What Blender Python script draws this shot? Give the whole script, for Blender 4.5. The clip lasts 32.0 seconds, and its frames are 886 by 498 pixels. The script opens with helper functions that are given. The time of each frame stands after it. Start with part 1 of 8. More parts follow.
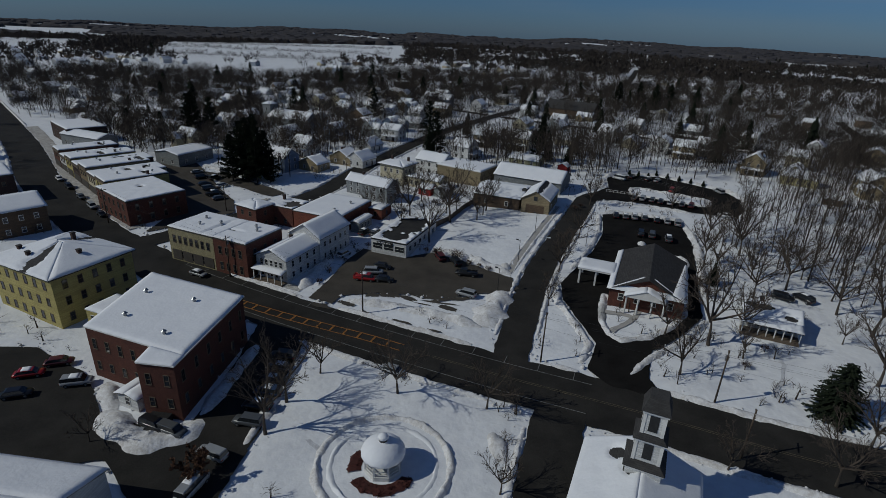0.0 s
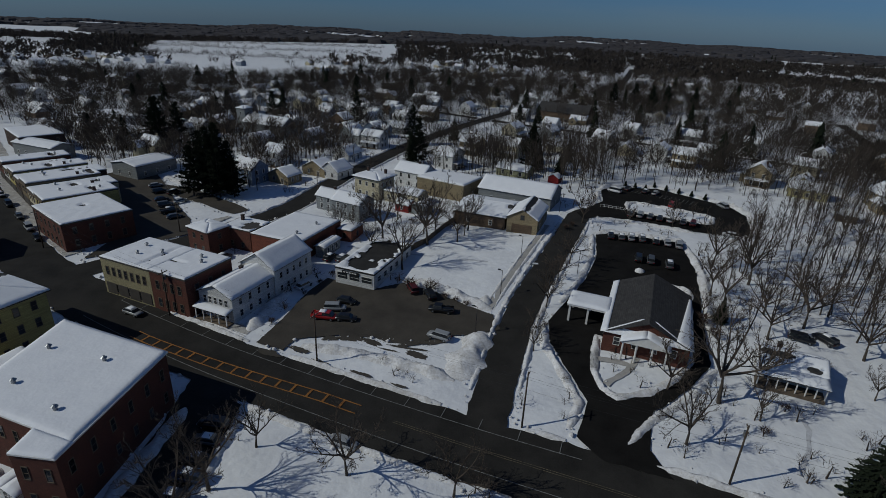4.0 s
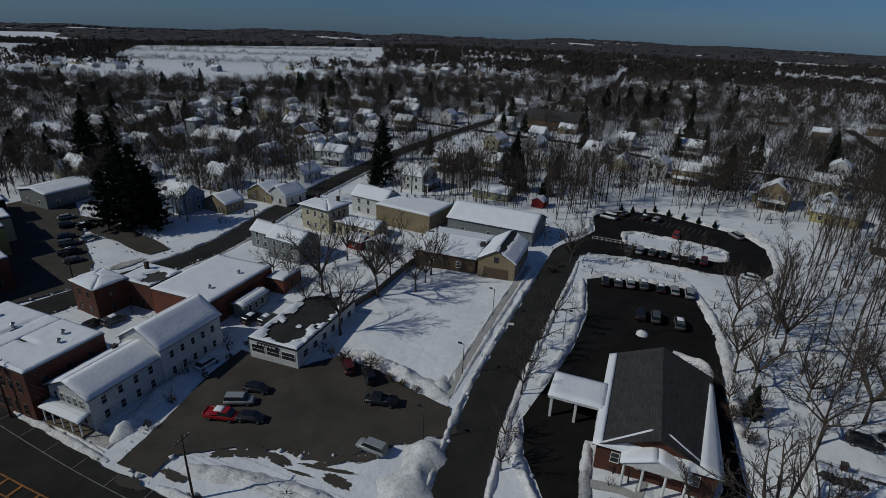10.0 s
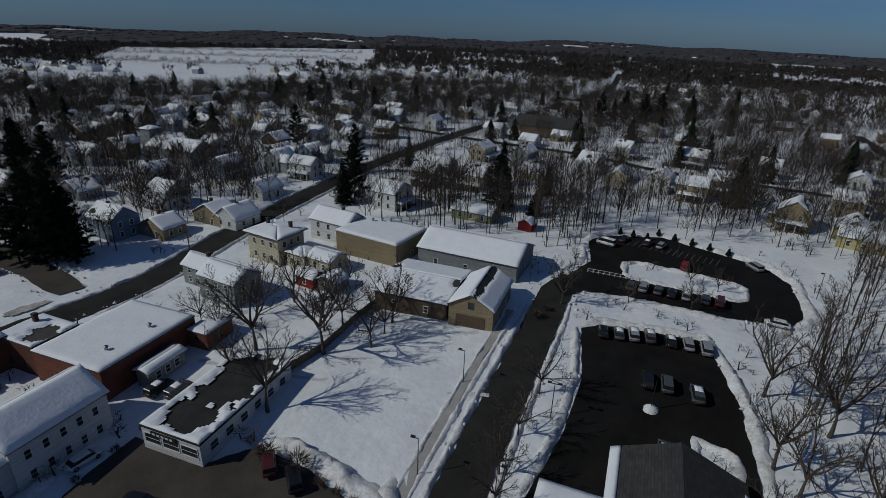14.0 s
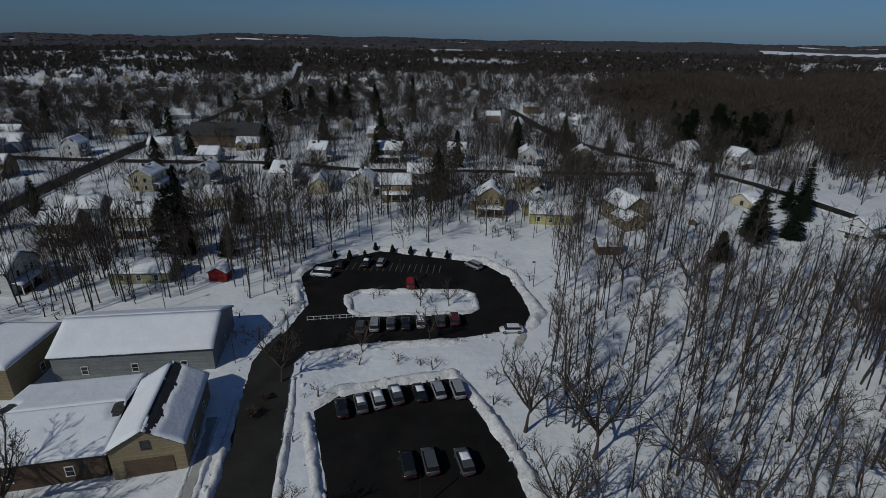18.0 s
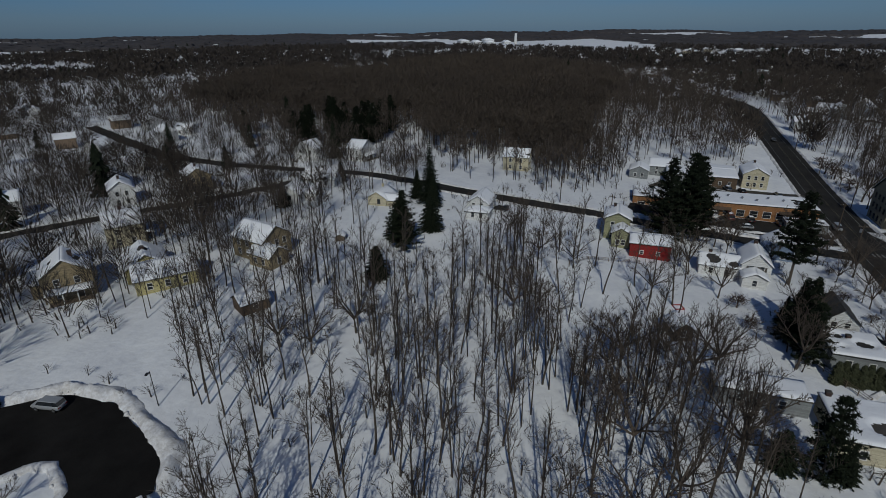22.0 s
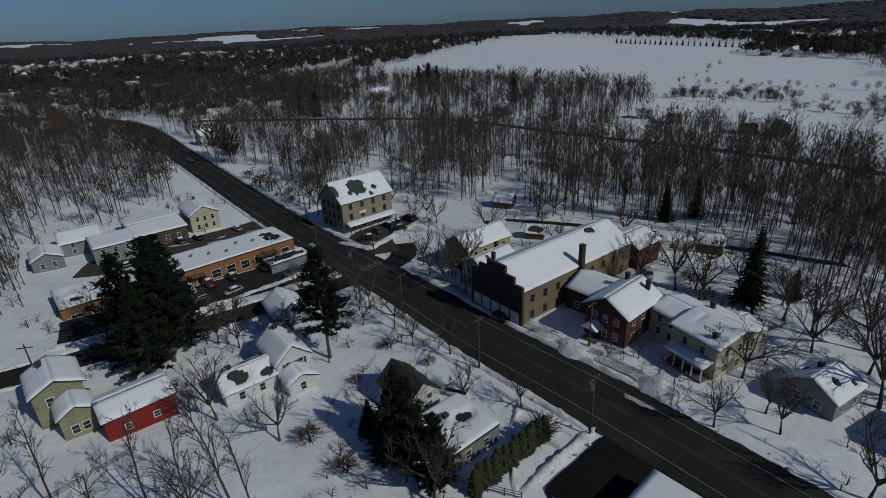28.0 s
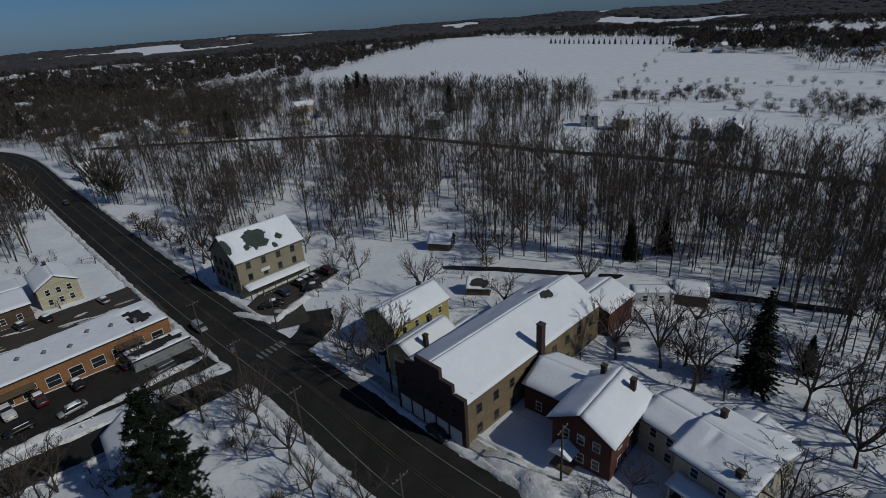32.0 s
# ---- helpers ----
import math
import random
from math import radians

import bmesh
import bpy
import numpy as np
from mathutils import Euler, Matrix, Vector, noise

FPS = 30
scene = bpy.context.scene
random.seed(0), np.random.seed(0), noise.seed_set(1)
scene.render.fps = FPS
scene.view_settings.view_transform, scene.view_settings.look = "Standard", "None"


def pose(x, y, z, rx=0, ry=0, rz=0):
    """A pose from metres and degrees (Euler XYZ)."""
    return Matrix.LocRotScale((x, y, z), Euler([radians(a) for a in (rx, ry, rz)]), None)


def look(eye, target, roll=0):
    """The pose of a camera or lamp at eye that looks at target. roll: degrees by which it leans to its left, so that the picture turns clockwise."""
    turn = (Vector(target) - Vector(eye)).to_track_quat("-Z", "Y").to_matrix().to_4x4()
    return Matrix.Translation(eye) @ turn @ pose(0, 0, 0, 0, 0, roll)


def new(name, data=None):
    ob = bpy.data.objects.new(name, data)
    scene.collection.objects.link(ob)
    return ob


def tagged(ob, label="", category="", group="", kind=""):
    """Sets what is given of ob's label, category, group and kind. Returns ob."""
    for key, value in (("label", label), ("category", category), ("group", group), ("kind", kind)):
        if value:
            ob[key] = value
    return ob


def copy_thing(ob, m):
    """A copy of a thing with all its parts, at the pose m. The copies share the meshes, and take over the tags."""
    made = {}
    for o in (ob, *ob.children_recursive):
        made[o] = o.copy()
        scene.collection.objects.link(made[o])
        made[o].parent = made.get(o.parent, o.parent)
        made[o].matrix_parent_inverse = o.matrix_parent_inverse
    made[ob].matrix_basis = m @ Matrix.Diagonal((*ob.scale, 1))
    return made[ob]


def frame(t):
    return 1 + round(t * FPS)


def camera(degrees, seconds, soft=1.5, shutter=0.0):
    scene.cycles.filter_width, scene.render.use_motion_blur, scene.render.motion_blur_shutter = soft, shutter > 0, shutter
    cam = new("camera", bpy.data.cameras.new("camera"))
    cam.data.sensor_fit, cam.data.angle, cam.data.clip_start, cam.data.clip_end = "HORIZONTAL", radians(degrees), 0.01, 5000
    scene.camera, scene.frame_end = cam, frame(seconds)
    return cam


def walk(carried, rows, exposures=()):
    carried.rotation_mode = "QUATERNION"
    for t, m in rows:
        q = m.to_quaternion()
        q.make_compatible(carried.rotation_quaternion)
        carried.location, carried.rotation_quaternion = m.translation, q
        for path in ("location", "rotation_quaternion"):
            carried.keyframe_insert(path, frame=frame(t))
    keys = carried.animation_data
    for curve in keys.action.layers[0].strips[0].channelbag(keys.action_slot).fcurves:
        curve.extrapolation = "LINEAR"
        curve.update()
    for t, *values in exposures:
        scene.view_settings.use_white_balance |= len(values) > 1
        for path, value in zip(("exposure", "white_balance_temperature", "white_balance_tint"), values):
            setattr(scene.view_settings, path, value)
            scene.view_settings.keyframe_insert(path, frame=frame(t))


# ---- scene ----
cam = camera(80.09, 32.0, soft=0.88)

# seconds, eye x y z, heading to the left of +y, pitch, roll
PATH = [
    (0, 0.13, 1.25, 54.88, 0.12, -22.74, 2.53),
    (0.5, 0.66, 3.44, 55.00, 0.04, -22.79, 2.52),
    (1, 1.23, 5.55, 55.16, -0.03, -22.85, 2.53),
    (1.5, 1.83, 7.64, 55.31, -0.10, -22.85, 2.55),
    (2, 2.45, 9.77, 55.44, -0.18, -22.85, 2.54),
    (2.5, 3.09, 11.97, 55.59, -0.22, -22.88, 2.52),
    (3, 3.74, 14.22, 55.72, -0.29, -22.94, 2.60),
    (3.5, 4.38, 16.47, 55.76, -0.33, -22.91, 2.56),
    (5.5, 7.22, 25.80, 56.01, -0.47, -22.90, 2.46),
    (6, 7.83, 28.43, 55.81, -0.59, -22.84, 2.44),
    (6.5, 8.49, 30.96, 55.71, -0.68, -22.81, 2.43),
    (7, 9.17, 33.36, 55.73, -0.69, -22.77, 2.36),
    (7.5, 9.85, 35.78, 55.78, -0.77, -22.75, 2.34),
    (8, 10.58, 38.32, 55.80, -0.83, -22.73, 2.30),
    (8.5, 11.37, 40.91, 55.80, -0.88, -22.72, 2.24),
    (9, 12.16, 43.47, 55.77, -0.91, -22.72, 2.25),
    (9.5, 12.95, 46.07, 55.64, -0.94, -22.73, 2.18),
    (10, 13.77, 48.76, 55.41, -0.96, -22.62, 2.11),
    (10.5, 14.55, 51.51, 55.20, -0.96, -22.61, 2.05),
    (11, 15.23, 54.27, 55.10, -1.07, -22.63, 2.11),
    (11.5, 15.89, 57.01, 55.05, -1.17, -22.59, 2.05),
    (12, 16.55, 59.79, 55.00, -1.30, -22.57, 2.12),
    (12.5, 17.29, 62.68, 54.90, -1.38, -22.54, 2.20),
    (13, 18.17, 65.66, 54.72, -1.39, -22.54, 2.19),
    (13.5, 19.13, 68.70, 54.47, -1.42, -22.47, 2.16),
    (15.5, 23.28, 81.34, 54.91, -3.15, -22.34, 1.74),
    (16, 24.54, 84.42, 54.97, -6.80, -22.31, 1.45),
    (16.5, 25.74, 87.64, 54.98, -14.50, -22.15, 1.17),
    (17, 27.01, 90.85, 55.10, -24.74, -22.34, 1.02),
    (17.5, 28.72, 93.69, 55.22, -29.58, -22.37, 0.91),
    (18, 30.98, 96.39, 55.14, -32.98, -22.42, 0.87),
    (18.5, 33.60, 99.07, 54.93, -34.60, -22.36, 0.87),
    (19, 36.45, 101.48, 54.84, -37.35, -22.46, 0.70),
    (19.5, 39.53, 103.78, 54.84, -43.20, -22.48, 0.38),
    (20, 42.84, 106.29, 54.81, -54.43, -22.67, 0.07),
    (20.5, 46.26, 108.56, 54.86, -61.49, -22.82, -0.15),
    (21, 49.72, 110.25, 55.10, -65.99, -22.91, -0.37),
    (21.5, 53.48, 111.52, 55.34, -69.45, -22.96, -0.39),
    (22, 57.74, 112.37, 55.39, -71.54, -22.95, -0.47),
    (22.5, 62.29, 112.88, 55.31, -72.69, -22.88, -0.44),
    (23, 66.75, 113.32, 55.33, -73.54, -22.80, -0.41),
    (23.5, 71.18, 113.73, 55.52, -73.87, -22.78, -0.34),
    (24, 76.04, 114.22, 55.63, -74.14, -22.77, -0.25),
    (24.5, 81.20, 114.69, 55.61, -74.51, -22.66, 0.02),
    (25, 85.98, 114.71, 55.67, -77.78, -22.60, -0.14),
    (25.5, 90.28, 114.23, 55.87, -85.26, -22.67, -0.47),
    (26, 94.61, 113.64, 56.07, -102.83, -23.12, -1.25),
    (26.5, 99.59, 113.41, 56.07, -119.29, -23.59, -1.62),
    (28.5, 113.34, 105.29, 56.60, -131.84, -23.83, -2.54),
    (29, 115.93, 102.43, 56.71, -133.39, -23.89, -2.65),
    (29.5, 118.43, 99.26, 56.66, -134.55, -23.89, -2.90),
    (30, 120.84, 95.85, 56.54, -135.20, -23.87, -3.23),
    (30.5, 123.19, 92.41, 56.52, -135.70, -23.86, -3.40),
    (31, 125.45, 88.94, 56.62, -136.09, -23.87, -3.59),
    (31.5, 127.56, 85.43, 56.69, -136.48, -23.88, -3.76),
    (32, 129.54, 81.92, 56.65, -136.86, -23.79, -3.87),
]


def aimed(x, y, z, yaw, pitch, roll):
    a, b = radians(yaw), radians(pitch)
    way = Vector((-math.sin(a) * math.cos(b), math.cos(a) * math.cos(b), math.sin(b)))
    eye = Vector((x, y, z))
    return look(eye, eye + way, roll)


walk(cam, [(t, aimed(*row)) for t, *row in PATH], exposures=((0.0, -1.10, 6350, 2), (32.0, -1.10, 6350, 3)))

# ---- daylight ----
SUN_EL, SHADOW_DEG = 38.0, 13.0
world = bpy.data.worlds.new("sky_world")
scene.world = world
world.use_nodes = True
wn, wl = world.node_tree.nodes, world.node_tree.links
wn.clear()
sky = wn.new("ShaderNodeTexSky")
sky.sky_type = "NISHITA"
sky.sun_disc = False
sky.sun_elevation = radians(SUN_EL)
sky.sun_rotation = radians(270.0 - SHADOW_DEG)
sky.altitude = 150
sky.air_density = 1.0
sky.dust_density = 0.15
sky.ozone_density = 2.5
bg = wn.new("ShaderNodeBackground")
bg.inputs["Strength"].default_value = 0.062
wout = wn.new("ShaderNodeOutputWorld")
tint = wn.new("ShaderNodeMix")
tint.data_type, tint.blend_type = "RGBA", "MULTIPLY"
tint.inputs["Factor"].default_value = 1.0
wl.new(sky.outputs[0], tint.inputs["A"])
wc_ = wn.new("ShaderNodeTexCoord")
wsep = wn.new("ShaderNodeSeparateXYZ")
wl.new(wc_.outputs["Generated"], wsep.inputs[0])
wgr = wn.new("ShaderNodeMapRange")
wgr.inputs["From Min"].default_value = -0.01
wgr.inputs["From Max"].default_value = 0.12
wl.new(wsep.outputs["Z"], wgr.inputs["Value"])
deep = wn.new("ShaderNodeMix")
deep.data_type = "RGBA"
deep.inputs["A"].default_value = (0.33, 0.54, 1.10, 1)
deep.inputs["B"].default_value = (0.47, 0.73, 1.20, 1)
wl.new(wgr.outputs["Result"], deep.inputs["Factor"])
wl.new(deep.outputs["Result"], tint.inputs["B"])
wm = wn.new("ShaderNodeMapping")
wm.inputs["Scale"].default_value = (1.5, 1.5, 11.0)
wno = wn.new("ShaderNodeTexNoise")
wno.inputs["Scale"].default_value = 2.2
wno.inputs["Detail"].default_value = 6
wmr = wn.new("ShaderNodeMapRange")
wmr.inputs["From Min"].default_value = 0.46
wmr.inputs["From Max"].default_value = 0.72
wmr.inputs["To Max"].default_value = 0.42
wcl = wn.new("ShaderNodeMath")
wcl.operation = "MULTIPLY"
cloud = wn.new("ShaderNodeMix")
cloud.data_type = "RGBA"
cloud.inputs["B"].default_value = (4.9, 5.5, 6.2, 1)
wl.new(wc_.outputs["Generated"], wm.inputs["Vector"])
wl.new(wm.outputs[0], wno.inputs["Vector"])
wl.new(wno.outputs["Fac"], wmr.inputs["Value"])
wl.new(wmr.outputs["Result"], wcl.inputs[0])
wl.new(wgr.outputs["Result"], wcl.inputs[1])
wex = wn.new("ShaderNodeMapRange")
wex.inputs["From Min"].default_value = -0.3
wex.inputs["From Max"].default_value = 0.7
wex.inputs["To Min"].default_value = 0.45
wex.inputs["To Max"].default_value = 1.5
wl.new(wsep.outputs["X"], wex.inputs["Value"])
wca = wn.new("ShaderNodeMath")
wca.operation = "MULTIPLY"
wl.new(wcl.outputs[0], wca.inputs[0])
wl.new(wex.outputs["Result"], wca.inputs[1])
wl.new(wca.outputs[0], cloud.inputs["Factor"])
wl.new(tint.outputs["Result"], cloud.inputs["A"])
wl.new(cloud.outputs["Result"], bg.inputs["Color"])
wl.new(bg.outputs[0], wout.inputs["Surface"])
sun_data = bpy.data.lights.new("sun", "SUN")
sun_data.energy = 3.7
sun_data.angle = radians(0.53)
sun_data.color = (1.0, 0.96, 0.90)
sun = new("sun", sun_data)
sd, se = radians(SHADOW_DEG), radians(SUN_EL)
sun.matrix_world = look((0, 0, 200), (200 * math.cos(sd) * math.cos(se), 200 * math.sin(sd) * math.cos(se), 200 - 200 * math.sin(se)))


# ---- materials ----
def material(name, base, other=None, size=1.0, rough=0.8, bump=0.15, grain=9.0, metal=0.0, shade=0.0, pattern="", spec=0.3):
    """Two colours mixed by coarse and fine noise, fine relief, an optional brick or board pattern and a shade by object."""
    m = bpy.data.materials.new(name)
    m.use_nodes = True
    n, l = m.node_tree.nodes, m.node_tree.links
    p = n["Principled BSDF"]
    p.inputs["Roughness"].default_value = rough
    p.inputs["Metallic"].default_value = metal
    p.inputs["Specular IOR Level"].default_value = spec
    other = other or tuple(c * 0.7 for c in base)
    tc = n.new("ShaderNodeTexCoord")
    geo = n.new("ShaderNodeNewGeometry")
    n1 = n.new("ShaderNodeTexNoise")
    n1.inputs["Scale"].default_value = 1.0 / size
    n1.inputs["Detail"].default_value = 6
    n1.inputs["Roughness"].default_value = 0.62
    l.new(geo.outputs["Position"], n1.inputs["Vector"])
    n2 = n.new("ShaderNodeTexNoise")
    n2.inputs["Scale"].default_value = grain / size
    n2.inputs["Detail"].default_value = 3
    l.new(geo.outputs["Position"], n2.inputs["Vector"])
    add = n.new("ShaderNodeMath")
    add.operation = "MULTIPLY_ADD"
    add.inputs[1].default_value = 0.45
    l.new(n2.outputs["Fac"], add.inputs[0])
    l.new(n1.outputs["Fac"], add.inputs[2])
    ramp = n.new("ShaderNodeMapRange")
    ramp.inputs["From Min"].default_value = 0.5
    ramp.inputs["From Max"].default_value = 0.95
    l.new(add.outputs[0], ramp.inputs["Value"])
    mix = n.new("ShaderNodeMix")
    mix.data_type = "RGBA"
    mix.inputs["A"].default_value = (*base, 1)
    mix.inputs["B"].default_value = (*other, 1)
    l.new(ramp.outputs["Result"], mix.inputs["Factor"])
    colour, relief = mix.outputs["Result"], add.outputs[0]
    if pattern:
        sep = n.new("ShaderNodeSeparateXYZ")
        l.new(tc.outputs["Object"], sep.inputs[0])
        su = n.new("ShaderNodeMath")
        l.new(sep.outputs["X"], su.inputs[0])
        l.new(sep.outputs["Y"], su.inputs[1])
        co = n.new("ShaderNodeCombineXYZ")
        l.new(su.outputs[0], co.inputs["X"])
        l.new(sep.outputs["Z"], co.inputs["Y"])
        br = n.new("ShaderNodeTexBrick")
        br.inputs["Scale"].default_value = 1.0
        br.inputs["Mortar Size"].default_value = 0.012 if pattern == "brick" else 0.01
        br.inputs["Brick Width"].default_value = 0.22 if pattern == "brick" else (0.9 if pattern == "shingle" else 4.0)
        br.inputs["Row Height"].default_value = 0.075 if pattern == "brick" else (0.16 if pattern == "shingle" else 0.14)
        br.inputs["Color1"].default_value = (1, 1, 1, 1)
        br.inputs["Color2"].default_value = (0.72, 0.72, 0.72, 1)
        br.inputs["Mortar"].default_value = (0.5, 0.5, 0.5, 1)
        l.new(co.outputs[0], br.inputs["Vector"])
        mul = n.new("ShaderNodeMix")
        mul.data_type = "RGBA"
        mul.blend_type = "MULTIPLY"
        mul.inputs["Factor"].default_value = 1.0
        l.new(colour, mul.inputs["A"])
        l.new(br.outputs["Color"], mul.inputs["B"])
        colour = mul.outputs["Result"]
        relief = br.outputs["Fac"]
    if shade:
        oi = n.new("ShaderNodeObjectInfo")
        mr = n.new("ShaderNodeMapRange")
        mr.inputs["To Min"].default_value = 1.0 - shade
        mr.inputs["To Max"].default_value = 1.0 + shade
        l.new(oi.outputs["Random"], mr.inputs["Value"])
        hs = n.new("ShaderNodeHueSaturation")
        l.new(mr.outputs["Result"], hs.inputs["Value"])
        l.new(colour, hs.inputs["Color"])
        colour = hs.outputs["Color"]
    l.new(colour, p.inputs["Base Color"])
    if bump:
        b = n.new("ShaderNodeBump")
        b.inputs["Strength"].default_value = bump
        b.inputs["Distance"].default_value = 0.3 * size if not pattern else 0.02
        if pattern:
            b.invert = True
        l.new(relief, b.inputs["Height"])
        l.new(b.outputs["Normal"], p.inputs["Normal"])
    return m


M = {}
M["snow"] = material("snow", (0.82, 0.83, 0.84), (0.66, 0.67, 0.70), size=9.0, rough=0.75, bump=0.13, grain=7.0, spec=0.2)
M["roof_snow"] = material("roof_snow", (0.83, 0.84, 0.86), (0.76, 0.77, 0.80), size=3.0, rough=0.7, bump=0.12, grain=6.0, spec=0.2)
M["bank_snow"] = material("ploughed_snow", (0.78, 0.78, 0.79), (0.50, 0.48, 0.46), size=1.6, rough=0.85, bump=0.3, grain=4.0, spec=0.15)
M["slush"] = material("dirty_snow", (0.55, 0.53, 0.50), (0.25, 0.23, 0.21), size=1.5, rough=0.8, bump=0.5, grain=8.0)
M["asphalt"] = material("asphalt", (0.017, 0.0162, 0.015), (0.038, 0.0355, 0.032), size=6.0, rough=0.85, bump=0.1, grain=30.0, spec=0.12)
M["asphalt_lot"] = material("fresh_asphalt", (0.0085, 0.008, 0.0077), (0.019, 0.018, 0.017), size=5.0, rough=0.9, bump=0.1, grain=30.0, spec=0.06)
M["asphalt_old"] = material("worn_asphalt", (0.042, 0.037, 0.031), (0.074, 0.065, 0.054), size=5.0, rough=0.85, bump=0.1, grain=25.0, spec=0.2)
M["concrete"] = material("concrete", (0.30, 0.29, 0.27), (0.42, 0.40, 0.38), size=2.0, rough=0.85, bump=0.1)
M["line_white"] = material("road_paint_white", (0.26, 0.26, 0.25), (0.08, 0.08, 0.08), size=0.8, rough=0.7, bump=0)
M["line_worn"] = material("road_paint_worn", (0.17, 0.14, 0.09), (0.04, 0.036, 0.03), size=2.5, rough=0.75, bump=0)
M["line_yellow"] = material("road_paint_yellow", (0.38, 0.16, 0.03), (0.12, 0.06, 0.025), size=0.8, rough=0.7, bump=0)
M["brick_red"] = material("red_brick", (0.155, 0.058, 0.040), (0.105, 0.042, 0.032), size=2.0, rough=0.9, bump=0.25, pattern="brick", shade=0.08)
M["brick_dark"] = material("dark_brick", (0.085, 0.050, 0.042), (0.060, 0.040, 0.036), size=2.0, rough=0.9, bump=0.25, pattern="brick")
M["brick_tan"] = material("tan_brick", (0.28, 0.215, 0.125), (0.21, 0.16, 0.098), size=2.0, rough=0.9, bump=0.2, pattern="brick")
M["brick_cream"] = material("olive_cream_brick", (0.44, 0.39, 0.23), (0.33, 0.29, 0.17), size=2.0, rough=0.9, bump=0.2, pattern="brick")
M["brick_warm"] = material("warm_red_brick", (0.25, 0.082, 0.050), (0.17, 0.060, 0.042), size=2.0, rough=0.9, bump=0.2, pattern="brick", shade=0.06)
M["brick_orange"] = material("orange_brick", (0.42, 0.21, 0.09), (0.31, 0.15, 0.07), size=2.0, rough=0.9, bump=0.2, pattern="brick")
M["yellow"] = material("yellow_paint", (0.52, 0.44, 0.16), (0.42, 0.35, 0.13), size=3.0, rough=0.75, bump=0.08, pattern="board")
M["cream"] = material("cream_siding", (0.60, 0.54, 0.38), (0.50, 0.45, 0.32), size=3.0, rough=0.7, bump=0.2, pattern="board", shade=0.05)
M["pale_yellow"] = material("pale_yellow_siding", (0.56, 0.50, 0.24), (0.46, 0.40, 0.20), size=3.0, rough=0.7, bump=0.2, pattern="board")
M["white"] = material("white_siding", (0.74, 0.74, 0.72), (0.62, 0.62, 0.61), size=3.0, rough=0.65, bump=0.2, pattern="board", shade=0.05)
M["grey"] = material("grey_siding", (0.28, 0.30, 0.30), (0.22, 0.23, 0.24), size=3.0, rough=0.75, bump=0.2, pattern="board", shade=0.12)
M["tan"] = material("tan_siding", (0.34, 0.27, 0.16), (0.26, 0.21, 0.13), size=3.0, rough=0.75, bump=0.2, pattern="board", shade=0.1)
M["blue_grey"] = material("blue_grey_siding", (0.20, 0.26, 0.36), (0.16, 0.21, 0.30), size=3.0, rough=0.75, bump=0.2, pattern="board")
M["olive"] = material("olive_siding", (0.34, 0.34, 0.20), (0.27, 0.27, 0.17), size=3.0, rough=0.75, bump=0.2, pattern="board")
M["brown"] = material("brown_boards", (0.14, 0.095, 0.06), (0.10, 0.07, 0.05), size=2.0, rough=0.85, bump=0.2, pattern="board")
M["barn_red"] = material("red_barn_boards", (0.30, 0.022, 0.020), (0.21, 0.018, 0.018), size=2.0, rough=0.8, bump=0.2, pattern="board")
M["stone"] = material("stone_render", (0.30, 0.26, 0.17), (0.22, 0.19, 0.13), size=2.5, rough=0.9, bump=0.3)
M["shingle"] = material("dark_shingles", (0.042, 0.040, 0.040), (0.065, 0.062, 0.060), size=2.0, rough=0.9, bump=0.3, pattern="shingle")
M["shingle_green"] = material("green_shingles", (0.035, 0.048, 0.040), (0.055, 0.068, 0.058), size=2.0, rough=0.9, bump=0.3)
M["roof_tar"] = material("tar_roof", (0.018, 0.0175, 0.017), (0.038, 0.036, 0.034), size=2.0, rough=0.9, bump=0.2)
M["roof_metal"] = material("grey_metal_roof", (0.35, 0.37, 0.40), (0.27, 0.29, 0.32), size=3.0, rough=0.5, bump=0.1, metal=0.4)
M["trim"] = material("white_trim", (0.72, 0.71, 0.68), (0.60, 0.59, 0.57), size=1.0, rough=0.6, bump=0.05)
M["trim_dark"] = material("dark_trim", (0.05, 0.045, 0.04), (0.08, 0.07, 0.06), size=1.0, rough=0.7, bump=0.05)
M["wood"] = material("weathered_wood", (0.16, 0.12, 0.085), (0.10, 0.08, 0.06), size=0.8, rough=0.9, bump=0.2)
M["pole_wood"] = material("utility_pole_wood", (0.085, 0.062, 0.045), (0.055, 0.042, 0.032), size=0.5, rough=0.9, bump=0.2)
M["bark"] = material("grey_brown_bark", (0.088, 0.073, 0.059), (0.050, 0.041, 0.034), size=0.6, rough=0.95, bump=0.3, shade=0.2)
M["twig"] = material("twigs", (0.088, 0.069, 0.055), (0.054, 0.043, 0.035), size=2.0, rough=0.95, bump=0, shade=0.2)
M["far_twig"] = material("far_branches", (0.062, 0.050, 0.040), (0.038, 0.031, 0.026), size=60.0, rough=1.0, bump=0, grain=20.0)
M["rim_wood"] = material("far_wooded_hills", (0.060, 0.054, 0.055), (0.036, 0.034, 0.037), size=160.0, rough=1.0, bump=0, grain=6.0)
M["forest_twig"] = material("forest_branches", (0.076, 0.060, 0.047), (0.044, 0.035, 0.028), size=45.0, rough=1.0, bump=0, grain=20.0)
M["far_canopy"] = material("far_bare_canopy", (0.050, 0.040, 0.033), (0.030, 0.025, 0.022), size=30.0, rough=1.0, bump=0, grain=14.0)
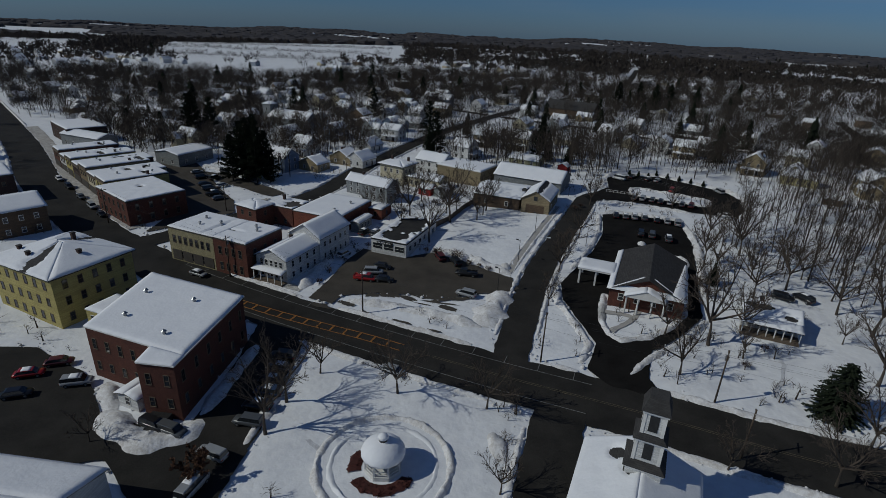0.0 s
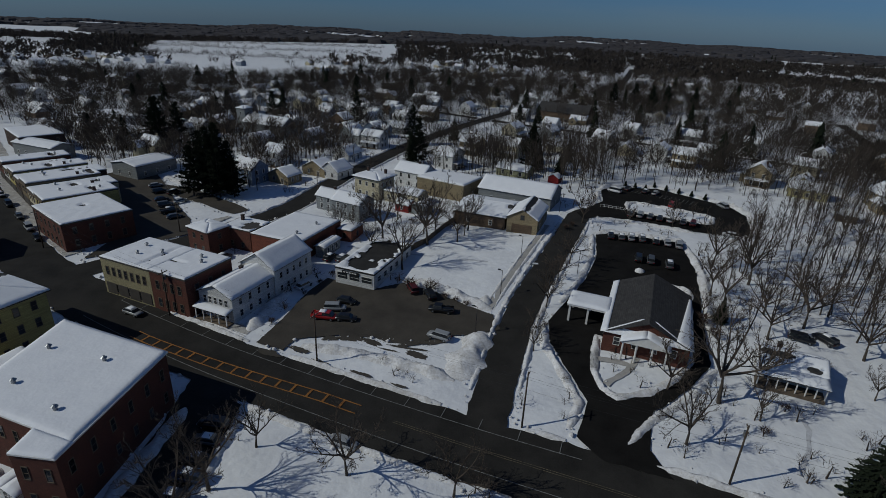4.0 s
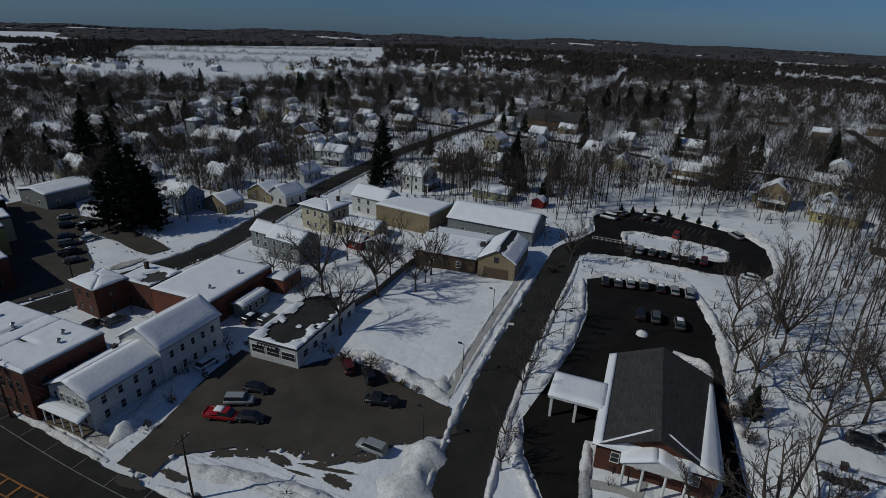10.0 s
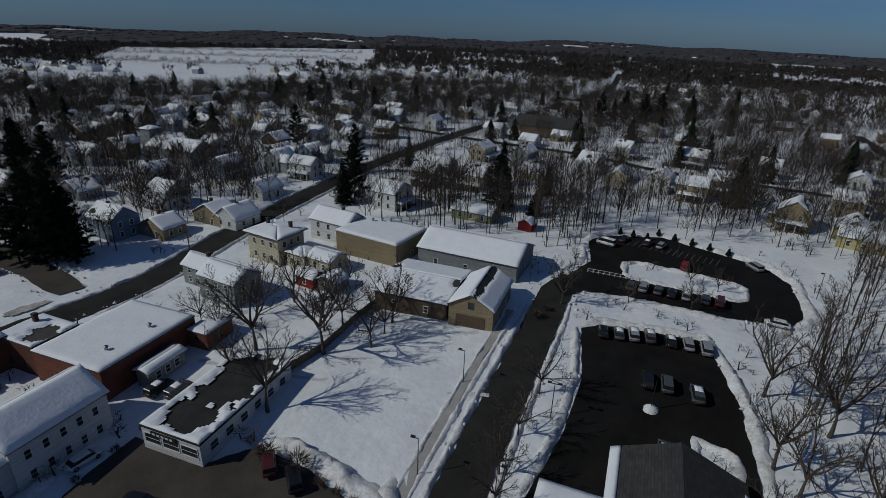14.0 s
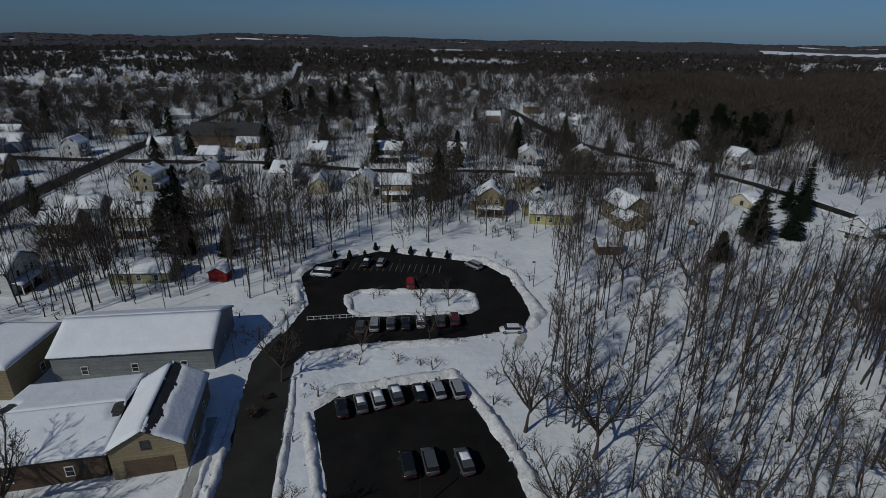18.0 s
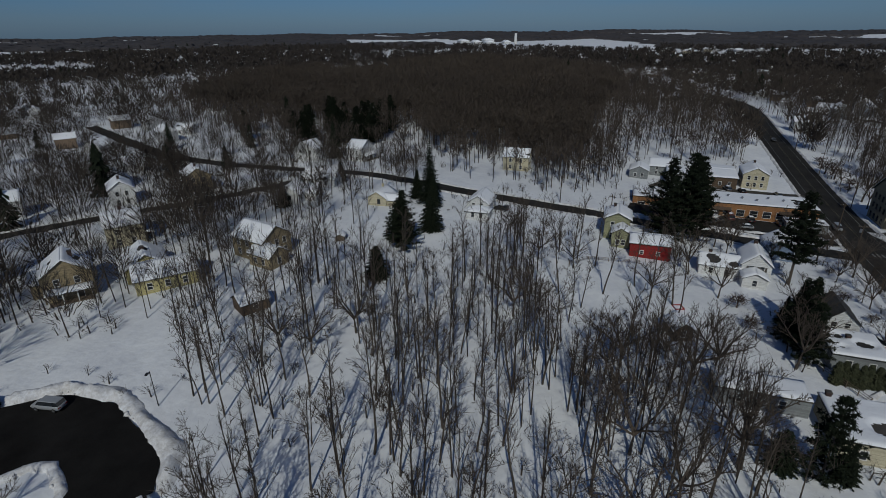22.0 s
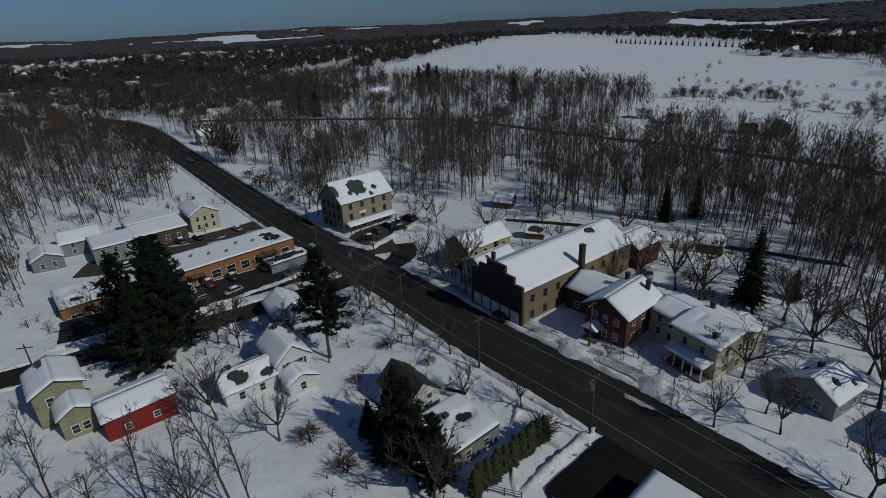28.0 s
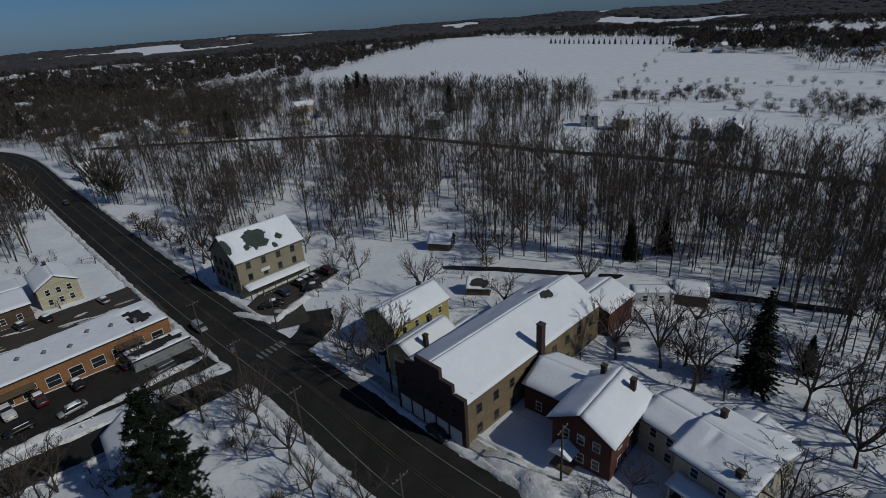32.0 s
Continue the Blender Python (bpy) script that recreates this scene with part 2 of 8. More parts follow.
M["needles"] = material("spruce_needles", (0.009, 0.013, 0.009), (0.018, 0.023, 0.013), size=1.0, rough=0.95, bump=0, shade=0.2, spec=0.08)
M["hedge"] = material("hedge_leaves", (0.030, 0.036, 0.018), (0.050, 0.052, 0.026), size=0.7, rough=0.9, bump=0.2)
M["shrub_red"] = material("dead_red_plants", (0.075, 0.022, 0.018), (0.05, 0.02, 0.016), size=0.5, rough=0.95, bump=0.4)
M["oak_leaf"] = material("brown_dry_leaves", (0.11, 0.055, 0.03), (0.07, 0.035, 0.022), size=0.8, rough=0.95, bump=0)
M["creek"] = material("dark_stream_water", (0.012, 0.011, 0.010), (0.03, 0.025, 0.02), size=2.0, rough=0.2, bump=0.05, spec=0.5)
M["bush"] = material("brown_bush_twigs", (0.070, 0.045, 0.035), (0.045, 0.032, 0.026), size=0.6, rough=0.95, bump=0, shade=0.2)
M["trodden"] = material("trodden_snow", (0.62, 0.63, 0.66), (0.46, 0.46, 0.48), size=0.7, rough=0.85, bump=0.5, grain=5.0, spec=0.15)
M["metal"] = material("galvanised_metal", (0.36, 0.37, 0.38), (0.28, 0.29, 0.30), size=0.5, rough=0.45, bump=0, metal=0.8)
M["metal_dark"] = material("dark_metal", (0.03, 0.03, 0.032), (0.05, 0.05, 0.05), size=0.5, rough=0.5, bump=0, metal=0.5)
M["tyre"] = material("tyre_rubber", (0.018, 0.018, 0.018), (0.03, 0.03, 0.03), size=0.3, rough=0.9, bump=0)
M["awning_green"] = material("dark_green_awning", (0.02, 0.05, 0.035), (0.03, 0.06, 0.045), size=1.0, rough=0.8, bump=0.05)
M["red_paint"] = material("red_paint", (0.35, 0.02, 0.02), (0.28, 0.018, 0.018), size=1.0, rough=0.5, bump=0)
M["red_lamp"] = material("red_lens", (0.25, 0.01, 0.01), (0.2, 0.01, 0.01), size=0.3, rough=0.2, bump=0)
M["headlamp"] = material("lamp_lens", (0.6, 0.6, 0.6), (0.5, 0.5, 0.5), size=0.3, rough=0.15, bump=0)
M["glass"] = material("window_glass", (0.012, 0.015, 0.018), (0.025, 0.028, 0.032), size=2.0, rough=0.08, bump=0, spec=0.6, shade=0.4)
for key, col in {"black": (0.012, 0.012, 0.013), "silver": (0.30, 0.31, 0.32), "white": (0.70, 0.70, 0.70), "red": (0.30, 0.012, 0.012),
                 "blue": (0.03, 0.05, 0.10), "grey": (0.08, 0.085, 0.09), "maroon": (0.09, 0.018, 0.018)}.items():
    M["car_" + key] = material("car_paint_" + key, col, tuple(c * 0.85 for c in col), size=1.0, rough=0.28, bump=0, spec=0.6)


# ---- ground heights ----
BUMPS = [(0, 70, 70, -4.42), (-60, 150, 60, -1.31), (20, 170, 50, 2.15), (95, 175, 50, -0.23), (150, 120, 50, -0.16), (200, 150, 60, 3.92), (190, 70, 50, -2.04),
         (255, 45, 60, -2.81), (150, 30, 50, 2.38), (60, 130, 35, 1.96), (150, 230, 70, 2.98), (0, 300, 120, 1.37), (-20, 95, 45, 1.55)]


def ter(x, y):
    """The height of the land at x, y (numbers or arrays): low swells near, wooded ridges far off."""
    x, y = np.asarray(x, float), np.asarray(y, float)
    z = x * 0.0
    for a, b, s, v in BUMPS:
        z = z + v * np.exp(-((x - a) ** 2 + (y - b) ** 2) / (2 * s * s))
    r = np.hypot(x - 60, y - 110)
    th = np.arctan2(y - 110, x - 60)
    ridge = -2 + 8 / (1 + np.exp((th + 0.1) * 8)) + 5 * np.sin(5 * th + 1.0) + 5 * np.sin(11 * th + 0.4) + 4 * np.sin(23 * th + 2.0) + 3 * np.sin(47 * th)
    ridge = ridge + 60 * np.exp(-((th + 1.62) / 0.28) ** 2)
    k = np.clip((r - 1600) / 2700, 0, 1)
    roll = 5 * np.sin(x / 310 + 1.3) * np.cos(y / 270 + 0.5) * np.clip((r - 500) / 900, 0, 1)
    return z + ridge * k * k * (3 - 2 * k) + roll - 0.02 * np.clip(r - 4400, 0, None)


def gz(x, y):
    return float(ter(x, y))


# ---- mesh helpers ----
class Geo:
    """A growing list of vertices and faces, turned into one mesh."""

    def __init__(self):
        self.v, self.f = [], []

    def quad(self, *p):
        k = len(self.v)
        self.v.extend(tuple(q) for q in p)
        self.f.append(tuple(range(k, k + len(p))))

    def box(self, x0, y0, z0, x1, y1, z1):
        k = len(self.v)
        self.v.extend([(x0, y0, z0), (x1, y0, z0), (x1, y1, z0), (x0, y1, z0), (x0, y0, z1), (x1, y0, z1), (x1, y1, z1), (x0, y1, z1)])
        self.f.extend([tuple(k + i for i in q) for q in ((3, 2, 1, 0), (4, 5, 6, 7), (0, 1, 5, 4), (1, 2, 6, 5), (2, 3, 7, 6), (3, 0, 4, 7))])
        return self

    def tube(self, p0, p1, r0, r1, n=6, cap=False):
        p0, p1 = Vector(p0), Vector(p1)
        d = (p1 - p0).normalized()
        a = d.orthogonal().normalized()
        b = d.cross(a)
        k = len(self.v)
        for p, r in ((p0, r0), (p1, r1)):
            for i in range(n):
                t = 2 * math.pi * i / n
                self.v.append(tuple(p + a * (r * math.cos(t)) + b * (r * math.sin(t))))
        for i in range(n):
            j = (i + 1) % n
            self.f.append((k + i, k + j, k + n + j, k + n + i))
        if cap:
            self.f.append(tuple(k + n + i for i in range(n)))
            self.f.append(tuple(k + n - 1 - i for i in range(n)))
        return self

    def rings(self, rings, cap=True):
        k, n = len(self.v), len(rings[0])
        for ring in rings:
            self.v.extend(tuple(p) for p in ring)
        for r in range(len(rings) - 1):
            for i in range(n):
                j = (i + 1) % n
                self.f.append((k + r * n + i, k + r * n + j, k + r * n + n + j, k + r * n + n + i))
        if cap:
            self.f.append(tuple(k + n - 1 - i for i in range(n)))
            self.f.append(tuple(k + (len(rings) - 1) * n + i for i in range(n)))
        return self

    def mesh(self, name, mat, smooth=False):
        me = bpy.data.meshes.new(name)
        me.from_pydata(self.v, [], self.f)
        me.materials.append(mat)
        if smooth:
            me.polygons.foreach_set("use_smooth", [True] * len(me.polygons))
        me.update()
        return me


def array_mesh(name, verts, tris, mat):
    """A mesh of triangles from arrays."""
    me = bpy.data.meshes.new(name)
    me.vertices.add(len(verts))
    me.vertices.foreach_set("co", np.ascontiguousarray(verts, dtype=np.float32).ravel())
    me.loops.add(len(tris) * 3)
    me.loops.foreach_set("vertex_index", np.ascontiguousarray(tris, dtype=np.int32).ravel())
    me.polygons.add(len(tris))
    me.polygons.foreach_set("loop_start", np.arange(0, len(tris) * 3, 3, dtype=np.int32))
    me.materials.append(mat)
    me.update(calc_edges=True)
    return me


def part(name, geo, mat, parent, label="", smooth=False, m=None):
    """Links a Geo or a mesh as one object under a thing or a part."""
    me = geo.mesh(name, mat, smooth) if isinstance(geo, Geo) else geo
    ob = new(name, me)
    ob.parent = parent
    if m is not None:
        ob.matrix_local = m
    if label:
        ob["label"] = label
    return ob


CACHE = {}


def cached(key, make):
    if key not in CACHE:
        CACHE[key] = make()
    return CACHE[key]


def root(name, x, y, ang=0.0, label="", category="", group="", dz=0.0, kind=""):
    ob = new(name)
    ob.matrix_world = pose(x, y, gz(x, y) + dz, 0, 0, ang)
    return tagged(ob, label, category, group, kind)


# ---- roads and lots on the plan ----
MAIN = [(-420, 470), (-207, 250), (-142, 178), (-99, 138.5), (-68.5, 117.5), (-40, 102), (-16, 91.2), (8, 81.4), (35, 71.2), (62, 60), (98, 50.5), (138, 47.6), (170, 46.8), (200, 43.8), (240, 42), (330, 38), (400, 34), (460, 29), (500, 29), (530, 35), (565, 50), (620, 84), (700, 118), (820, 150), (1000, 190)]
LANE = [(13, 84), (18.6, 104), (23.5, 119), (33, 141), (42, 161), (48, 175), (54, 181)]
VILLA = [(-86, 126), (-72, 142), (-58, 160), (-44, 180), (-31, 222), (0, 303), (59, 418), (129, 532), (220, 700), (330, 1000)]
CROSS = [(-40, 420), (37, 361), (90, 324), (117, 290), (142, 271), (160, 258), (188, 236), (204, 227), (221, 219)]
CROSS_B = [(300, 420), (253, 322), (239, 275), (236, 243), (235, 206), (230, 186), (222, 160), (219, 135), (218.5, 114.6), (216.3, 84), (214.8, 66), (213, 45), (214.5, 33), (222, 26)]
SOUTH = [(22, 76), (17.5, 62), (13, 46), (6, 20), (-6, -30)]
PARKSIDE = [(-32, 98), (-31.5, 80), (-32.5, 60), (-35, 30), (-38, -20)]
CREEK = [(212, -5), (205, -8), (199.2, -10.9), (186, -16.2), (169.6, -22.8), (157.7, -23.6), (146, -27), (120, -36), (60, -60)]
FARROAD = [(480, -5), (440, -38), (390, -78), (354, -102), (313, -111), (250, -117), (208, -124), (166, -125), (131, -126), (60, -140), (-40, -170)]
ROADS = [("road", MAIN, 12.6), ("road", LANE, 6.8), ("road", VILLA, 8.0), ("road", CROSS, 6.5), ("road", CROSS_B, 7.0), ("road", SOUTH, 8.5), ("road", PARKSIDE, 10.5), ("road", FARROAD, 6.0)]
BANK_LOT = [(31.4, 119), (39.4, 130.8), (45.5, 143.5), (49.5, 159.5), (54, 160.5), (71.5, 155), (70.3, 148), (68.3, 136), (64, 124), (59, 110), (56, 100.5), (49, 93.8), (41, 88.3), (38.0, 80.5), (39.5, 75.0), (30.0, 78.5), (27.5, 83), (31, 90.5), (29.4, 98.5), (27.4, 107), (28.4, 114.5)]
BANK_LAWN = [(35.6, 104.5), (34.0, 98.5), (34.4, 94), (36.2, 91.9), (41.8, 93), (48.3, 96.8), (52.4, 101.8), (58.3, 116), (62.5, 127), (58.5, 130.5), (54.5, 121), (52, 113), (42, 107), (37, 109)]
UPPER_LOT = [(48, 178), (52.4, 183), (60, 191.5), (63, 205), (68, 209.5), (85, 208.5), (95, 197), (102, 189), (103, 180), (97, 165), (92, 161.5), (81, 163.8), (66, 171), (54, 175), (49, 172)]
ISLAND = [(68, 190.6), (71.5, 191.2), (90, 179.5), (91, 177), (88.3, 171.8), (86, 171.2), (67, 181.6), (66, 184)]
CAFE_LOT = [(-29.5, 105), (-27, 114), (-24.5, 126), (-21.5, 132), (-18.6, 131), (-9.6, 127.2), (-3.3, 130), (4.6, 126), (10, 121.5), (16.8, 116.5), (18, 111.5), (13.9, 109.5), (6, 109), (2.4, 106.8), (-6, 108), (-14.5, 108.4), (-22.5, 106.8), (-24, 103)]
WEST_LOT = [(-27, 60), (-30, 42), (-46, 57), (-64, 52), (-92, 58), (-96, 80), (-74, 82), (-60, 75), (-52, 66), (-38, 62)]
NORTH_LOT = [(-84, 138), (-66, 157), (-70, 167), (-80, 180), (-91, 196), (-102, 211), (-116, 216), (-122, 206), (-112, 190), (-100, 172), (-90, 160), (-84, 150)]
PINE_DRIVE = [(-100, 209), (-93, 199.5), (-82.5, 196.5), (-70, 188), (-59.5, 180.5), (-56, 177), (-59.5, 173.5), (-64, 175.5), (-73, 182), (-82, 186.5), (-88, 192)]
MOTEL_LOT = [(221, 49), (237.5, 49), (237.5, 106), (226, 108), (224, 84)]
APT_LOT = [(252, 47), (274, 46), (273, 95), (264, 100), (253, 78)]
MILL_LOT = [(222, 36), (237, 36.5), (240.5, 30), (240.5, 10), (234, 10), (230, 25), (219, 30)]
GARAGE_LOT = [(118, 54), (140, 54), (140.2, 67), (136.8, 69), (118, 69), (112, 62)]
LOTS = [("parking_lot", BANK_LOT, "asphalt_lot", "dark asphalt car park round the bank"), ("parking_lot", UPPER_LOT, "asphalt_lot", "dark asphalt car park ringing a snowy island"),
        ("parking_lot", CAFE_LOT, "asphalt_old", "worn brownish asphalt lot beside the diner"), ("parking_lot", WEST_LOT, "asphalt", "asphalt lot behind the brick hall"),
        ("parking_lot", NORTH_LOT, "asphalt_old", "ploughed asphalt lot beside the side street"), ("parking_lot", PINE_DRIVE, "asphalt_old", "worn drive into the ploughed lot"),
        ("parking_lot", MOTEL_LOT, "asphalt", "dark wet lot in front of the long shops"),
        ("parking_lot", APT_LOT, "asphalt_old", "ploughed lot behind the long shops"), ("parking_lot", MILL_LOT, "asphalt_old", "slushy lot beside the old mill"),
        ("parking_lot", GARAGE_LOT, "asphalt_lot", "black asphalt forecourt between flat garages")]
HOLES = [BANK_LAWN, ISLAND]


def near_line(x, y, line):
    """The distance of points to a broken line."""
    best = np.full(np.shape(x), 1e9)
    for (ax, ay), (bx, by) in zip(line, line[1:]):
        dx, dy = bx - ax, by - ay
        t = np.clip(((x - ax) * dx + (y - ay) * dy) / (dx * dx + dy * dy), 0, 1)
        best = np.minimum(best, np.hypot(x - ax - t * dx, y - ay - t * dy))
    return best


def inside(x, y, poly):
    hit = np.zeros(np.shape(x), bool)
    for (ax, ay), (bx, by) in zip(poly, poly[1:] + poly[:1]):
        if ay != by:
            hit ^= ((ay > y) != (by > y)) & (x < (bx - ax) * (y - ay) / (by - ay) + ax)
    return hit


def ring_dist(x, y, poly):
    """Distance to the edge of a polygon, negative inside."""
    d = near_line(x, y, poly + poly[:1])
    return np.where(inside(x, y, poly), -d, d)


def paved(x, y):
    """Metres to the nearest paved edge, negative on the paving."""
    d = np.full(np.shape(x), 1e9)
    for _, line, w in ROADS:
        d = np.minimum(d, near_line(x, y, line) - w / 2)
    for _, poly, _, _ in LOTS:
        e = ring_dist(x, y, poly)
        for hole in HOLES:
            if poly in (BANK_LOT, UPPER_LOT):
                e = np.maximum(e, -ring_dist(x, y, hole))
        d = np.minimum(d, e)
    return d


def wobble(x, y, s):
    return (np.sin(x / s * 1.7 + 1.1 * np.sin(y / s)) + np.sin(y / s * 1.3 + 1.3 * np.sin(x / s * 0.9 + 2)) + 0.6 * np.sin((x + y) / s * 2.9)) / 2.6


def snow_ground():
    n = 390
    u = np.linspace(-1, 1, n)
    s = 62.0 * np.sinh(4.35 * u + 0.0)
    gx, gy = np.meshgrid(s * (4750 / s[-1]) + 70, s * (4750 / s[-1]) + 110, indexing="ij")
    z = ter(gx, gy)
    d = paved(gx, gy)
    rise = np.clip((d - 0.3) / 1.6, 0, 1)
    fade = np.clip((900 - np.hypot(gx - 70, gy - 110)) / 700, 0, 1)
    z = z - 0.22 + rise * (0.30 + fade * (0.10 * wobble(gx, gy, 4.0) + 0.16 * wobble(gx + 9, gy - 4, 11.0)))
    v = np.stack([gx, gy, z], -1).reshape(-1, 3)
    i = np.arange(n - 1)[:, None] * n + np.arange(n - 1)[None]
    i = i.ravel()
    tris = np.concatenate([np.stack([i, i + n, i + n + 1], 1), np.stack([i, i + n + 1, i + 1], 1)])
    me = array_mesh("ground", v, tris, M["snow"])
    me.polygons.foreach_set("use_smooth", [True] * len(me.polygons))
    tagged(new("ground", me), "snow-covered land with low swells and far ridges", "ground", kind="structure")


snow_ground()


def dense(line, step):
    out = []
    for (ax, ay), (bx, by) in zip(line, line[1:]):
        k = max(1, int(math.hypot(bx - ax, by - ay) / step))
        out += [(ax + (bx - ax) * i / k, ay + (by - ay) * i / k) for i in range(k)]
    return out + [line[-1]]


def curve_line(line, step=2.5):
    """A smooth line through the corners of a broken one."""
    p = [Vector((*q, 0)) for q in line]
    p = [2 * p[0] - p[1]] + p + [2 * p[-1] - p[-2]]
    out = []
    for a, b, c, d in zip(p, p[1:], p[2:], p[3:]):
        k = max(2, int((c - b).length / step))
        for i in range(k):
            t = i / k
            q = 0.5 * ((2 * b) + (c - a) * t + (2 * a - 5 * b + 4 * c - d) * t * t + (3 * b - a - 3 * c + d) * t ** 3)
            out.append((q.x, q.y))
    return out + [tuple(line[-1])]


def ribbon(name, line, width, mat, lift=0.06, off=0.0, cross=4):
    """A strip draped on the land along a line."""
    p = np.array(line)
    t = np.gradient(p, axis=0)
    t /= np.linalg.norm(t, axis=1, keepdims=True) + 1e-9
    nrm = np.stack([-t[:, 1], t[:, 0]], 1)
    g = Geo()
    for q, m in zip(p, nrm):
        rag = 0.0 if cross < 2 else 0.5
        for k in range(cross + 1):
            x, y = q + m * (off + width * (k / cross - 0.5))
            if k in (0, cross):
                x, y = np.array((x, y)) + m * rag * (noise.noise((x * 0.35, y * 0.35, 2.0)) + 0.5 * noise.noise((x * 1.1, y * 1.1, 5.0)))
            g.v.append((x, y, gz(x, y) + lift))
    c = cross + 1
    for i in range(len(p) - 1):
        for k in range(cross):
            g.f.append((i * c + k + 1, i * c + k, i * c + c + k, i * c + c + k + 1))
    return g.mesh(name, mat)


for n, (name, line, width) in enumerate(ROADS):
    label = "wet dark asphalt main street through the village" if line is MAIN else "ploughed dark asphalt side road"
    tagged(new("road", ribbon("road", curve_line(line, 1.2 if n < 7 else 3.0), width, M["asphalt"], 0.05 + 0.004 * n)), label, "road", kind="structure")


def lot(name, poly, mat, label, holes, lift):
    from mathutils import geometry
    pts, edges, k = [], [], 0
    for ring in [poly] + holes:
        r = dense(ring + ring[:1], 0.8)[:-1]
        r = [(x + 0.4 * noise.noise((x * 0.4, y * 0.4, 11.0)) + 0.25 * noise.noise((x * 1.3, y * 1.3, 3.0)), y + 0.4 * noise.noise((x * 0.4, y * 0.4, 17.0)) + 0.25 * noise.noise((x * 1.3, y * 1.3, 7.0))) for x, y in r]
        pts += r
        edges += [(k + i, k + (i + 1) % len(r)) for i in range(len(r))]
        k += len(r)
    a = np.array(poly)
    for x in np.arange(a[:, 0].min(), a[:, 0].max(), 4.0):
        for y in np.arange(a[:, 1].min(), a[:, 1].max(), 4.0):
            if ring_dist(x, y, poly) < -1.5:
                pts.append((x, y))
    v, _, faces, *_ = geometry.delaunay_2d_cdt([Vector(q) for q in pts], edges, [], 0, 0.01)
    g = Geo()
    g.v = [(q.x, q.y, gz(q.x, q.y) + lift) for q in v]
    for f in faces:
        cx, cy = sum(v[i].x for i in f) / len(f), sum(v[i].y for i in f) / len(f)
        if inside(cx, cy, poly) and not any(inside(cx, cy, h) for h in holes):
            g.f.append(tuple(f))
    tagged(new(name, g.mesh(name, mat)), label, "parking lot", kind="structure")


for n, (name, poly, mat, label) in enumerate(LOTS):
    lot(name, poly, M[mat], label, [BANK_LAWN] if poly is BANK_LOT else [ISLAND] if poly is UPPER_LOT else [], 0.090 + 0.005 * n)

# road paint
def paint(line, width, mat, off=0.0, label="painted road line"):
    tagged(new("road_line", ribbon("road_line", line, width, mat, 0.15, off, 1)), label, "road marking", kind="structure")


mid = curve_line(MAIN, 3.0)
west = [q for q in mid if -66 < q[0] < 26]
east = [q for q in mid if q[0] > 95]
hatch = [(x, y - 2.6 * max(0.0, min(1.0, (-14 - x) / 36))) for x, y in mid if -56 < x < -7]
for off in (-1.0, 1.0):
    paint(hatch, 0.22, M["line_yellow"], off, "worn yellow line of the hatched turning strip")
for (ax, ay), (bx, by) in zip(hatch[1::1], hatch[2::1]):
    dx, dy = bx - ax, by - ay
    L = math.hypot(dx, dy)
    nx, ny = -dy / L, dx / L
    g = [(ax + nx * -0.95, ay + ny * -0.95), (ax, ay), (ax + nx * 0.95, ay + ny * 0.95)]
    paint(g, 0.42, M["line_yellow"], 0, "worn yellow cross bar of the turning strip")
for off in (-0.12, 0.12):
    paint(east, 0.09, M["line_worn"], off * 1.6, "faded double centre line")
    paint([q for q in mid if -4 <= q[0] <= 95], 0.09, M["line_worn"], off * 1.6, "faded double centre line")
paint(west, 0.13, M["line_white"], 3.9, "faint white edge line of the parking strip")
paint(west, 0.13, M["line_white"], -3.9, "faint white edge line of the parking strip")
for off in (-3.9, 3.9):
    paint(east, 0.14, M["line_white"], off, "faint white edge line")
for (ax, ay), (bx, by) in zip(west[::2], west[1::2]):
    dx, dy = bx - ax, by - ay
    L = math.hypot(dx, dy)
    nx, ny = -dy / L, dx / L
    paint([(ax + nx * 3.9, ay + ny * 3.9), (ax + nx * 5.0, ay + ny * 5.0), (ax + nx * 6.2, ay + ny * 6.2)], 0.12, M["line_white"], 0, "white bar between parking bays")
for k in range(6):
    x, y = 216.5 - 0.1 * k, 40.0 + 1.1 * k
    paint([(x - 1.2, y - 1.5), (x, y - 1.5), (x + 1.2, y - 1.5)], 0.5, M["line_white"], 0, "white bar of the crosswalk")
for k in range(24):
    t = k / 23
    x, y = 73.5 + (100 - 73.5) * t, 208.2 + (187.5 - 208.2) * t
    nx, ny = -0.62, -0.78
    if k < 18:
        paint([(x, y), (x + nx * 2.2, y + ny * 2.2), (x + nx * 4.5, y + ny * 4.5)], 0.1, M["line_white"], 0, "white bar between parking bays")


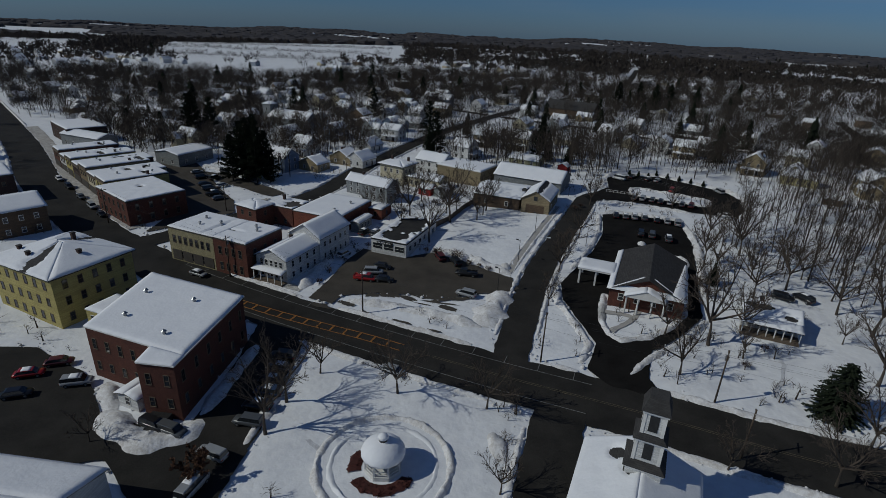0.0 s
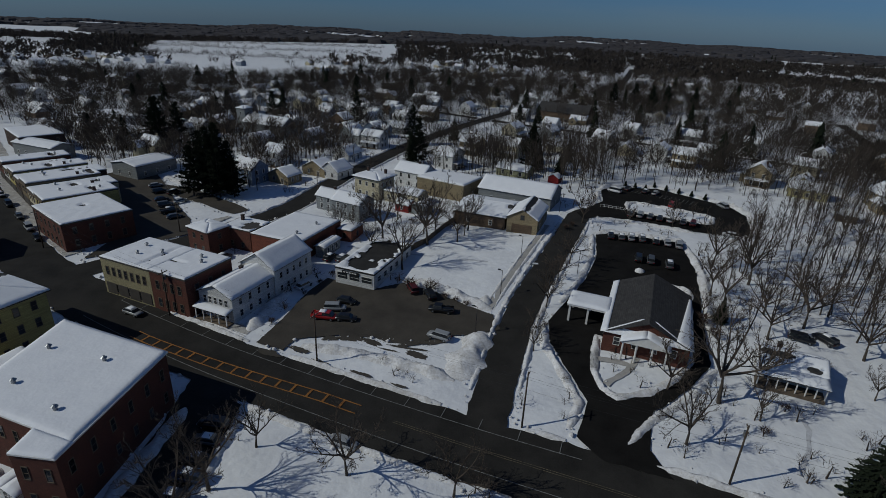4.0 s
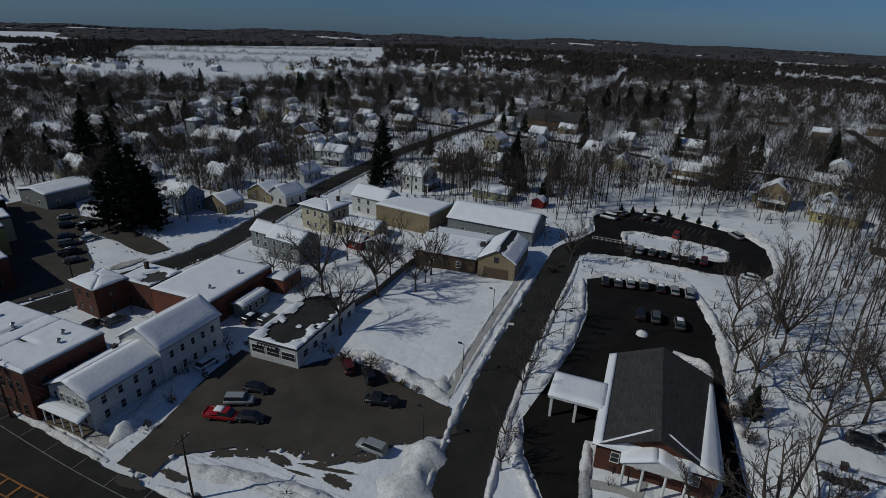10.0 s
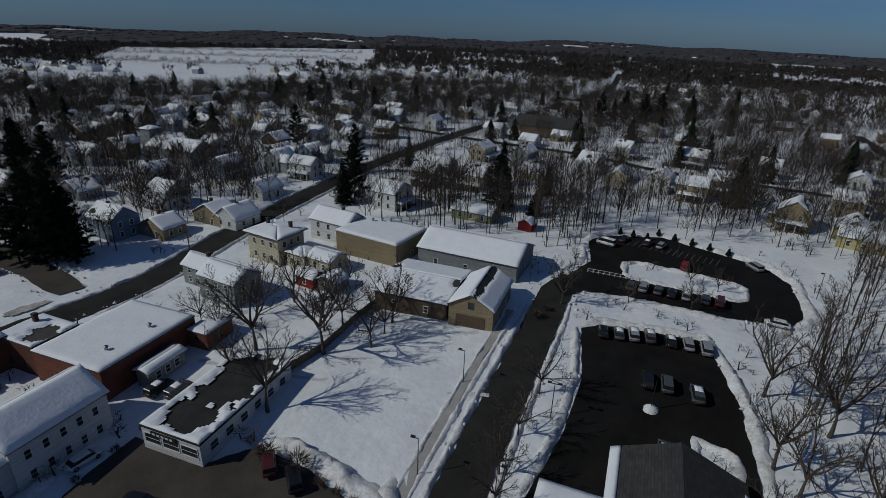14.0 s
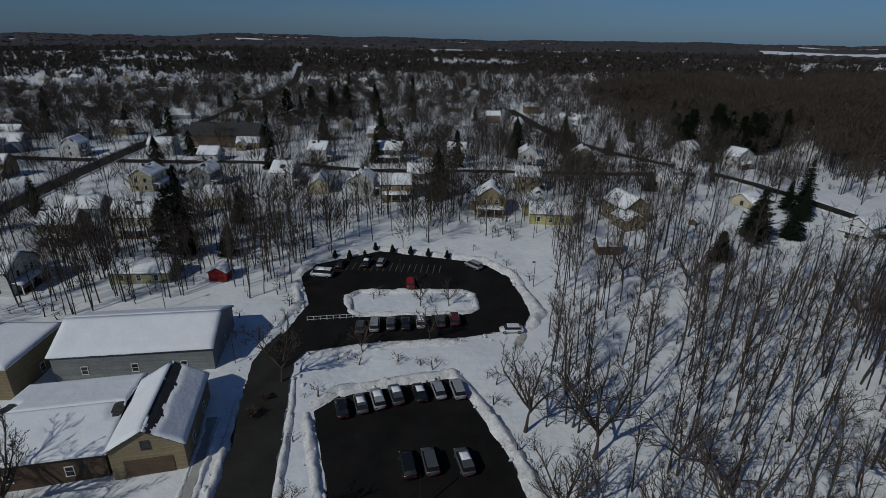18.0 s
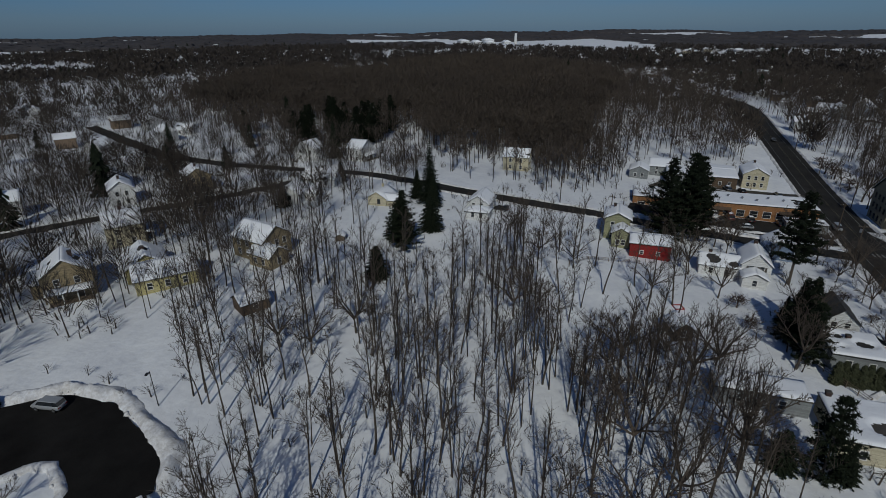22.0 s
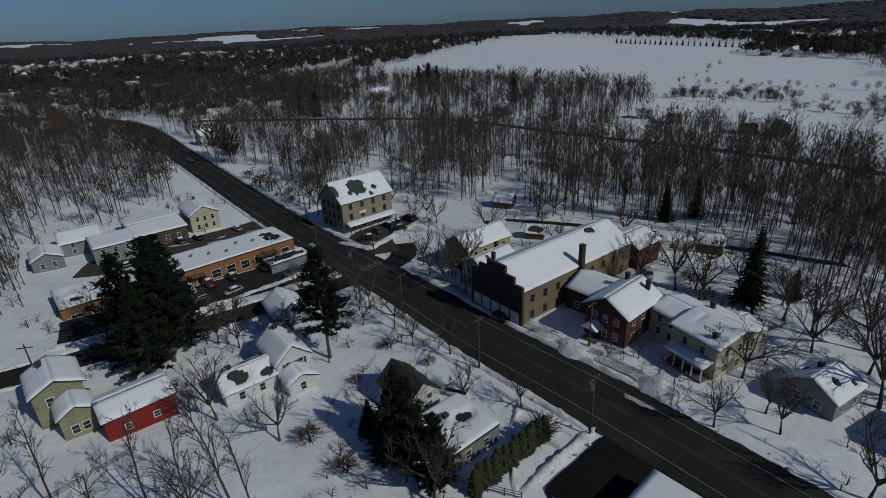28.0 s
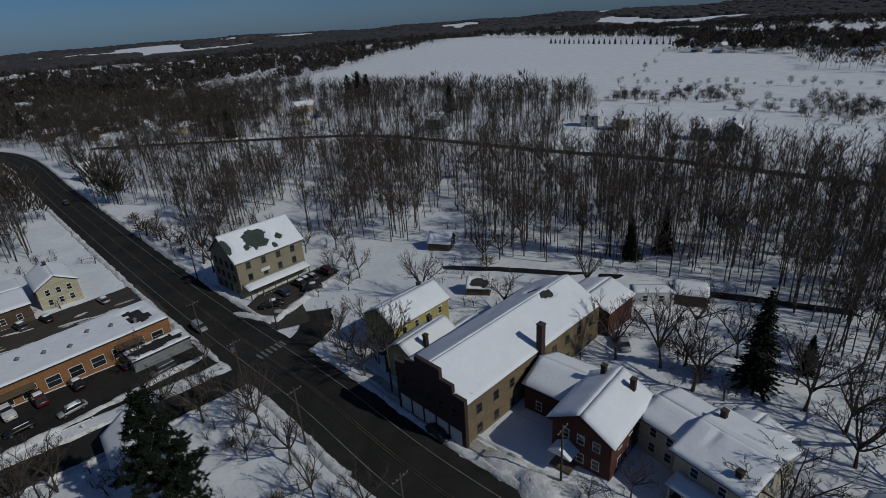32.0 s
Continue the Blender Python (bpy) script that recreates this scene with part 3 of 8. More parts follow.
def bank(line, width, height, mat="bank_snow", label="ridge of ploughed snow along the kerb", seed=1, closed=False, lift=0.0):
    """A heaped ridge of snow along a line."""
    line = dense(line, 0.6)
    p = np.array(line)
    t = np.gradient(p, axis=0)
    t /= np.linalg.norm(t, axis=1, keepdims=True) + 1e-9
    nrm = np.stack([-t[:, 1], t[:, 0]], 1)
    g, n = Geo(), len(p)
    prof = [(-0.6, -0.3), (-0.46, 0.16), (-0.33, 0.5), (-0.2, 0.8), (-0.07, 0.97), (0.07, 1.0), (0.2, 0.82), (0.33, 0.5), (0.46, 0.16), (0.6, -0.3)]
    for i, (q, m) in enumerate(zip(p, nrm)):
        end = min(1.0, (i + 0.15) / 5, (n - 1 - i + 0.15) / 5) if not closed else 1.0
        swell = 1 + 0.75 * noise.noise((q[0] * 0.22, q[1] * 0.22, seed)) + 0.35 * noise.noise((q[0] * 0.7, q[1] * 0.7, seed + 9))
        h, w = height * 0.85 * max(0.15, swell) * end, width * (1.0 + 0.6 * noise.noise((q[0] * 0.3, q[1] * 0.3, seed + 40))) * (0.4 + 0.6 * end)
        for a, b in prof:
            x, y = q + m * (w * a)
            lump = noise.noise((x * 1.1, y * 1.1, seed)) * 0.36 + noise.noise((x * 2.6, y * 2.6, seed + 3)) * 0.24
            g.v.append((x + 0.2 * noise.noise((x, y, seed + 7)), y + 0.2 * noise.noise((x, y, seed + 8)), gz(x, y) + lift + (b * h * (1 + lump) + 0.25 * lump * min(h, 0.8) if b > 0 else -0.3)))
    c = len(prof)
    for i in range(n - 1):
        for k in range(c - 1):
            g.f.append((i * c + k + 1, i * c + k, i * c + c + k, i * c + c + k + 1))
    return tagged(new("snow_bank", g.mesh("snow_bank", M[mat], True)), label, "snowbank", group="ploughed snow", kind="stuff")


def offset(line, d):
    p = np.array(curve_line(line, 2.0))
    t = np.gradient(p, axis=0)
    t /= np.linalg.norm(t, axis=1, keepdims=True)
    return [tuple(q) for q in p + np.stack([-t[:, 1], t[:, 0]], 1) * d]


def stretch(line, w, side, lo, hi, axis=0):
    return [q for q in offset(line, side * (w / 2 + 0.7)) if lo < q[axis] < hi]


S = 0
for line, w, spans in ((MAIN, 12.6, ((1, -60, -31), (1, -23, 7.5), (1, 18, 26.5), (1, 37, 132), (1, 141, 207), (1, 219, 620), (-1, -29, 11), (-1, 26, 117), (-1, 139, 206), (-1, 222, 620), (1, -420, -214), (-1, -300, -75))),):
    for side, lo, hi in spans:
        S += 1
        q = stretch(line, w, side, lo, hi)
        if len(q) > 2:
            bank(q, 1.5 if lo > 0 else 1.3, 0.55, seed=S)
for line, w, lo, hi in ((LANE, 6.8, 92, 170), (CROSS_B, 7.0, 54, 300), (VILLA, 8.0, 165, 430), (CROSS, 6.5, 222, 340), (SOUTH, 8.5, 20, 68)):
    for side in (1, -1):
        S += 1
        q = stretch(line, w, side, lo, hi, 1)
        if line is LANE and side == -1:
            q = [r for r in q if r[1] < 170]
        bank(q, 1.1, 0.45, seed=S)
for poly, closed in ((BANK_LAWN, True), (ISLAND, True)):
    S += 1
    bank(poly + poly[:2], 1.6, 0.55, seed=S, closed=True)
bank([(49, 160.5), (54, 162), (72, 156.5), (71.6, 148), (69.5, 136), (65, 123), (60, 110)], 2.4, 0.8, seed=51)
bank([(32, 121.5), (38.5, 131.5), (44.5, 144.5), (48.5, 160)], 1.6, 0.6, seed=52)
bank([(27.5, 114), (26.2, 107), (28, 98.5), (29.6, 90.5), (26.5, 84.5)], 1.8, 0.7, seed=53)
bank([(34.8, 81.2), (40.6, 86.8), (49.3, 92.2), (56.6, 99.5)], 1.5, 0.6, seed=54)
bank([(62, 206), (68, 211), (85.5, 210), (103.5, 190), (104.5, 180), (98, 164), (92, 160)], 3.0, 1.0, seed=55)
bank([(51, 185.5), (58.5, 193), (61.5, 204)], 2.0, 0.7, seed=56)
bank([(80, 162.5), (66, 169.5), (54, 173.5)], 2.4, 0.7, seed=57)
bank([(-28.4, 126.5), (-31, 118), (-32.5, 108.5)], 3.5, 1.2, seed=58, label="heaped snow beside the white building")
bank([(-20.8, 104.6), (-12, 103.0), (-4, 100.6), (3, 98.2), (8.6, 95.5)], 3.0, 1.1, seed=59, label="broad heap of ploughed snow")
bank([(8.6, 96), (11.6, 103.2), (14.8, 110.5)], 6.6, 1.5, seed=60, label="tall heap of ploughed snow")
bank([(-2, 131.5), (5, 128), (10.5, 123.5), (17, 118.5)], 3.4, 1.4, seed=62, label="heap of shovelled snow at the lot's edge")
bank([(13, 119.5), (15.5, 121.5), (16, 125)], 3.8, 1.6, seed=63, label="tall heap of ploughed snow")
for d, seed in ((1.7, 64), (-0.2, 65)):
    q = [(x, y) for x, y in offset(LANE, 6.0 + d) if 117 < y < 168]
    bank(q, 1.0, 0.4, seed=seed, label="low ridge of snow along the walk")
walkway = [(x, y) for x, y in offset(LANE, 6.8) if 117 < y < 168]
tagged(new("pavement", ribbon("pavement", walkway, 1.3, M["concrete"], 0.2)), "cleared concrete walk beside the lane", "pavement", kind="structure")
front = [(x, y) for x, y in offset(MAIN, 9.3) if -66 < x < -31]
tagged(new("pavement", ribbon("pavement", front, 2.2, M["slush"], 0.16)), "slushy pavement in front of the shops", "pavement", kind="structure")
for d, seed in ((7.9, 66), (10.7, 67)):
    bank([(x, y) for x, y in offset(MAIN, d) if -66 < x < -31], 0.8, 0.35, seed=seed)
west_walk = [(x, y) for x, y in offset(MAIN, 9.0) if -212 < x < -86]
tagged(new("pavement", ribbon("pavement", west_walk, 5.0, M["slush"], 0.17)), "dirty slush before the row of shops", "pavement", kind="structure")
front2 = [(x, y) for x, y in offset(MAIN, -8.9) if 139 < x < 206]
tagged(new("pavement", ribbon("pavement", front2, 1.6, M["slush"], 0.2)), "snowy pavement beside the road", "pavement", kind="structure")
bank([(x, y) for x, y in offset(MAIN, -10.6) if 139 < x < 206], 1.0, 0.5, seed=68)
bank([(x, y) for x, y in offset(MAIN, 9.6) if 141 < x < 207], 0.9, 0.35, seed=69)
tagged(new("stream", ribbon("stream", curve_line(CREEK, 3.0), 2.6, M["creek"], 0.12)), "dark narrow stream winding through the snowy wood", "stream", kind="structure")
for line in ([(35.2, 102.6), (38, 101.6), (41.3, 100.2), (43.2, 102.6)], [(41.3, 99.9), (38.2, 97.3), (35.2, 94.9)]):
    tagged(new("pavement", ribbon("pavement", dense(line, 0.8), 1.3, M["concrete"], 0.2)), "cleared concrete path over the bank's lawn", "pavement", kind="structure")


def bare_patch(x, y, rx, ry, ang, seed, mat="asphalt_old", lift=0.16, label="ragged bare patch of asphalt in the snow"):
    """A ragged flat patch where the snow has melted away."""
    g, r = Geo(), random.Random(seed)
    c, s = math.cos(radians(ang)), math.sin(radians(ang))
    ring = []
    for i in range(40):
        a = 6.2832 * i / 40
        w = 1 + 0.35 * noise.noise((math.cos(a) * 2 + seed, math.sin(a) * 2, 0)) + 0.3 * noise.noise((math.cos(a) * 6, math.sin(a) * 6 + seed, 4)) + r.uniform(-0.1, 0.1)
        u, v = rx * w * math.cos(a), ry * w * math.sin(a)
        ring.append((x + u * c - v * s, y + u * s + v * c))
    for (ax, ay), (bx, by) in zip(ring, ring[1:] + ring[:1]):
        g.quad((x, y, gz(x, y) + lift), (ax, ay, gz(ax, ay) + lift), (bx, by, gz(bx, by) + lift))
    tagged(new("bare_ground", g.mesh("bare_ground", M[mat])), label, "bare ground", kind="structure")


for i, (x, y, rx, ry, a) in enumerate(((-3.1, 107.2, 3.6, 1.1, -15), (1.5, 102.4, 2.1, 0.9, -25), (-11.7, 107.6, 2.6, 1.3, -10), (-7.5, 106.2, 2.4, 0.8, -30), (0.5, 106.0, 2.6, 0.7, 20), (4.5, 106.6, 2.2, 0.8, 10), (-1.5, 104.8, 2.8, 0.35, -14),
                                       (1.2, 104.2, 2.6, 0.3, -10), (-4.0, 103.8, 2.2, 0.25, -18), (7.0, 108.0, 1.8, 0.9, 40), (-15.5, 107.2, 1.8, 0.8, 5), (-21, 103.2, 2.2, 0.7, -22), (-26, 101.8, 2.6, 0.8, -24), (-16, 99.6, 1.8, 0.4, -22), (-8, 96.5, 2.4, 0.4, -22), (-1, 93.6, 1.6, 0.3, -22))):
    bare_patch(x, y, rx, ry, a, i)
for i, (x, y, rx, ry, a) in enumerate(((88, 158, 3.0, 0.8, 30), (140, 44, 2.5, 0.5, 0), (150, 38.6, 2.0, 0.5, 0), (163, 37.6, 2.4, 0.6, 0), (228, 31, 2.4, 1.0, 20), (262, 60, 3.0, 1.0, 80), (258, 84, 3.5, 1.0, 85), (-62, 168, 4.0, 1.5, 50))):
    bare_patch(x, y, rx, ry, a, 40 + i, "slush", 0.18, "trampled dirty snow")
# streaks of packed snow left on the lot behind the shops
for i in range(26):
    r = random.Random(300 + i)
    bare_patch(r.uniform(254.5, 270), r.uniform(50, 92), r.uniform(1.2, 4.2), r.uniform(0.25, 0.8), 82 + r.uniform(-14, 14), 320 + i, "bank_snow" if i % 3 else "slush", 0.18, "streak of packed snow on the lot")
# ring of trodden snow round the bandstand
bank([(-7.1 + 9.6 * math.cos(a * 0.1257), 58.8 + 9.6 * math.sin(a * 0.1257)) for a in range(51)], 1.3, 0.6, seed=70, closed=True, label="ring of shovelled snow round the bandstand")
bank([(-7.1 + 7.6 * math.cos(a * 0.1257), 58.8 + 7.6 * math.sin(a * 0.1257)) for a in range(51)], 1.0, 0.35, mat="snow", seed=71, closed=True, label="low ring of shovelled snow")
bank([(8.5, 66.5), (9.5, 63.5), (9.8, 60)], 3.4, 1.3, seed=90)
for k, line in enumerate(([(-1.8, 66.8), (0.2, 70.4), (2.0, 74.2)], [(-26, 70), (-20, 64), (-16, 60)], [(178, 52), (174, 60), (168, 66)], [(160, 60), (150, 62), (143, 60)], [(186, 56), (180, 66), (172, 80), (150, 88)], [(193, 56), (196, 72), (196, 90)], [(66, 92), (64, 84), (58, 76)], [(44, 103), (43, 100)],
                          [(76, 106), (84, 118), (96, 128), (112, 134), (132, 150)], [(-20, 150), (-4, 146), (14, 142), (30, 140)], [(150, 36), (151, 33)], [(141, 36), (142, 31)], [(202, 56), (208, 64), (210, 76)], [(146, 110), (160, 120), (182, 140)])):
    tagged(new("footpath", ribbon("footpath", curve_line(line, 1.0), 0.75 if k else 1.4, M["trodden"], 0.1)), "narrow trodden path across the snow", "footpath", kind="structure")


def snow_clods():
    """Lumps of broken snow thrown out beside roads and lots."""
    r = np.random.RandomState(9)
    x, y = r.uniform(-100, 260, 60000), r.uniform(-10, 220, 60000)
    d = paved(x, y)
    m = (d > 0.1) & (d < 2.4) & (r.rand(60000) < np.exp(-d))
    x, y = x[m], y[m]
    n = len(x)
    s = 0.12 + 0.42 * r.rand(n) ** 3
    o = np.array([(1, 0, 0), (0, 1, 0), (-1, 0, 0), (0, -1, 0), (0, 0, 0.9), (0, 0, -0.9)], float)
    f = np.array([(0, 1, 4), (1, 2, 4), (2, 3, 4), (3, 0, 4), (1, 0, 5), (2, 1, 5), (3, 2, 5), (0, 3, 5)])
    v = o[None] * s[:, None, None] * r.uniform(0.6, 1.4, (n, 6, 3))
    v = v + np.stack([x, y, ter(x, y) + 0.15], 1)[:, None, :]
    t = f[None] + 6 * np.arange(n)[:, None, None]
    tagged(new("snow_clods", array_mesh("snow_clods", v.reshape(-1, 3), t.reshape(-1, 3), M["bank_snow"])), "broken lumps of snow along the kerbs", "snow", kind="stuff")


snow_clods()
bank([(226, 49), (223.5, 84), (226, 110)], 2.0, 0.6, seed=72)
bank([(141.8, 53), (141.8, 70)], 1.6, 0.7, seed=73)
bank([(141.5, 71), (150, 62.5), (153.5, 55.5)], 1.3, 0.6, seed=74)
bank([(-84.5, 200.5), (-92, 205), (-102.5, 212)], 3.0, 0.6, seed=95, label="rough heap of ploughed snow at the lot's edge")
bank([(-62, 184.2), (-69, 190), (-79, 197)], 2.2, 0.4, seed=96, label="rough heap of ploughed snow under the pines")
bank([(238, 38), (226, 34), (229, 26), (233, 11)], 2.2, 0.9, seed=75)
bank([(-28, 61), (-26.2, 74), (-25.4, 86)], 1.8, 0.5, seed=76)
bank([(-36, 66), (-37.6, 62.4), (-42, 60.6), (-47, 62.4), (-52, 66.5)], 4.5, 1.1, seed=77)
bank([(-34.6, 87), (-35.6, 77), (-36.8, 66.5)], 2.6, 0.7, seed=78)
bank([(-56, 73), (-53, 70), (-50.5, 66.8)], 3.4, 0.9, seed=79)
bank([(164.5, 39.2), (160, 38.2), (155, 39.3), (150.5, 38.2)], 4.2, 1.5, seed=91, label="lumpy heaps of shovelled snow before the hall")
bank([(143.5, 38.2), (138, 39.0), (133.5, 37.6)], 4.4, 1.6, seed=92, label="lumpy heaps of shovelled snow before the villa")
bank([(147.5, 62), (146.5, 58.5), (148.5, 56)], 3.4, 1.6, seed=93, label="lumpy heaps of shovelled snow beside the hedge")


# ---- buildings ----
def snow_sheet(g, a, b, c, d, thick, holes=(), cell=0.8, edge=0.35, seed=0):
    """A blanket of snow on the plane a b c d, thinning to nothing at its rim and round bare patches (u, v, ru, rv)."""
    a, b, c, d = (Vector(p) for p in (a, b, c, d))
    lu, lv = ((b - a).length + (c - d).length) / 2, ((d - a).length + (c - b).length) / 2
    cell = cell * (0.45 if holes else 1.0)
    nu, nv = max(3, min(64, int(lu / cell))), max(3, min(64, int(lv / cell)))
    k0, th = len(g.v), {}
    for i in range(nu + 1):
        for j in range(nv + 1):
            u, v = i / nu, j / nv
            p = a.lerp(b, u).lerp(d.lerp(c, u), v)
            rim = min(u * lu, (1 - u) * lu, v * lv, (1 - v) * lv) / edge
            t = min(1.0, 0.25 + rim)
            for hu, hv, ru, rv in holes:
                w = 1 + 0.45 * noise.noise((u * lu * 0.55 + seed, v * lv * 0.55, hu * 7)) + 0.2 * noise.noise((u * lu * 1.7, v * lv * 1.7, seed))
                s = math.hypot((u - hu) / ru, (v - hv) / rv) - w
                t = min(t, s * min(ru * lu, rv * lv) / 0.5)
            th[i, j] = t
            hgt = max(t, 0) * thick * (1 + 0.25 * noise.noise((p.x * 0.5 + seed, p.y * 0.5, 3.0))) + 0.02
            g.v.append((p.x, p.y, p.z + (hgt if t > 0 else -0.03)))
    for i in range(nu):
        for j in range(nv):
            if max(th[i, j], th[i + 1, j], th[i, j + 1], th[i + 1, j + 1]) > 0:
                q = [k0 + i * (nv + 1) + j, k0 + (i + 1) * (nv + 1) + j, k0 + (i + 1) * (nv + 1) + j + 1, k0 + i * (nv + 1) + j + 1]
                g.f.append(tuple(q))
    rim = [(i, 0) for i in range(nu)] + [(nu, j) for j in range(nv)] + [(nu - i, nv) for i in range(nu)] + [(0, nv - j) for j in range(nv)]
    for (i, j), (m, n) in zip(rim, rim[1:] + rim[:1]):
        if th[i, j] > 0 and th[m, n] > 0:
            p, q = k0 + i * (nv + 1) + j, k0 + m * (nv + 1) + n
            e = len(g.v)
            g.v.append((g.v[p][0], g.v[p][1], g.v[p][2] - thick * 0.6))
            g.v.append((g.v[q][0], g.v[q][1], g.v[q][2] - thick * 0.6))
            g.f.append((p, e, e + 1, q))


def window_at(house, x, y, z, ang, ww, wh, frame_mat="trim", name="window", label=""):
    """A dark pane with a raised frame and a sill, facing ang (degrees, local)."""
    def pane():
        g = Geo()
        g.box(-ww / 2, -0.03, -wh / 2, ww / 2, 0.02, wh / 2)
        return g.mesh("pane", M["glass"])

    def rim():
        g, t = Geo(), 0.09
        g.box(-ww / 2 - t, -0.07, wh / 2, ww / 2 + t, 0.03, wh / 2 + t * 1.3)
        g.box(-ww / 2 - t * 1.4, -0.12, -wh / 2 - t, ww / 2 + t * 1.4, 0.03, -wh / 2)
        g.box(-ww / 2 - t, -0.07, -wh / 2, -ww / 2, 0.03, wh / 2)
        g.box(ww / 2, -0.07, -wh / 2, ww / 2 + t, 0.03, wh / 2)
        g.box(-ww / 2, -0.05, -0.03, ww / 2, 0.03, 0.03)
        return g.mesh("frame", M[frame_mat])

    w = part(name, cached(("pane", ww, wh), pane), None, house, label, m=pose(x, y, z, 0, 0, ang))
    if frame_mat:
        part("frame", cached(("rim", ww, wh, frame_mat), rim), None, w)
    return w


def side_spots(w, d, side, n, inset=0.9):
    """n places along a wall: x, y, facing."""
    out = []
    for i in range(n):
        L = w if side in "SN" else d
        s = (-L / 2 + inset) + (L - 2 * inset) * ((i + 0.5) / n)
        out.append({"S": (s, -d / 2, 0), "N": (-s, d / 2, 180), "E": (w / 2, s, 90), "W": (-w / 2, -s, 270)}[side])
    return out


def door_at(house, x, y, ang, ww=1.0, wh=2.1, mat="trim_dark", z=0.0):
    def leaf():
        g = Geo()
        g.box(-ww / 2, -0.05, 0, ww / 2, 0.02, wh)
        return g.mesh("door", M[mat])

    def rim():
        g = Geo()
        g.box(-ww / 2 - 0.1, -0.08, 0, -ww / 2, 0.02, wh + 0.1)
        g.box(ww / 2, -0.08, 0, ww / 2 + 0.1, 0.02, wh + 0.1)
        g.box(-ww / 2, -0.08, wh, ww / 2, 0.02, wh + 0.1)
        return g.mesh("door_frame", M["trim"])

    d = part("door", cached(("leaf", ww, wh, mat), leaf), None, house, m=pose(x, y, z, 0, 0, ang))
    part("frame", cached(("drim", ww, wh), rim), None, d)


def chimney_on(house, x, y, z0, z1, w=0.7, mat="brick_dark"):
    g = Geo()
    g.box(-w / 2, -w / 2, z0, w / 2, w / 2, z1)
    g.box(-w / 2 - 0.08, -w / 2 - 0.08, z1, w / 2 + 0.08, w / 2 + 0.08, z1 + 0.15)
    c = part("chimney", g, M[mat], house, m=pose(x, y, 0))
    s = Geo()
    s.box(-w / 2 - 0.05, -w / 2 - 0.05, z1 + 0.15, w / 2 + 0.05, w / 2 + 0.05, z1 + 0.24)
    part("cap", s, M["trim_dark"], c)


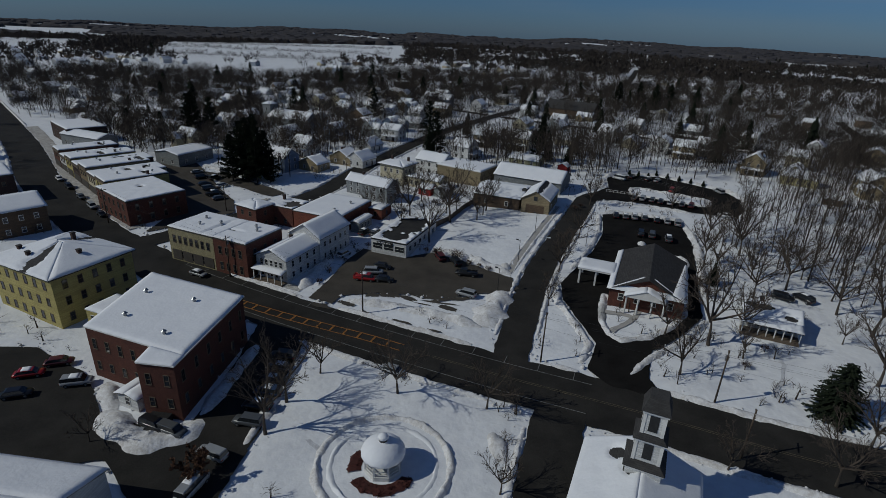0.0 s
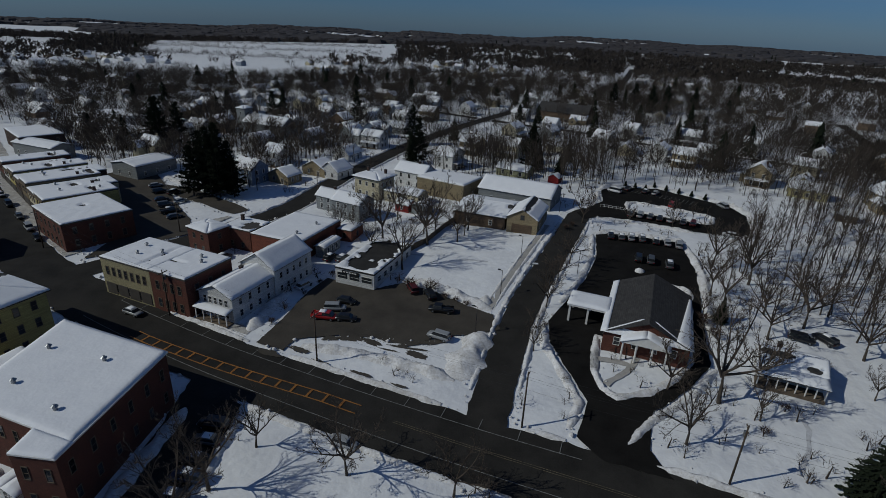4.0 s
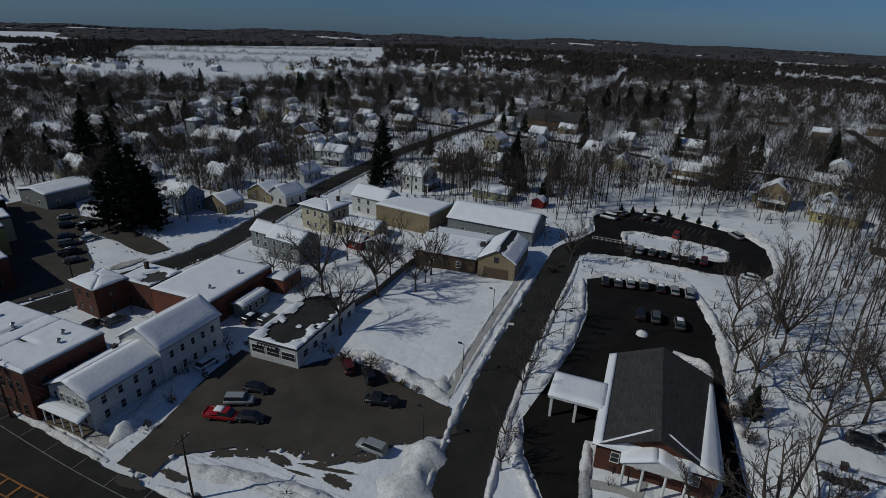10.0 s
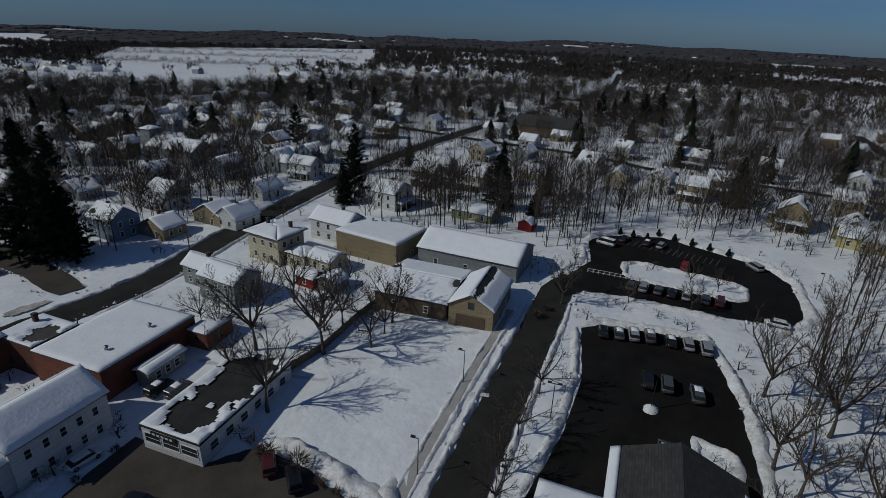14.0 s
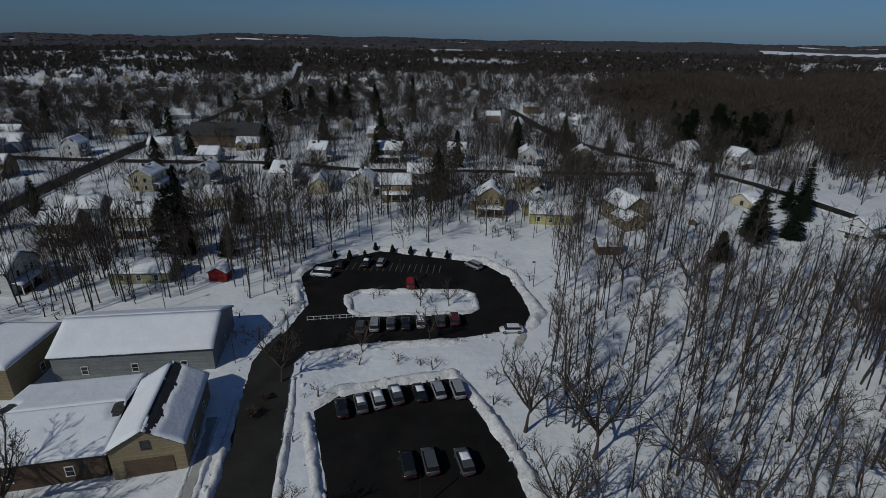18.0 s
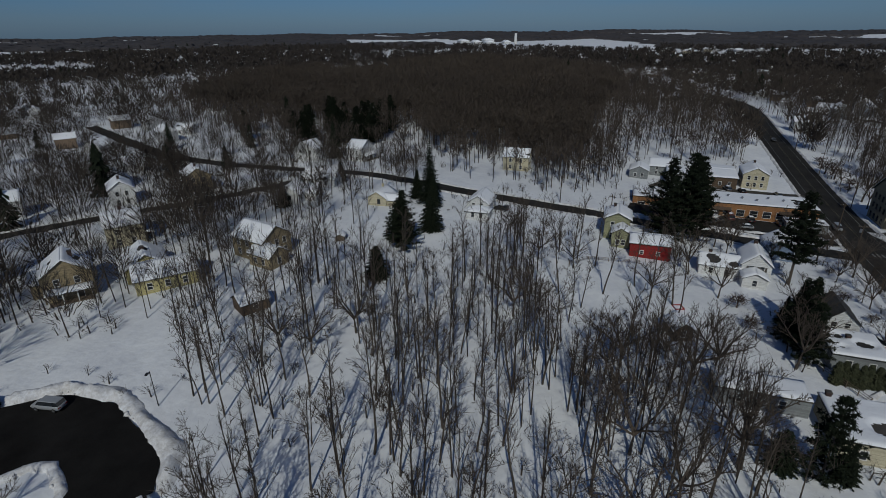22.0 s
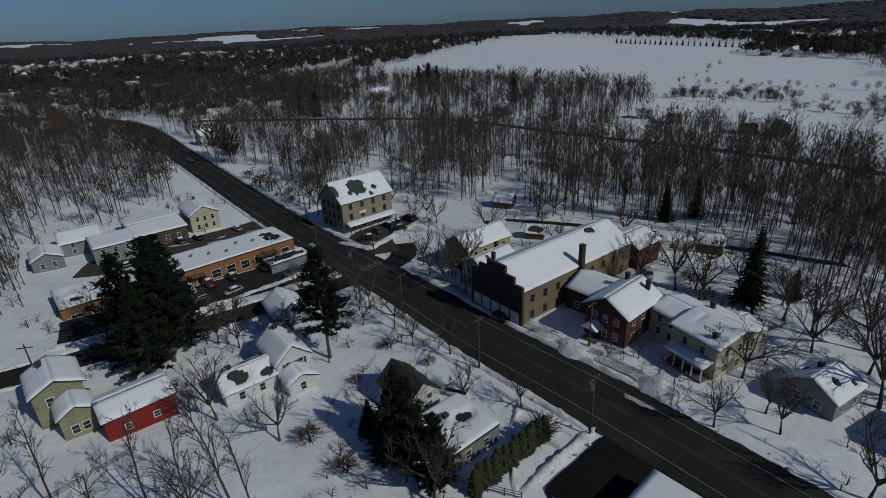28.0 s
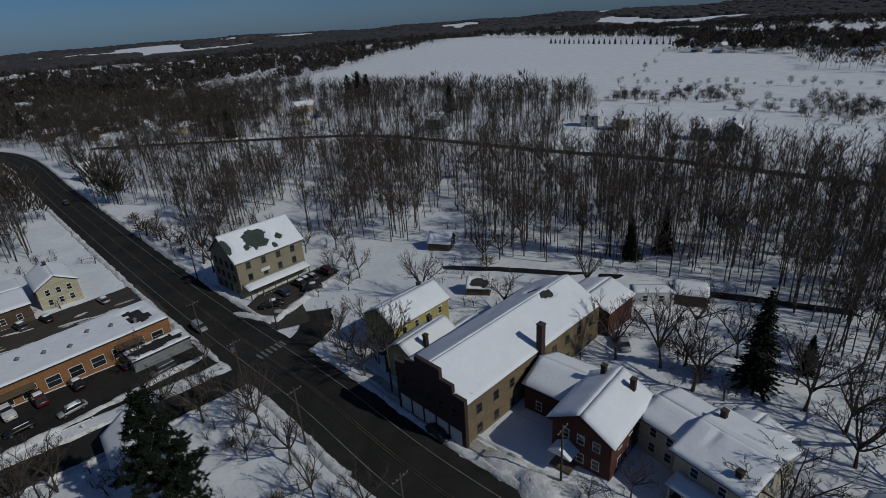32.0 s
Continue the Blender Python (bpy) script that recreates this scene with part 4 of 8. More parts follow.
def building(name, x, y, ang, w, d, h, roof="gable", rh=2.2, wall="white", cover="shingle", win=(2, 2, 2, 2), storeys=2, label="", category="house",
             over=0.35, holes=(), snow=0.28, ww=0.9, wh=1.35, frame_mat="trim", door="", chimneys=(), base=1.6, z0=0.9, group="village houses"):
    """A house: walls, roof with its snow, windows, door and chimneys. roof: gable (ridge along x), gable_y, hip, flat."""
    b = root(name, x, y, ang, label, category, group)
    g, X, Y = Geo(), w / 2, d / 2
    g.box(-X, -Y, -base, X, Y, h)
    if roof == "gable":
        for s in (-X, X):
            g.quad((s, -Y, h), (s, Y, h), (s, 0, h + rh))
    elif roof == "gable_y":
        for s in (-Y, Y):
            g.quad((-X, s, h), (X, s, h), (0, s, h + rh))
    part("wall", g, M[wall], b)
    r, s = Geo(), Geo()
    sd = x * 1.3 + y
    if roof in ("gable", "gable_y"):
        half, run = (Y, X) if roof == "gable" else (X, Y)
        slope = rh / half
        e = over
        def P(u, v, z):
            return (u, v, z) if roof == "gable" else (-v, u, z)
        zt, ze = h + rh + 0.02, h - slope * e + 0.02
        for sg in (-1, 1):
            a0, a1 = P(-run - e, sg * (half + e), ze), P(run + e, sg * (half + e), ze)
            c1, c0 = P(run + e, 0, zt), P(-run - e, 0, zt)
            t = 0.16
            up = lambda p: (p[0], p[1], p[2] + t)
            q = [a0, a1, c1, c0]
            if sg > 0:
                q = [a1, a0, c0, c1]
            r.quad(*[up(p) for p in q])
            r.quad(*[p for p in reversed(q)])
            for i in range(4):
                p0, p1 = q[i], q[(i + 1) % 4]
                r.quad(p0, p1, up(p1), up(p0))
            hh = holes[(sg + 1) // 2] if holes and isinstance(holes[0], (list, tuple)) and (not holes[0] or isinstance(holes[0][0], (list, tuple))) else holes
            if snow and hh is not None:
                snow_sheet(s, *[up(p) for p in q], snow, hh, seed=sd + sg)
    elif roof == "hip":
        e, ridge = over, max(0.0, X - Y)
        zb, zt = h, h + rh
        A, B, C, D = (-X - e, -Y - e, zb), (X + e, -Y - e, zb), (X + e, Y + e, zb), (-X - e, Y + e, zb)
        R0, R1 = (-ridge, 0, zt), (ridge + 0.01, 0, zt)
        r.quad(A, B, R1, R0), r.quad(C, D, R0, R1), r.quad(B, C, R1), r.quad(D, A, R0), r.quad(D, C, B, A)
        r.box(-X - e, -Y - e, zb - 0.25, X + e, Y + e, zb - 0.005)
        snow_sheet(s, A, B, R1, R0, snow, holes, seed=sd), snow_sheet(s, C, D, R0, R1, snow, holes, seed=sd + 1)
        snow_sheet(s, B, C, R1, R1, snow, (), seed=sd + 2), snow_sheet(s, D, A, R0, R0, snow, (), seed=sd + 3)
    else:
        t = 0.25
        r.box(-X - 0.1, -Y - 0.1, h, X + 0.1, Y + 0.1, h + 0.12)
        for q in ((-X - 0.12, -Y - 0.12, X + 0.12, -Y + t), (-X - 0.12, Y - t, X + 0.12, Y + 0.12), (-X - 0.12, -Y + t, -X + t, Y - t), (X - t, -Y + t, X + 0.12, Y - t)):
            r.box(q[0], q[1], h + 0.12, q[2], q[3], h + 0.12 + rh)
        if snow:
            z = h + 0.14
            snow_sheet(s, (-X - 0.05, -Y - 0.05, z + rh), (X + 0.05, -Y - 0.05, z + rh), (X + 0.05, Y + 0.05, z + rh), (-X - 0.05, Y + 0.05, z + rh), snow, holes, seed=sd, edge=0.3)
    ro = part("roof", r, M[cover], b)
    if s.f:
        part("roof_snow", s, M["roof_snow"], ro, "thick white snow", smooth=True)
    gap = (h - 0.3) / storeys
    for side, n in zip("SENW", win):
        for k in range(storeys):
            for i, (px, py, a) in enumerate(side_spots(w, d, side, n)):
                if door and side == door and k == 0 and i == n // 2:
                    door_at(b, px, py, a)
                    continue
                window_at(b, px, py, z0 + wh / 2 + k * gap, a, ww, min(wh, gap - 0.7), frame_mat)
    for cx, cy, hgt in chimneys:
        chimney_on(b, cx, cy, h - 0.2, h + hgt)
    return b


def porch(house, x0, x1, y, depth, h, posts, mat="trim", side=-1):
    """A lean-to porch on the front wall: deck, roof with snow, posts."""
    y1 = y + side * depth
    lo, hi = min(y, y1), max(y, y1)
    g = Geo().box(x0, lo, -0.6, x1, hi, 0.25)
    part("porch_deck", g, M["wood"], house)
    r = Geo()
    e = 0.25
    r.rings([[(x0 - e, y, h + 0.5), (x0 - e, y1 + side * e, h), (x0 - e, y1 + side * e, h + 0.14), (x0 - e, y, h + 0.64)],
             [(x1 + e, y, h + 0.5), (x1 + e, y1 + side * e, h), (x1 + e, y1 + side * e, h + 0.14), (x1 + e, y, h + 0.64)]])
    ro = part("porch_roof", r, M["shingle"], house)
    s = Geo()
    snow_sheet(s, (x0 - e, y1 + side * e, h + 0.15), (x1 + e, y1 + side * e, h + 0.15), (x1 + e, y, h + 0.65), (x0 - e, y, h + 0.65), 0.25)
    part("roof_snow", s, M["roof_snow"], ro, smooth=True)
    for i in range(posts):
        px = x0 + 0.15 + (x1 - x0 - 0.3) * i / max(1, posts - 1)
        part("post", cached(("post", round(h, 2), mat), lambda: Geo().box(-0.09, -0.09, 0.2, 0.09, 0.09, h + 0.05).mesh("post", M[mat])), None, house, m=pose(px, y1 - side * 0.15, 0))


def vents(house, spots, h, mat="metal"):
    """Small hooded roof vents."""
    for x, y in spots:
        g = Geo()
        g.tube((0, 0, h - 0.1), (0, 0, h + 0.8), 0.28, 0.28, 8, True).tube((0, 0, h + 0.8), (0, 0, h + 1.1), 0.48, 0.14, 8, True)
        part("roof_vent", g, M[mat], house, m=pose(x, y, 0))


# village centre, west of the lane
hotel = building("hotel", -78.8, 99.9, -24, 19.6, 16.5, 10.6, "hip", 2.8, "yellow", win=(6, 5, 6, 5), storeys=3, label="yellow three-storey wooden hotel with a snowy hip roof", category="hotel",
                 over=0.6, ww=0.85, wh=1.6, frame_mat="wood", chimneys=((-5.5, -4.5, 2.2), (-1.5, -5.2, 2.0), (6.2, 0, 2.2), (0, 3, 3.6)), holes=((0.62, 0.5, 0.1, 0.5),))


def slant_hall():
    """The brick hall: its walls follow the slanting lot, with a short bay at one end of the rear, all under one flat roof."""
    ox, oy, h = -48.0, 81.0, 9.6
    foot = [(-58.0, 95.5), (-58.3, 75.1), (-45.0, 70.4), (-45.0, 66.2), (-39.05, 65.6), (-36.9, 87.5)]
    P = [(x - ox, y - oy) for x, y in foot]
    b = root("town_hall", ox, oy, 0, "red brick two-storey hall with a white flat roof", "hall", "village houses")
    def prism(pts, z0, z1):
        return Geo().rings([[(x, y, z0) for x, y in pts], [(x, y, z1) for x, y in pts]])
    part("wall", prism(P, -2.0, h), M["brick_red"], b)
    cx, cy = sum(p[0] for p in P) / 6, sum(p[1] for p in P) / 6
    ro = part("roof", prism([(cx + (x - cx) * 1.025, cy + (y - cy) * 1.025) for x, y in P], h, h + 0.22), M["trim"], b)
    Q = [(cx + (x - cx) * 1.02, cy + (y - cy) * 1.02, h + 0.23) for x, y in P]
    k = (-38.8 - ox, 68.2 - oy, h + 0.23)
    s = Geo()
    snow_sheet(s, Q[1], k, Q[5], Q[0], 0.22, edge=0.3, seed=4)
    snow_sheet(s, Q[3], Q[4], (k[0] + 0.25, k[1], k[2]), Q[2], 0.22, edge=0.3, seed=5, cell=0.5)
    part("roof_snow", s, M["roof_snow"], ro, "thick white snow", smooth=True)
    for i, n, rows in ((0, 6, 2), (1, 5, 2), (3, 2, 2), (4, 6, 2), (5, 6, 2)):
        (ax, ay), (bx, by) = P[i], P[(i + 1) % 6]
        ang = math.degrees(math.atan2(by - ay, bx - ax))
        for j in range(n):
            t = (j + 0.5) / n
            for r in range(rows):
                window_at(b, ax + (bx - ax) * t, ay + (by - ay) * t, 2.6 + 4.2 * r, ang, 0.75, 1.9 if r else 1.6, "wood")
    door_at(b, -46.2 - ox, 70.8 - oy, -19, 1.6, 2.4, "trim")
    part("stair", Geo().box(-1.6, -2.2, -0.8, 1.6, 0, 0.9).box(-1.0, -3.4, -0.8, 1.0, -2.2, 0.4), M["metal_dark"], b, "dark iron entrance stair", m=pose(-42.2 - ox, 65.8 - oy, 0, 0, 0, -5))
    vents(b, ((-54.5 - ox, 87 - oy), (-44.5 - ox, 84.5 - oy), (-53.5 - ox, 78.5 - oy), (-44.3 - ox, 73.5 - oy)), h + 0.2)


slant_hall()
building("shed_wing", -47.6, 69.2, -21, 4.2, 4.0, 2.5, "gable_y", 0.5, "white", win=(1, 0, 0, 1), storeys=1, label="low white entrance shed with snow on its roof", category="shed")
building("link_wing", -62.0, 88.2, -21, 6.5, 6.5, 6.0, "flat", 0.06, "yellow", "trim", win=(3, 0, 0, 0), storeys=2, label="pale yellow link between hotel and hall", category="wing")
building("warehouse", -52.5, 44.5, -6, 22, 14, 5.0, "gable", 2.2, "white", win=(3, 2, 3, 2), storeys=1, label="white warehouse with a broad snow-covered roof", category="warehouse")
row = building("shop_row", -59.3, 125.3, -23, 14.8, 12.5, 8.4, "flat", 0.2, "brick_cream", "trim_dark", win=(7, 3, 5, 3), storeys=2, frame_mat="wood", label="two-storey pale olive brick shops with a snowy flat roof", category="shop building", ww=0.85, wh=1.9, z0=0.8,
               holes=((0.75, 0.5, 0.02, 0.3),))
vents(row, ((-3, 2), (-1, -2), (3, 1)), 8.8)
row2 = building("shop_row", -47.8, 120.4, -23, 10, 12.5, 8.5, "flat", 0.2, "brick_red", "trim_dark", win=(4, 3, 4, 0), storeys=2, frame_mat="wood", label="dark red brick shop building with a snowy flat roof", category="shop building", ww=0.9, wh=1.9, z0=0.8,
                holes=((0.1, 0.45, 0.16, 0.025),))
vents(row2, ((0, 3), (2, 1)), 8.9)
for i in range(4):
    part("shopfront", cached("shopfront", lambda: Geo().box(-1.5, -0.12, 0.3, 1.5, 0.02, 2.9).mesh("shopfront", M["trim_dark"])), None, row, m=pose(-5.2 + 3.5 * i, -6.25, 0))
w1 = building("white_shop", -37.6, 118.6, -23, 8.8, 12.6, 5.6, "gable_y", 2.0, "white", win=(5, 4, 0, 2), storeys=2, label="white clapboard building with shuttered front windows and snowy roof", category="shop building", ww=0.8, wh=1.4, chimneys=((-1.5, 3, 2.2),))
porch(w1, -4.2, 4.2, -6.3, 1.8, 2.7, 5)
building("white_barn", -32.6, 130.0, -23, 9.4, 13.0, 6.6, "gable_y", 3.0, "white", win=(0, 5, 2, 0), storeys=2, label="tall white clapboard barn wing with snow-covered gable roof", category="barn", ww=0.75, wh=1.3)
building("brick_house", -55.7, 147.3, -30, 8.2, 6.6, 6.6, "hip", 0.9, "brick_red", win=(2, 1, 2, 1), storeys=2, frame_mat="wood", label="small red brick block with a rounded snowy roof", category="brick building")
building("brick_link", -47.0, 151.0, -22, 9, 8, 5.6, "flat", 0.15, "brick_red", "trim_dark", win=(2, 0, 2, 1), storeys=1, frame_mat="wood", label="red brick link with a half-bare flat roof", category="brick building", holes=((0.7, 0.4, 0.3, 0.35),), chimneys=((-2.5, 1.5, 1.9),))
lb = building("brick_store", -33.4, 151.0, -21, 15.0, 19.0, 5.2, "flat", 0.1, "brick_warm", "trim_dark", win=(2, 0, 2, 0), storeys=1, frame_mat="wood", label="long red brick store with a smooth snowy flat roof", category="store")
vents(lb, ((3.5, -5), (4.0, 3)), 5.5)
building("metal_canopy", -24.4, 146.6, -21, 2.6, 7.5, 2.9, "gable_y", 0.4, "grey", "roof_metal", win=(0, 3, 0, 0), storeys=1, label="low grey lean-to under a snowy metal roof", category="lean-to")
building("brick_annex", -20.3, 157.0, -21, 4.5, 6.5, 3.0, "flat", 0.1, "brick_warm", "trim_dark", win=(1, 1, 0, 0), storeys=1, frame_mat="wood", label="small red brick annex with snow on top", category="annex")
diner = building("diner", -10.8, 137.6, -21, 10.2, 20.0, 3.3, "flat", 0.25, "white", "roof_tar", win=(0, 6, 4, 6), storeys=1, label="low white diner with a bare dark roof edged by snow", category="diner",
                 holes=((0.5, 0.22, 0.46, 0.2), (0.52, 0.48, 0.44, 0.22), (0.5, 0.76, 0.46, 0.24)), ww=1.4, wh=1.3, z0=1.0)
for i in range(3):
    window_at(diner, -3.2 + 3.2 * i, -10.0, 1.7, 0, 2.7, 1.5, "trim")
part("sign_board", Geo().box(-2.2, -0.25, 2.55, 2.2, -0.05, 3.15), M["metal_dark"], diner, "dark sign board with pale bars", m=pose(-1.0, -10.0, 0))
for i in range(5):
    part("sign_bar", cached("signbar", lambda: Geo().box(-0.24, -0.28, 2.7, 0.24, -0.25, 3.0).mesh("sign_bar", M["trim"])), None, diner, m=pose(-2.6 + 0.75 * i, -10.0, 0))
building("low_block", -93.0, 154.5, -38, 21, 17, 7.0, "flat", 0.25, "brick_red", "trim_dark", win=(6, 4, 4, 4), storeys=2, frame_mat="wood", label="red brick two-storey shop block with a snowy flat roof", category="shop building", ww=0.9, wh=1.8, holes=((0.4, 0.55, 0.06, 0.05),))
# a close row of shop fronts along the main street, running north-west
SHOPS = [(22.5, 9.5, 19, 7.2, "yellow", "tan painted shop with a snowy flat roof", ((0.55, 0.7, 0.3, 0.05),)), (32.0, 9.0, 22, 6.4, "cream", "cream shop front under a patchy snowy roof", ((0.6, 0.5, 0.3, 0.06), (0.4, 0.8, 0.2, 0.05))),
         (41.0, 8.6, 20, 7.4, "brick_tan", "ochre brick shop under snow", ((0.5, 0.9, 0.45, 0.06),)), (50.0, 9.0, 24, 6.0, "brick_dark", "dark brick shop under snow", ((0.3, 0.6, 0.2, 0.08), (0.7, 0.3, 0.25, 0.05))),
         (58.6, 8.0, 21, 6.8, "yellow", "yellow painted shop front under snow", ((0.5, 0.5, 0.4, 0.05),)), (66.8, 8.2, 18, 5.6, "white", "white shop front under a snowy roof", ()), (75.4, 8.6, 20, 6.6, "brick_red", "red brick shop under snow", ((0.6, 0.75, 0.3, 0.06),))]
for along, w, d, h, col, label, bare in SHOPS:
    off = 9.4 + d / 2
    shop = building("shop", -99 - 0.736 * along + 0.677 * off, 138.5 + 0.677 * along + 0.736 * off, -42.6, w - 0.06, d, h, "flat", 0.3, col, "trim_dark", win=(3, 0, 2, 0), storeys=2, frame_mat="wood", label=label, category="shop building", ww=0.95, wh=1.7, holes=bare, group="shop row",
                    chimneys=((w * 0.3, d * 0.2, 1.3),))
    part("shopfront", Geo().box(-w / 2 + 0.5, -0.12, 0.3, w / 2 - 0.5, 0.02, 2.7), M["trim_dark"], shop, "dark glazed shop front", m=pose(0, -d / 2, 0))
    part("cornice", Geo().box(-w / 2 + 0.05, -0.35, h - 0.5, w / 2 - 0.05, 0.0, h - 0.05), M["wood"], shop, m=pose(0, -d / 2, 0))
    vents(shop, ((-w * 0.2, -d * 0.2), (w * 0.15, d * 0.3)), h + 0.4)
building("low_block", -108, 214, -24, 13, 17, 4.5, "gable_y", 1.2, "grey", win=(2, 3, 2, 3), storeys=1, label="grey workshop with a snowy low gable", category="workshop")
building("long_store", -158, 231, -22, 24, 9, 5.0, "gable", 1.4, "grey", win=(5, 2, 4, 2), storeys=1, label="long low grey store with a snowy roof", category="store")
building("low_block", -172, 246, -42, 26, 16, 6.4, "flat", 0.25, "brick_dark", "trim_dark", win=(6, 4, 4, 4), storeys=2, frame_mat="wood", label="dark shop block under snow", category="shop building")
building("low_block", -141, 262, -30, 30, 18, 5.0, "gable", 1.6, "white", win=(6, 3, 4, 3), storeys=1, label="long white works building under snow", category="works")
building("low_block", -168, 297, -25, 34, 20, 5.5, "gable", 1.8, "white", win=(6, 3, 4, 3), storeys=1, label="long white works building under snow", category="works")
building("low_block", -118, 136, -40, 15, 12, 7.0, "gable_y", 2.4, "brown", win=(3, 3, 2, 3), storeys=2, label="brown two-storey shop with a snowy gable", category="shop building")
building("low_block", -146, 160, -44, 18, 14, 7.5, "flat", 0.3, "brick_dark", "trim_dark", win=(4, 3, 3, 3), storeys=2, frame_mat="wood", label="dark shop block under snow", category="shop building")
building("low_block", -205, 200, -44, 26, 18, 7.5, "flat", 0.3, "brick_tan", "trim_dark", win=(4, 3, 3, 3), storeys=2, frame_mat="wood", label="tan shop block under snow", category="shop building")

# barns behind the field
building("feed_barn", 31.2, 189.6, -25, 24.5, 14.0, 4.4, "gable", 2.9, "grey", win=(3, 1, 3, 0), storeys=1, label="large grey barn with a smooth snow-covered gable roof", category="barn")
building("barn_shed", 19.2, 172.6, -21, 15.5, 16.5, 3.6, "gable", 1.5, "brown", win=(2, 0, 0, 0), storeys=1, label="low brown storage barn with a broad snowy roof", category="barn", holes=((0.96, 0.85, 0.06, 0.2),))
bg2 = building("barn_garage", 30.6, 166.2, -21, 8.8, 14.5, 4.3, "gable_y", 2.6, "tan", "shingle", win=(0, 2, 0, 0), storeys=1, label="tan gabled garage with a wide dark door and half-bare roof", category="garage",
               holes=([(0.5, 0.86, 0.6, 0.16)], []))
part("garage_door", Geo().box(-2.9, -0.08, 0, 2.9, 0.02, 2.5), M["brown"], bg2, m=pose(0, -7.25, 0))
window_at(bg2, 0, -7.25, 4.6, 0, 1.0, 1.2, "trim_dark")
gold = building("flat_store", 7.6, 197.2, -31, 18.4, 13.5, 5.6, "flat", 0.15, "tan", "trim", win=(0, 1, 2, 2), storeys=1, label="windowless tan flat-roofed store with snowy roof", category="store")
vents(gold, ((-5, 3), (-3, 4.3), (-1, 5.4)), 6.0)
building("house", -5.0, 206.4, -31, 12.5, 8.0, 5.6, "gable", 2.6, "white", win=(3, 2, 3, 2), label="white gabled house attached to the flat store", chimneys=((2, 0, 3.3),))
v = building("villa", -18.3, 194.4, -31, 10.2, 8.6, 7.0, "hip", 0.9, "cream", win=(3, 3, 3, 3), label="cream two-storey villa with wide eaves and brick chimneys", over=0.8, chimneys=((-3.5, 1, 1.9), (3.2, 2, 1.9)))
building("house_wing", -10.6, 189.0, -31, 5.5, 5, 3.6, "hip", 0.8, "cream", win=(2, 1, 1, 1), storeys=1, label="cream one-storey wing with snowy hip roof", category="wing")
building("house_wing", -4.2, 186.8, -31, 7, 6, 3.2, "gable", 1.4, "cream", win=(2, 1, 1, 1), storeys=1, label="cream outbuilding with snowy roof", category="outbuilding")
building("house", -30.5, 180.2, -29, 7.2, 5.6, 4.6, "gable", 2.0, "grey", win=(2, 1, 2, 1), label="grey house with a snowy gable roof", chimneys=((2, 0, 2.8),))
building("house", -22.2, 173.4, -29, 10.4, 7.4, 5.4, "gable", 2.1, "grey", win=(3, 2, 3, 2), label="grey two-storey house with a snowy gable roof")
building("garden_shed", -6.5, 178.5, -31, 5, 4, 2.6, "gable", 1.1, "barn_red", win=(1, 0, 0, 1), storeys=1, label="small red shed under snow", category="shed")
building("garden_shed", -1.0, 176.2, -31, 5, 4.5, 2.7, "gable_y", 1.2, "grey", win=(1, 0, 0, 1), storeys=1, label="small grey shed under snow", category="shed")

# bank, porch house and church
bank_house = building("bank", 48.0, 112.6, -22, 15.2, 22.5, 3.5, "gable_y", 3.4, "brick_red", "shingle", win=(4, 4, 2, 4), storeys=1, label="low brick bank with a steep bare dark roof and white portico", category="bank",
                      over=0.6, snow=0, ww=1.0, wh=1.5, z0=1.0)
pg = Geo()
pg.rings([[(-4.2, -13.6, 3.1), (4.2, -13.6, 3.1), (4.2, -13.6, 3.4), (0, -13.6, 5.2), (-4.2, -13.6, 3.4)], [(-4.2, -9.5, 3.1), (4.2, -9.5, 3.1), (4.2, -9.5, 3.4), (0, -9.5, 5.2), (-4.2, -9.5, 3.4)]])
po = part("portico", pg, M["trim"], bank_house, "white gabled portico")
sg = Geo()
snow_sheet(sg, (-4.4, -13.8, 3.35), (-4.4, -9.0, 3.35), (0, -9.0, 5.25), (0, -13.8, 5.25), 0.25)
snow_sheet(sg, (4.4, -9.0, 3.35), (4.4, -13.8, 3.35), (0, -13.8, 5.25), (0, -9.0, 5.25), 0.25)
part("roof_snow", sg, M["roof_snow"], po, smooth=True)
for px in (-3.8, -1.4, 1.4, 3.8):
    part("column", cached("column", lambda: Geo().tube((0, 0, -0.8), (0, 0, 3.1), 0.2, 0.17, 10).mesh("column", M["trim"], True)), None, bank_house, m=pose(px, -13.2, 0))
edge_snow = Geo()
snow_sheet(edge_snow, (-8.2, -11.8, 3.42), (-8.2, 11.8, 3.42), (-6.9, 11.8, 4.05), (-6.9, -11.8, 4.05), 0.22)
part("eave_snow", edge_snow, M["roof_snow"], bank_house, "strip of snow along the eaves", smooth=True)
edge_snow = Geo()
snow_sheet(edge_snow, (8.2, 9.5, 3.42), (8.2, -11.8, 3.42), (5.0, -11.8, 4.9), (7.6, 9.5, 3.75), 0.22)
part("eave_snow", edge_snow, M["roof_snow"], bank_house, "wedge of snow along the eaves", smooth=True)
apron = Geo()
snow_sheet(apron, (-8.0, -11.9, 3.6), (8.0, -11.9, 3.6), (1.2, -9.6, 6.6), (-1.2, -9.6, 6.6), 0.25)
part("front_snow", apron, M["roof_snow"], bank_house, "snow apron on the front gable", smooth=True)
cnp = root("drive_canopy", 36.9, 115.9, -22, "white drive-through canopy on posts beside the bank", "canopy")
part("canopy_roof", Geo().box(-4.2, -3.2, 3.5, 4.2, 3.2, 4.0), M["trim"], cnp)
sg = Geo()
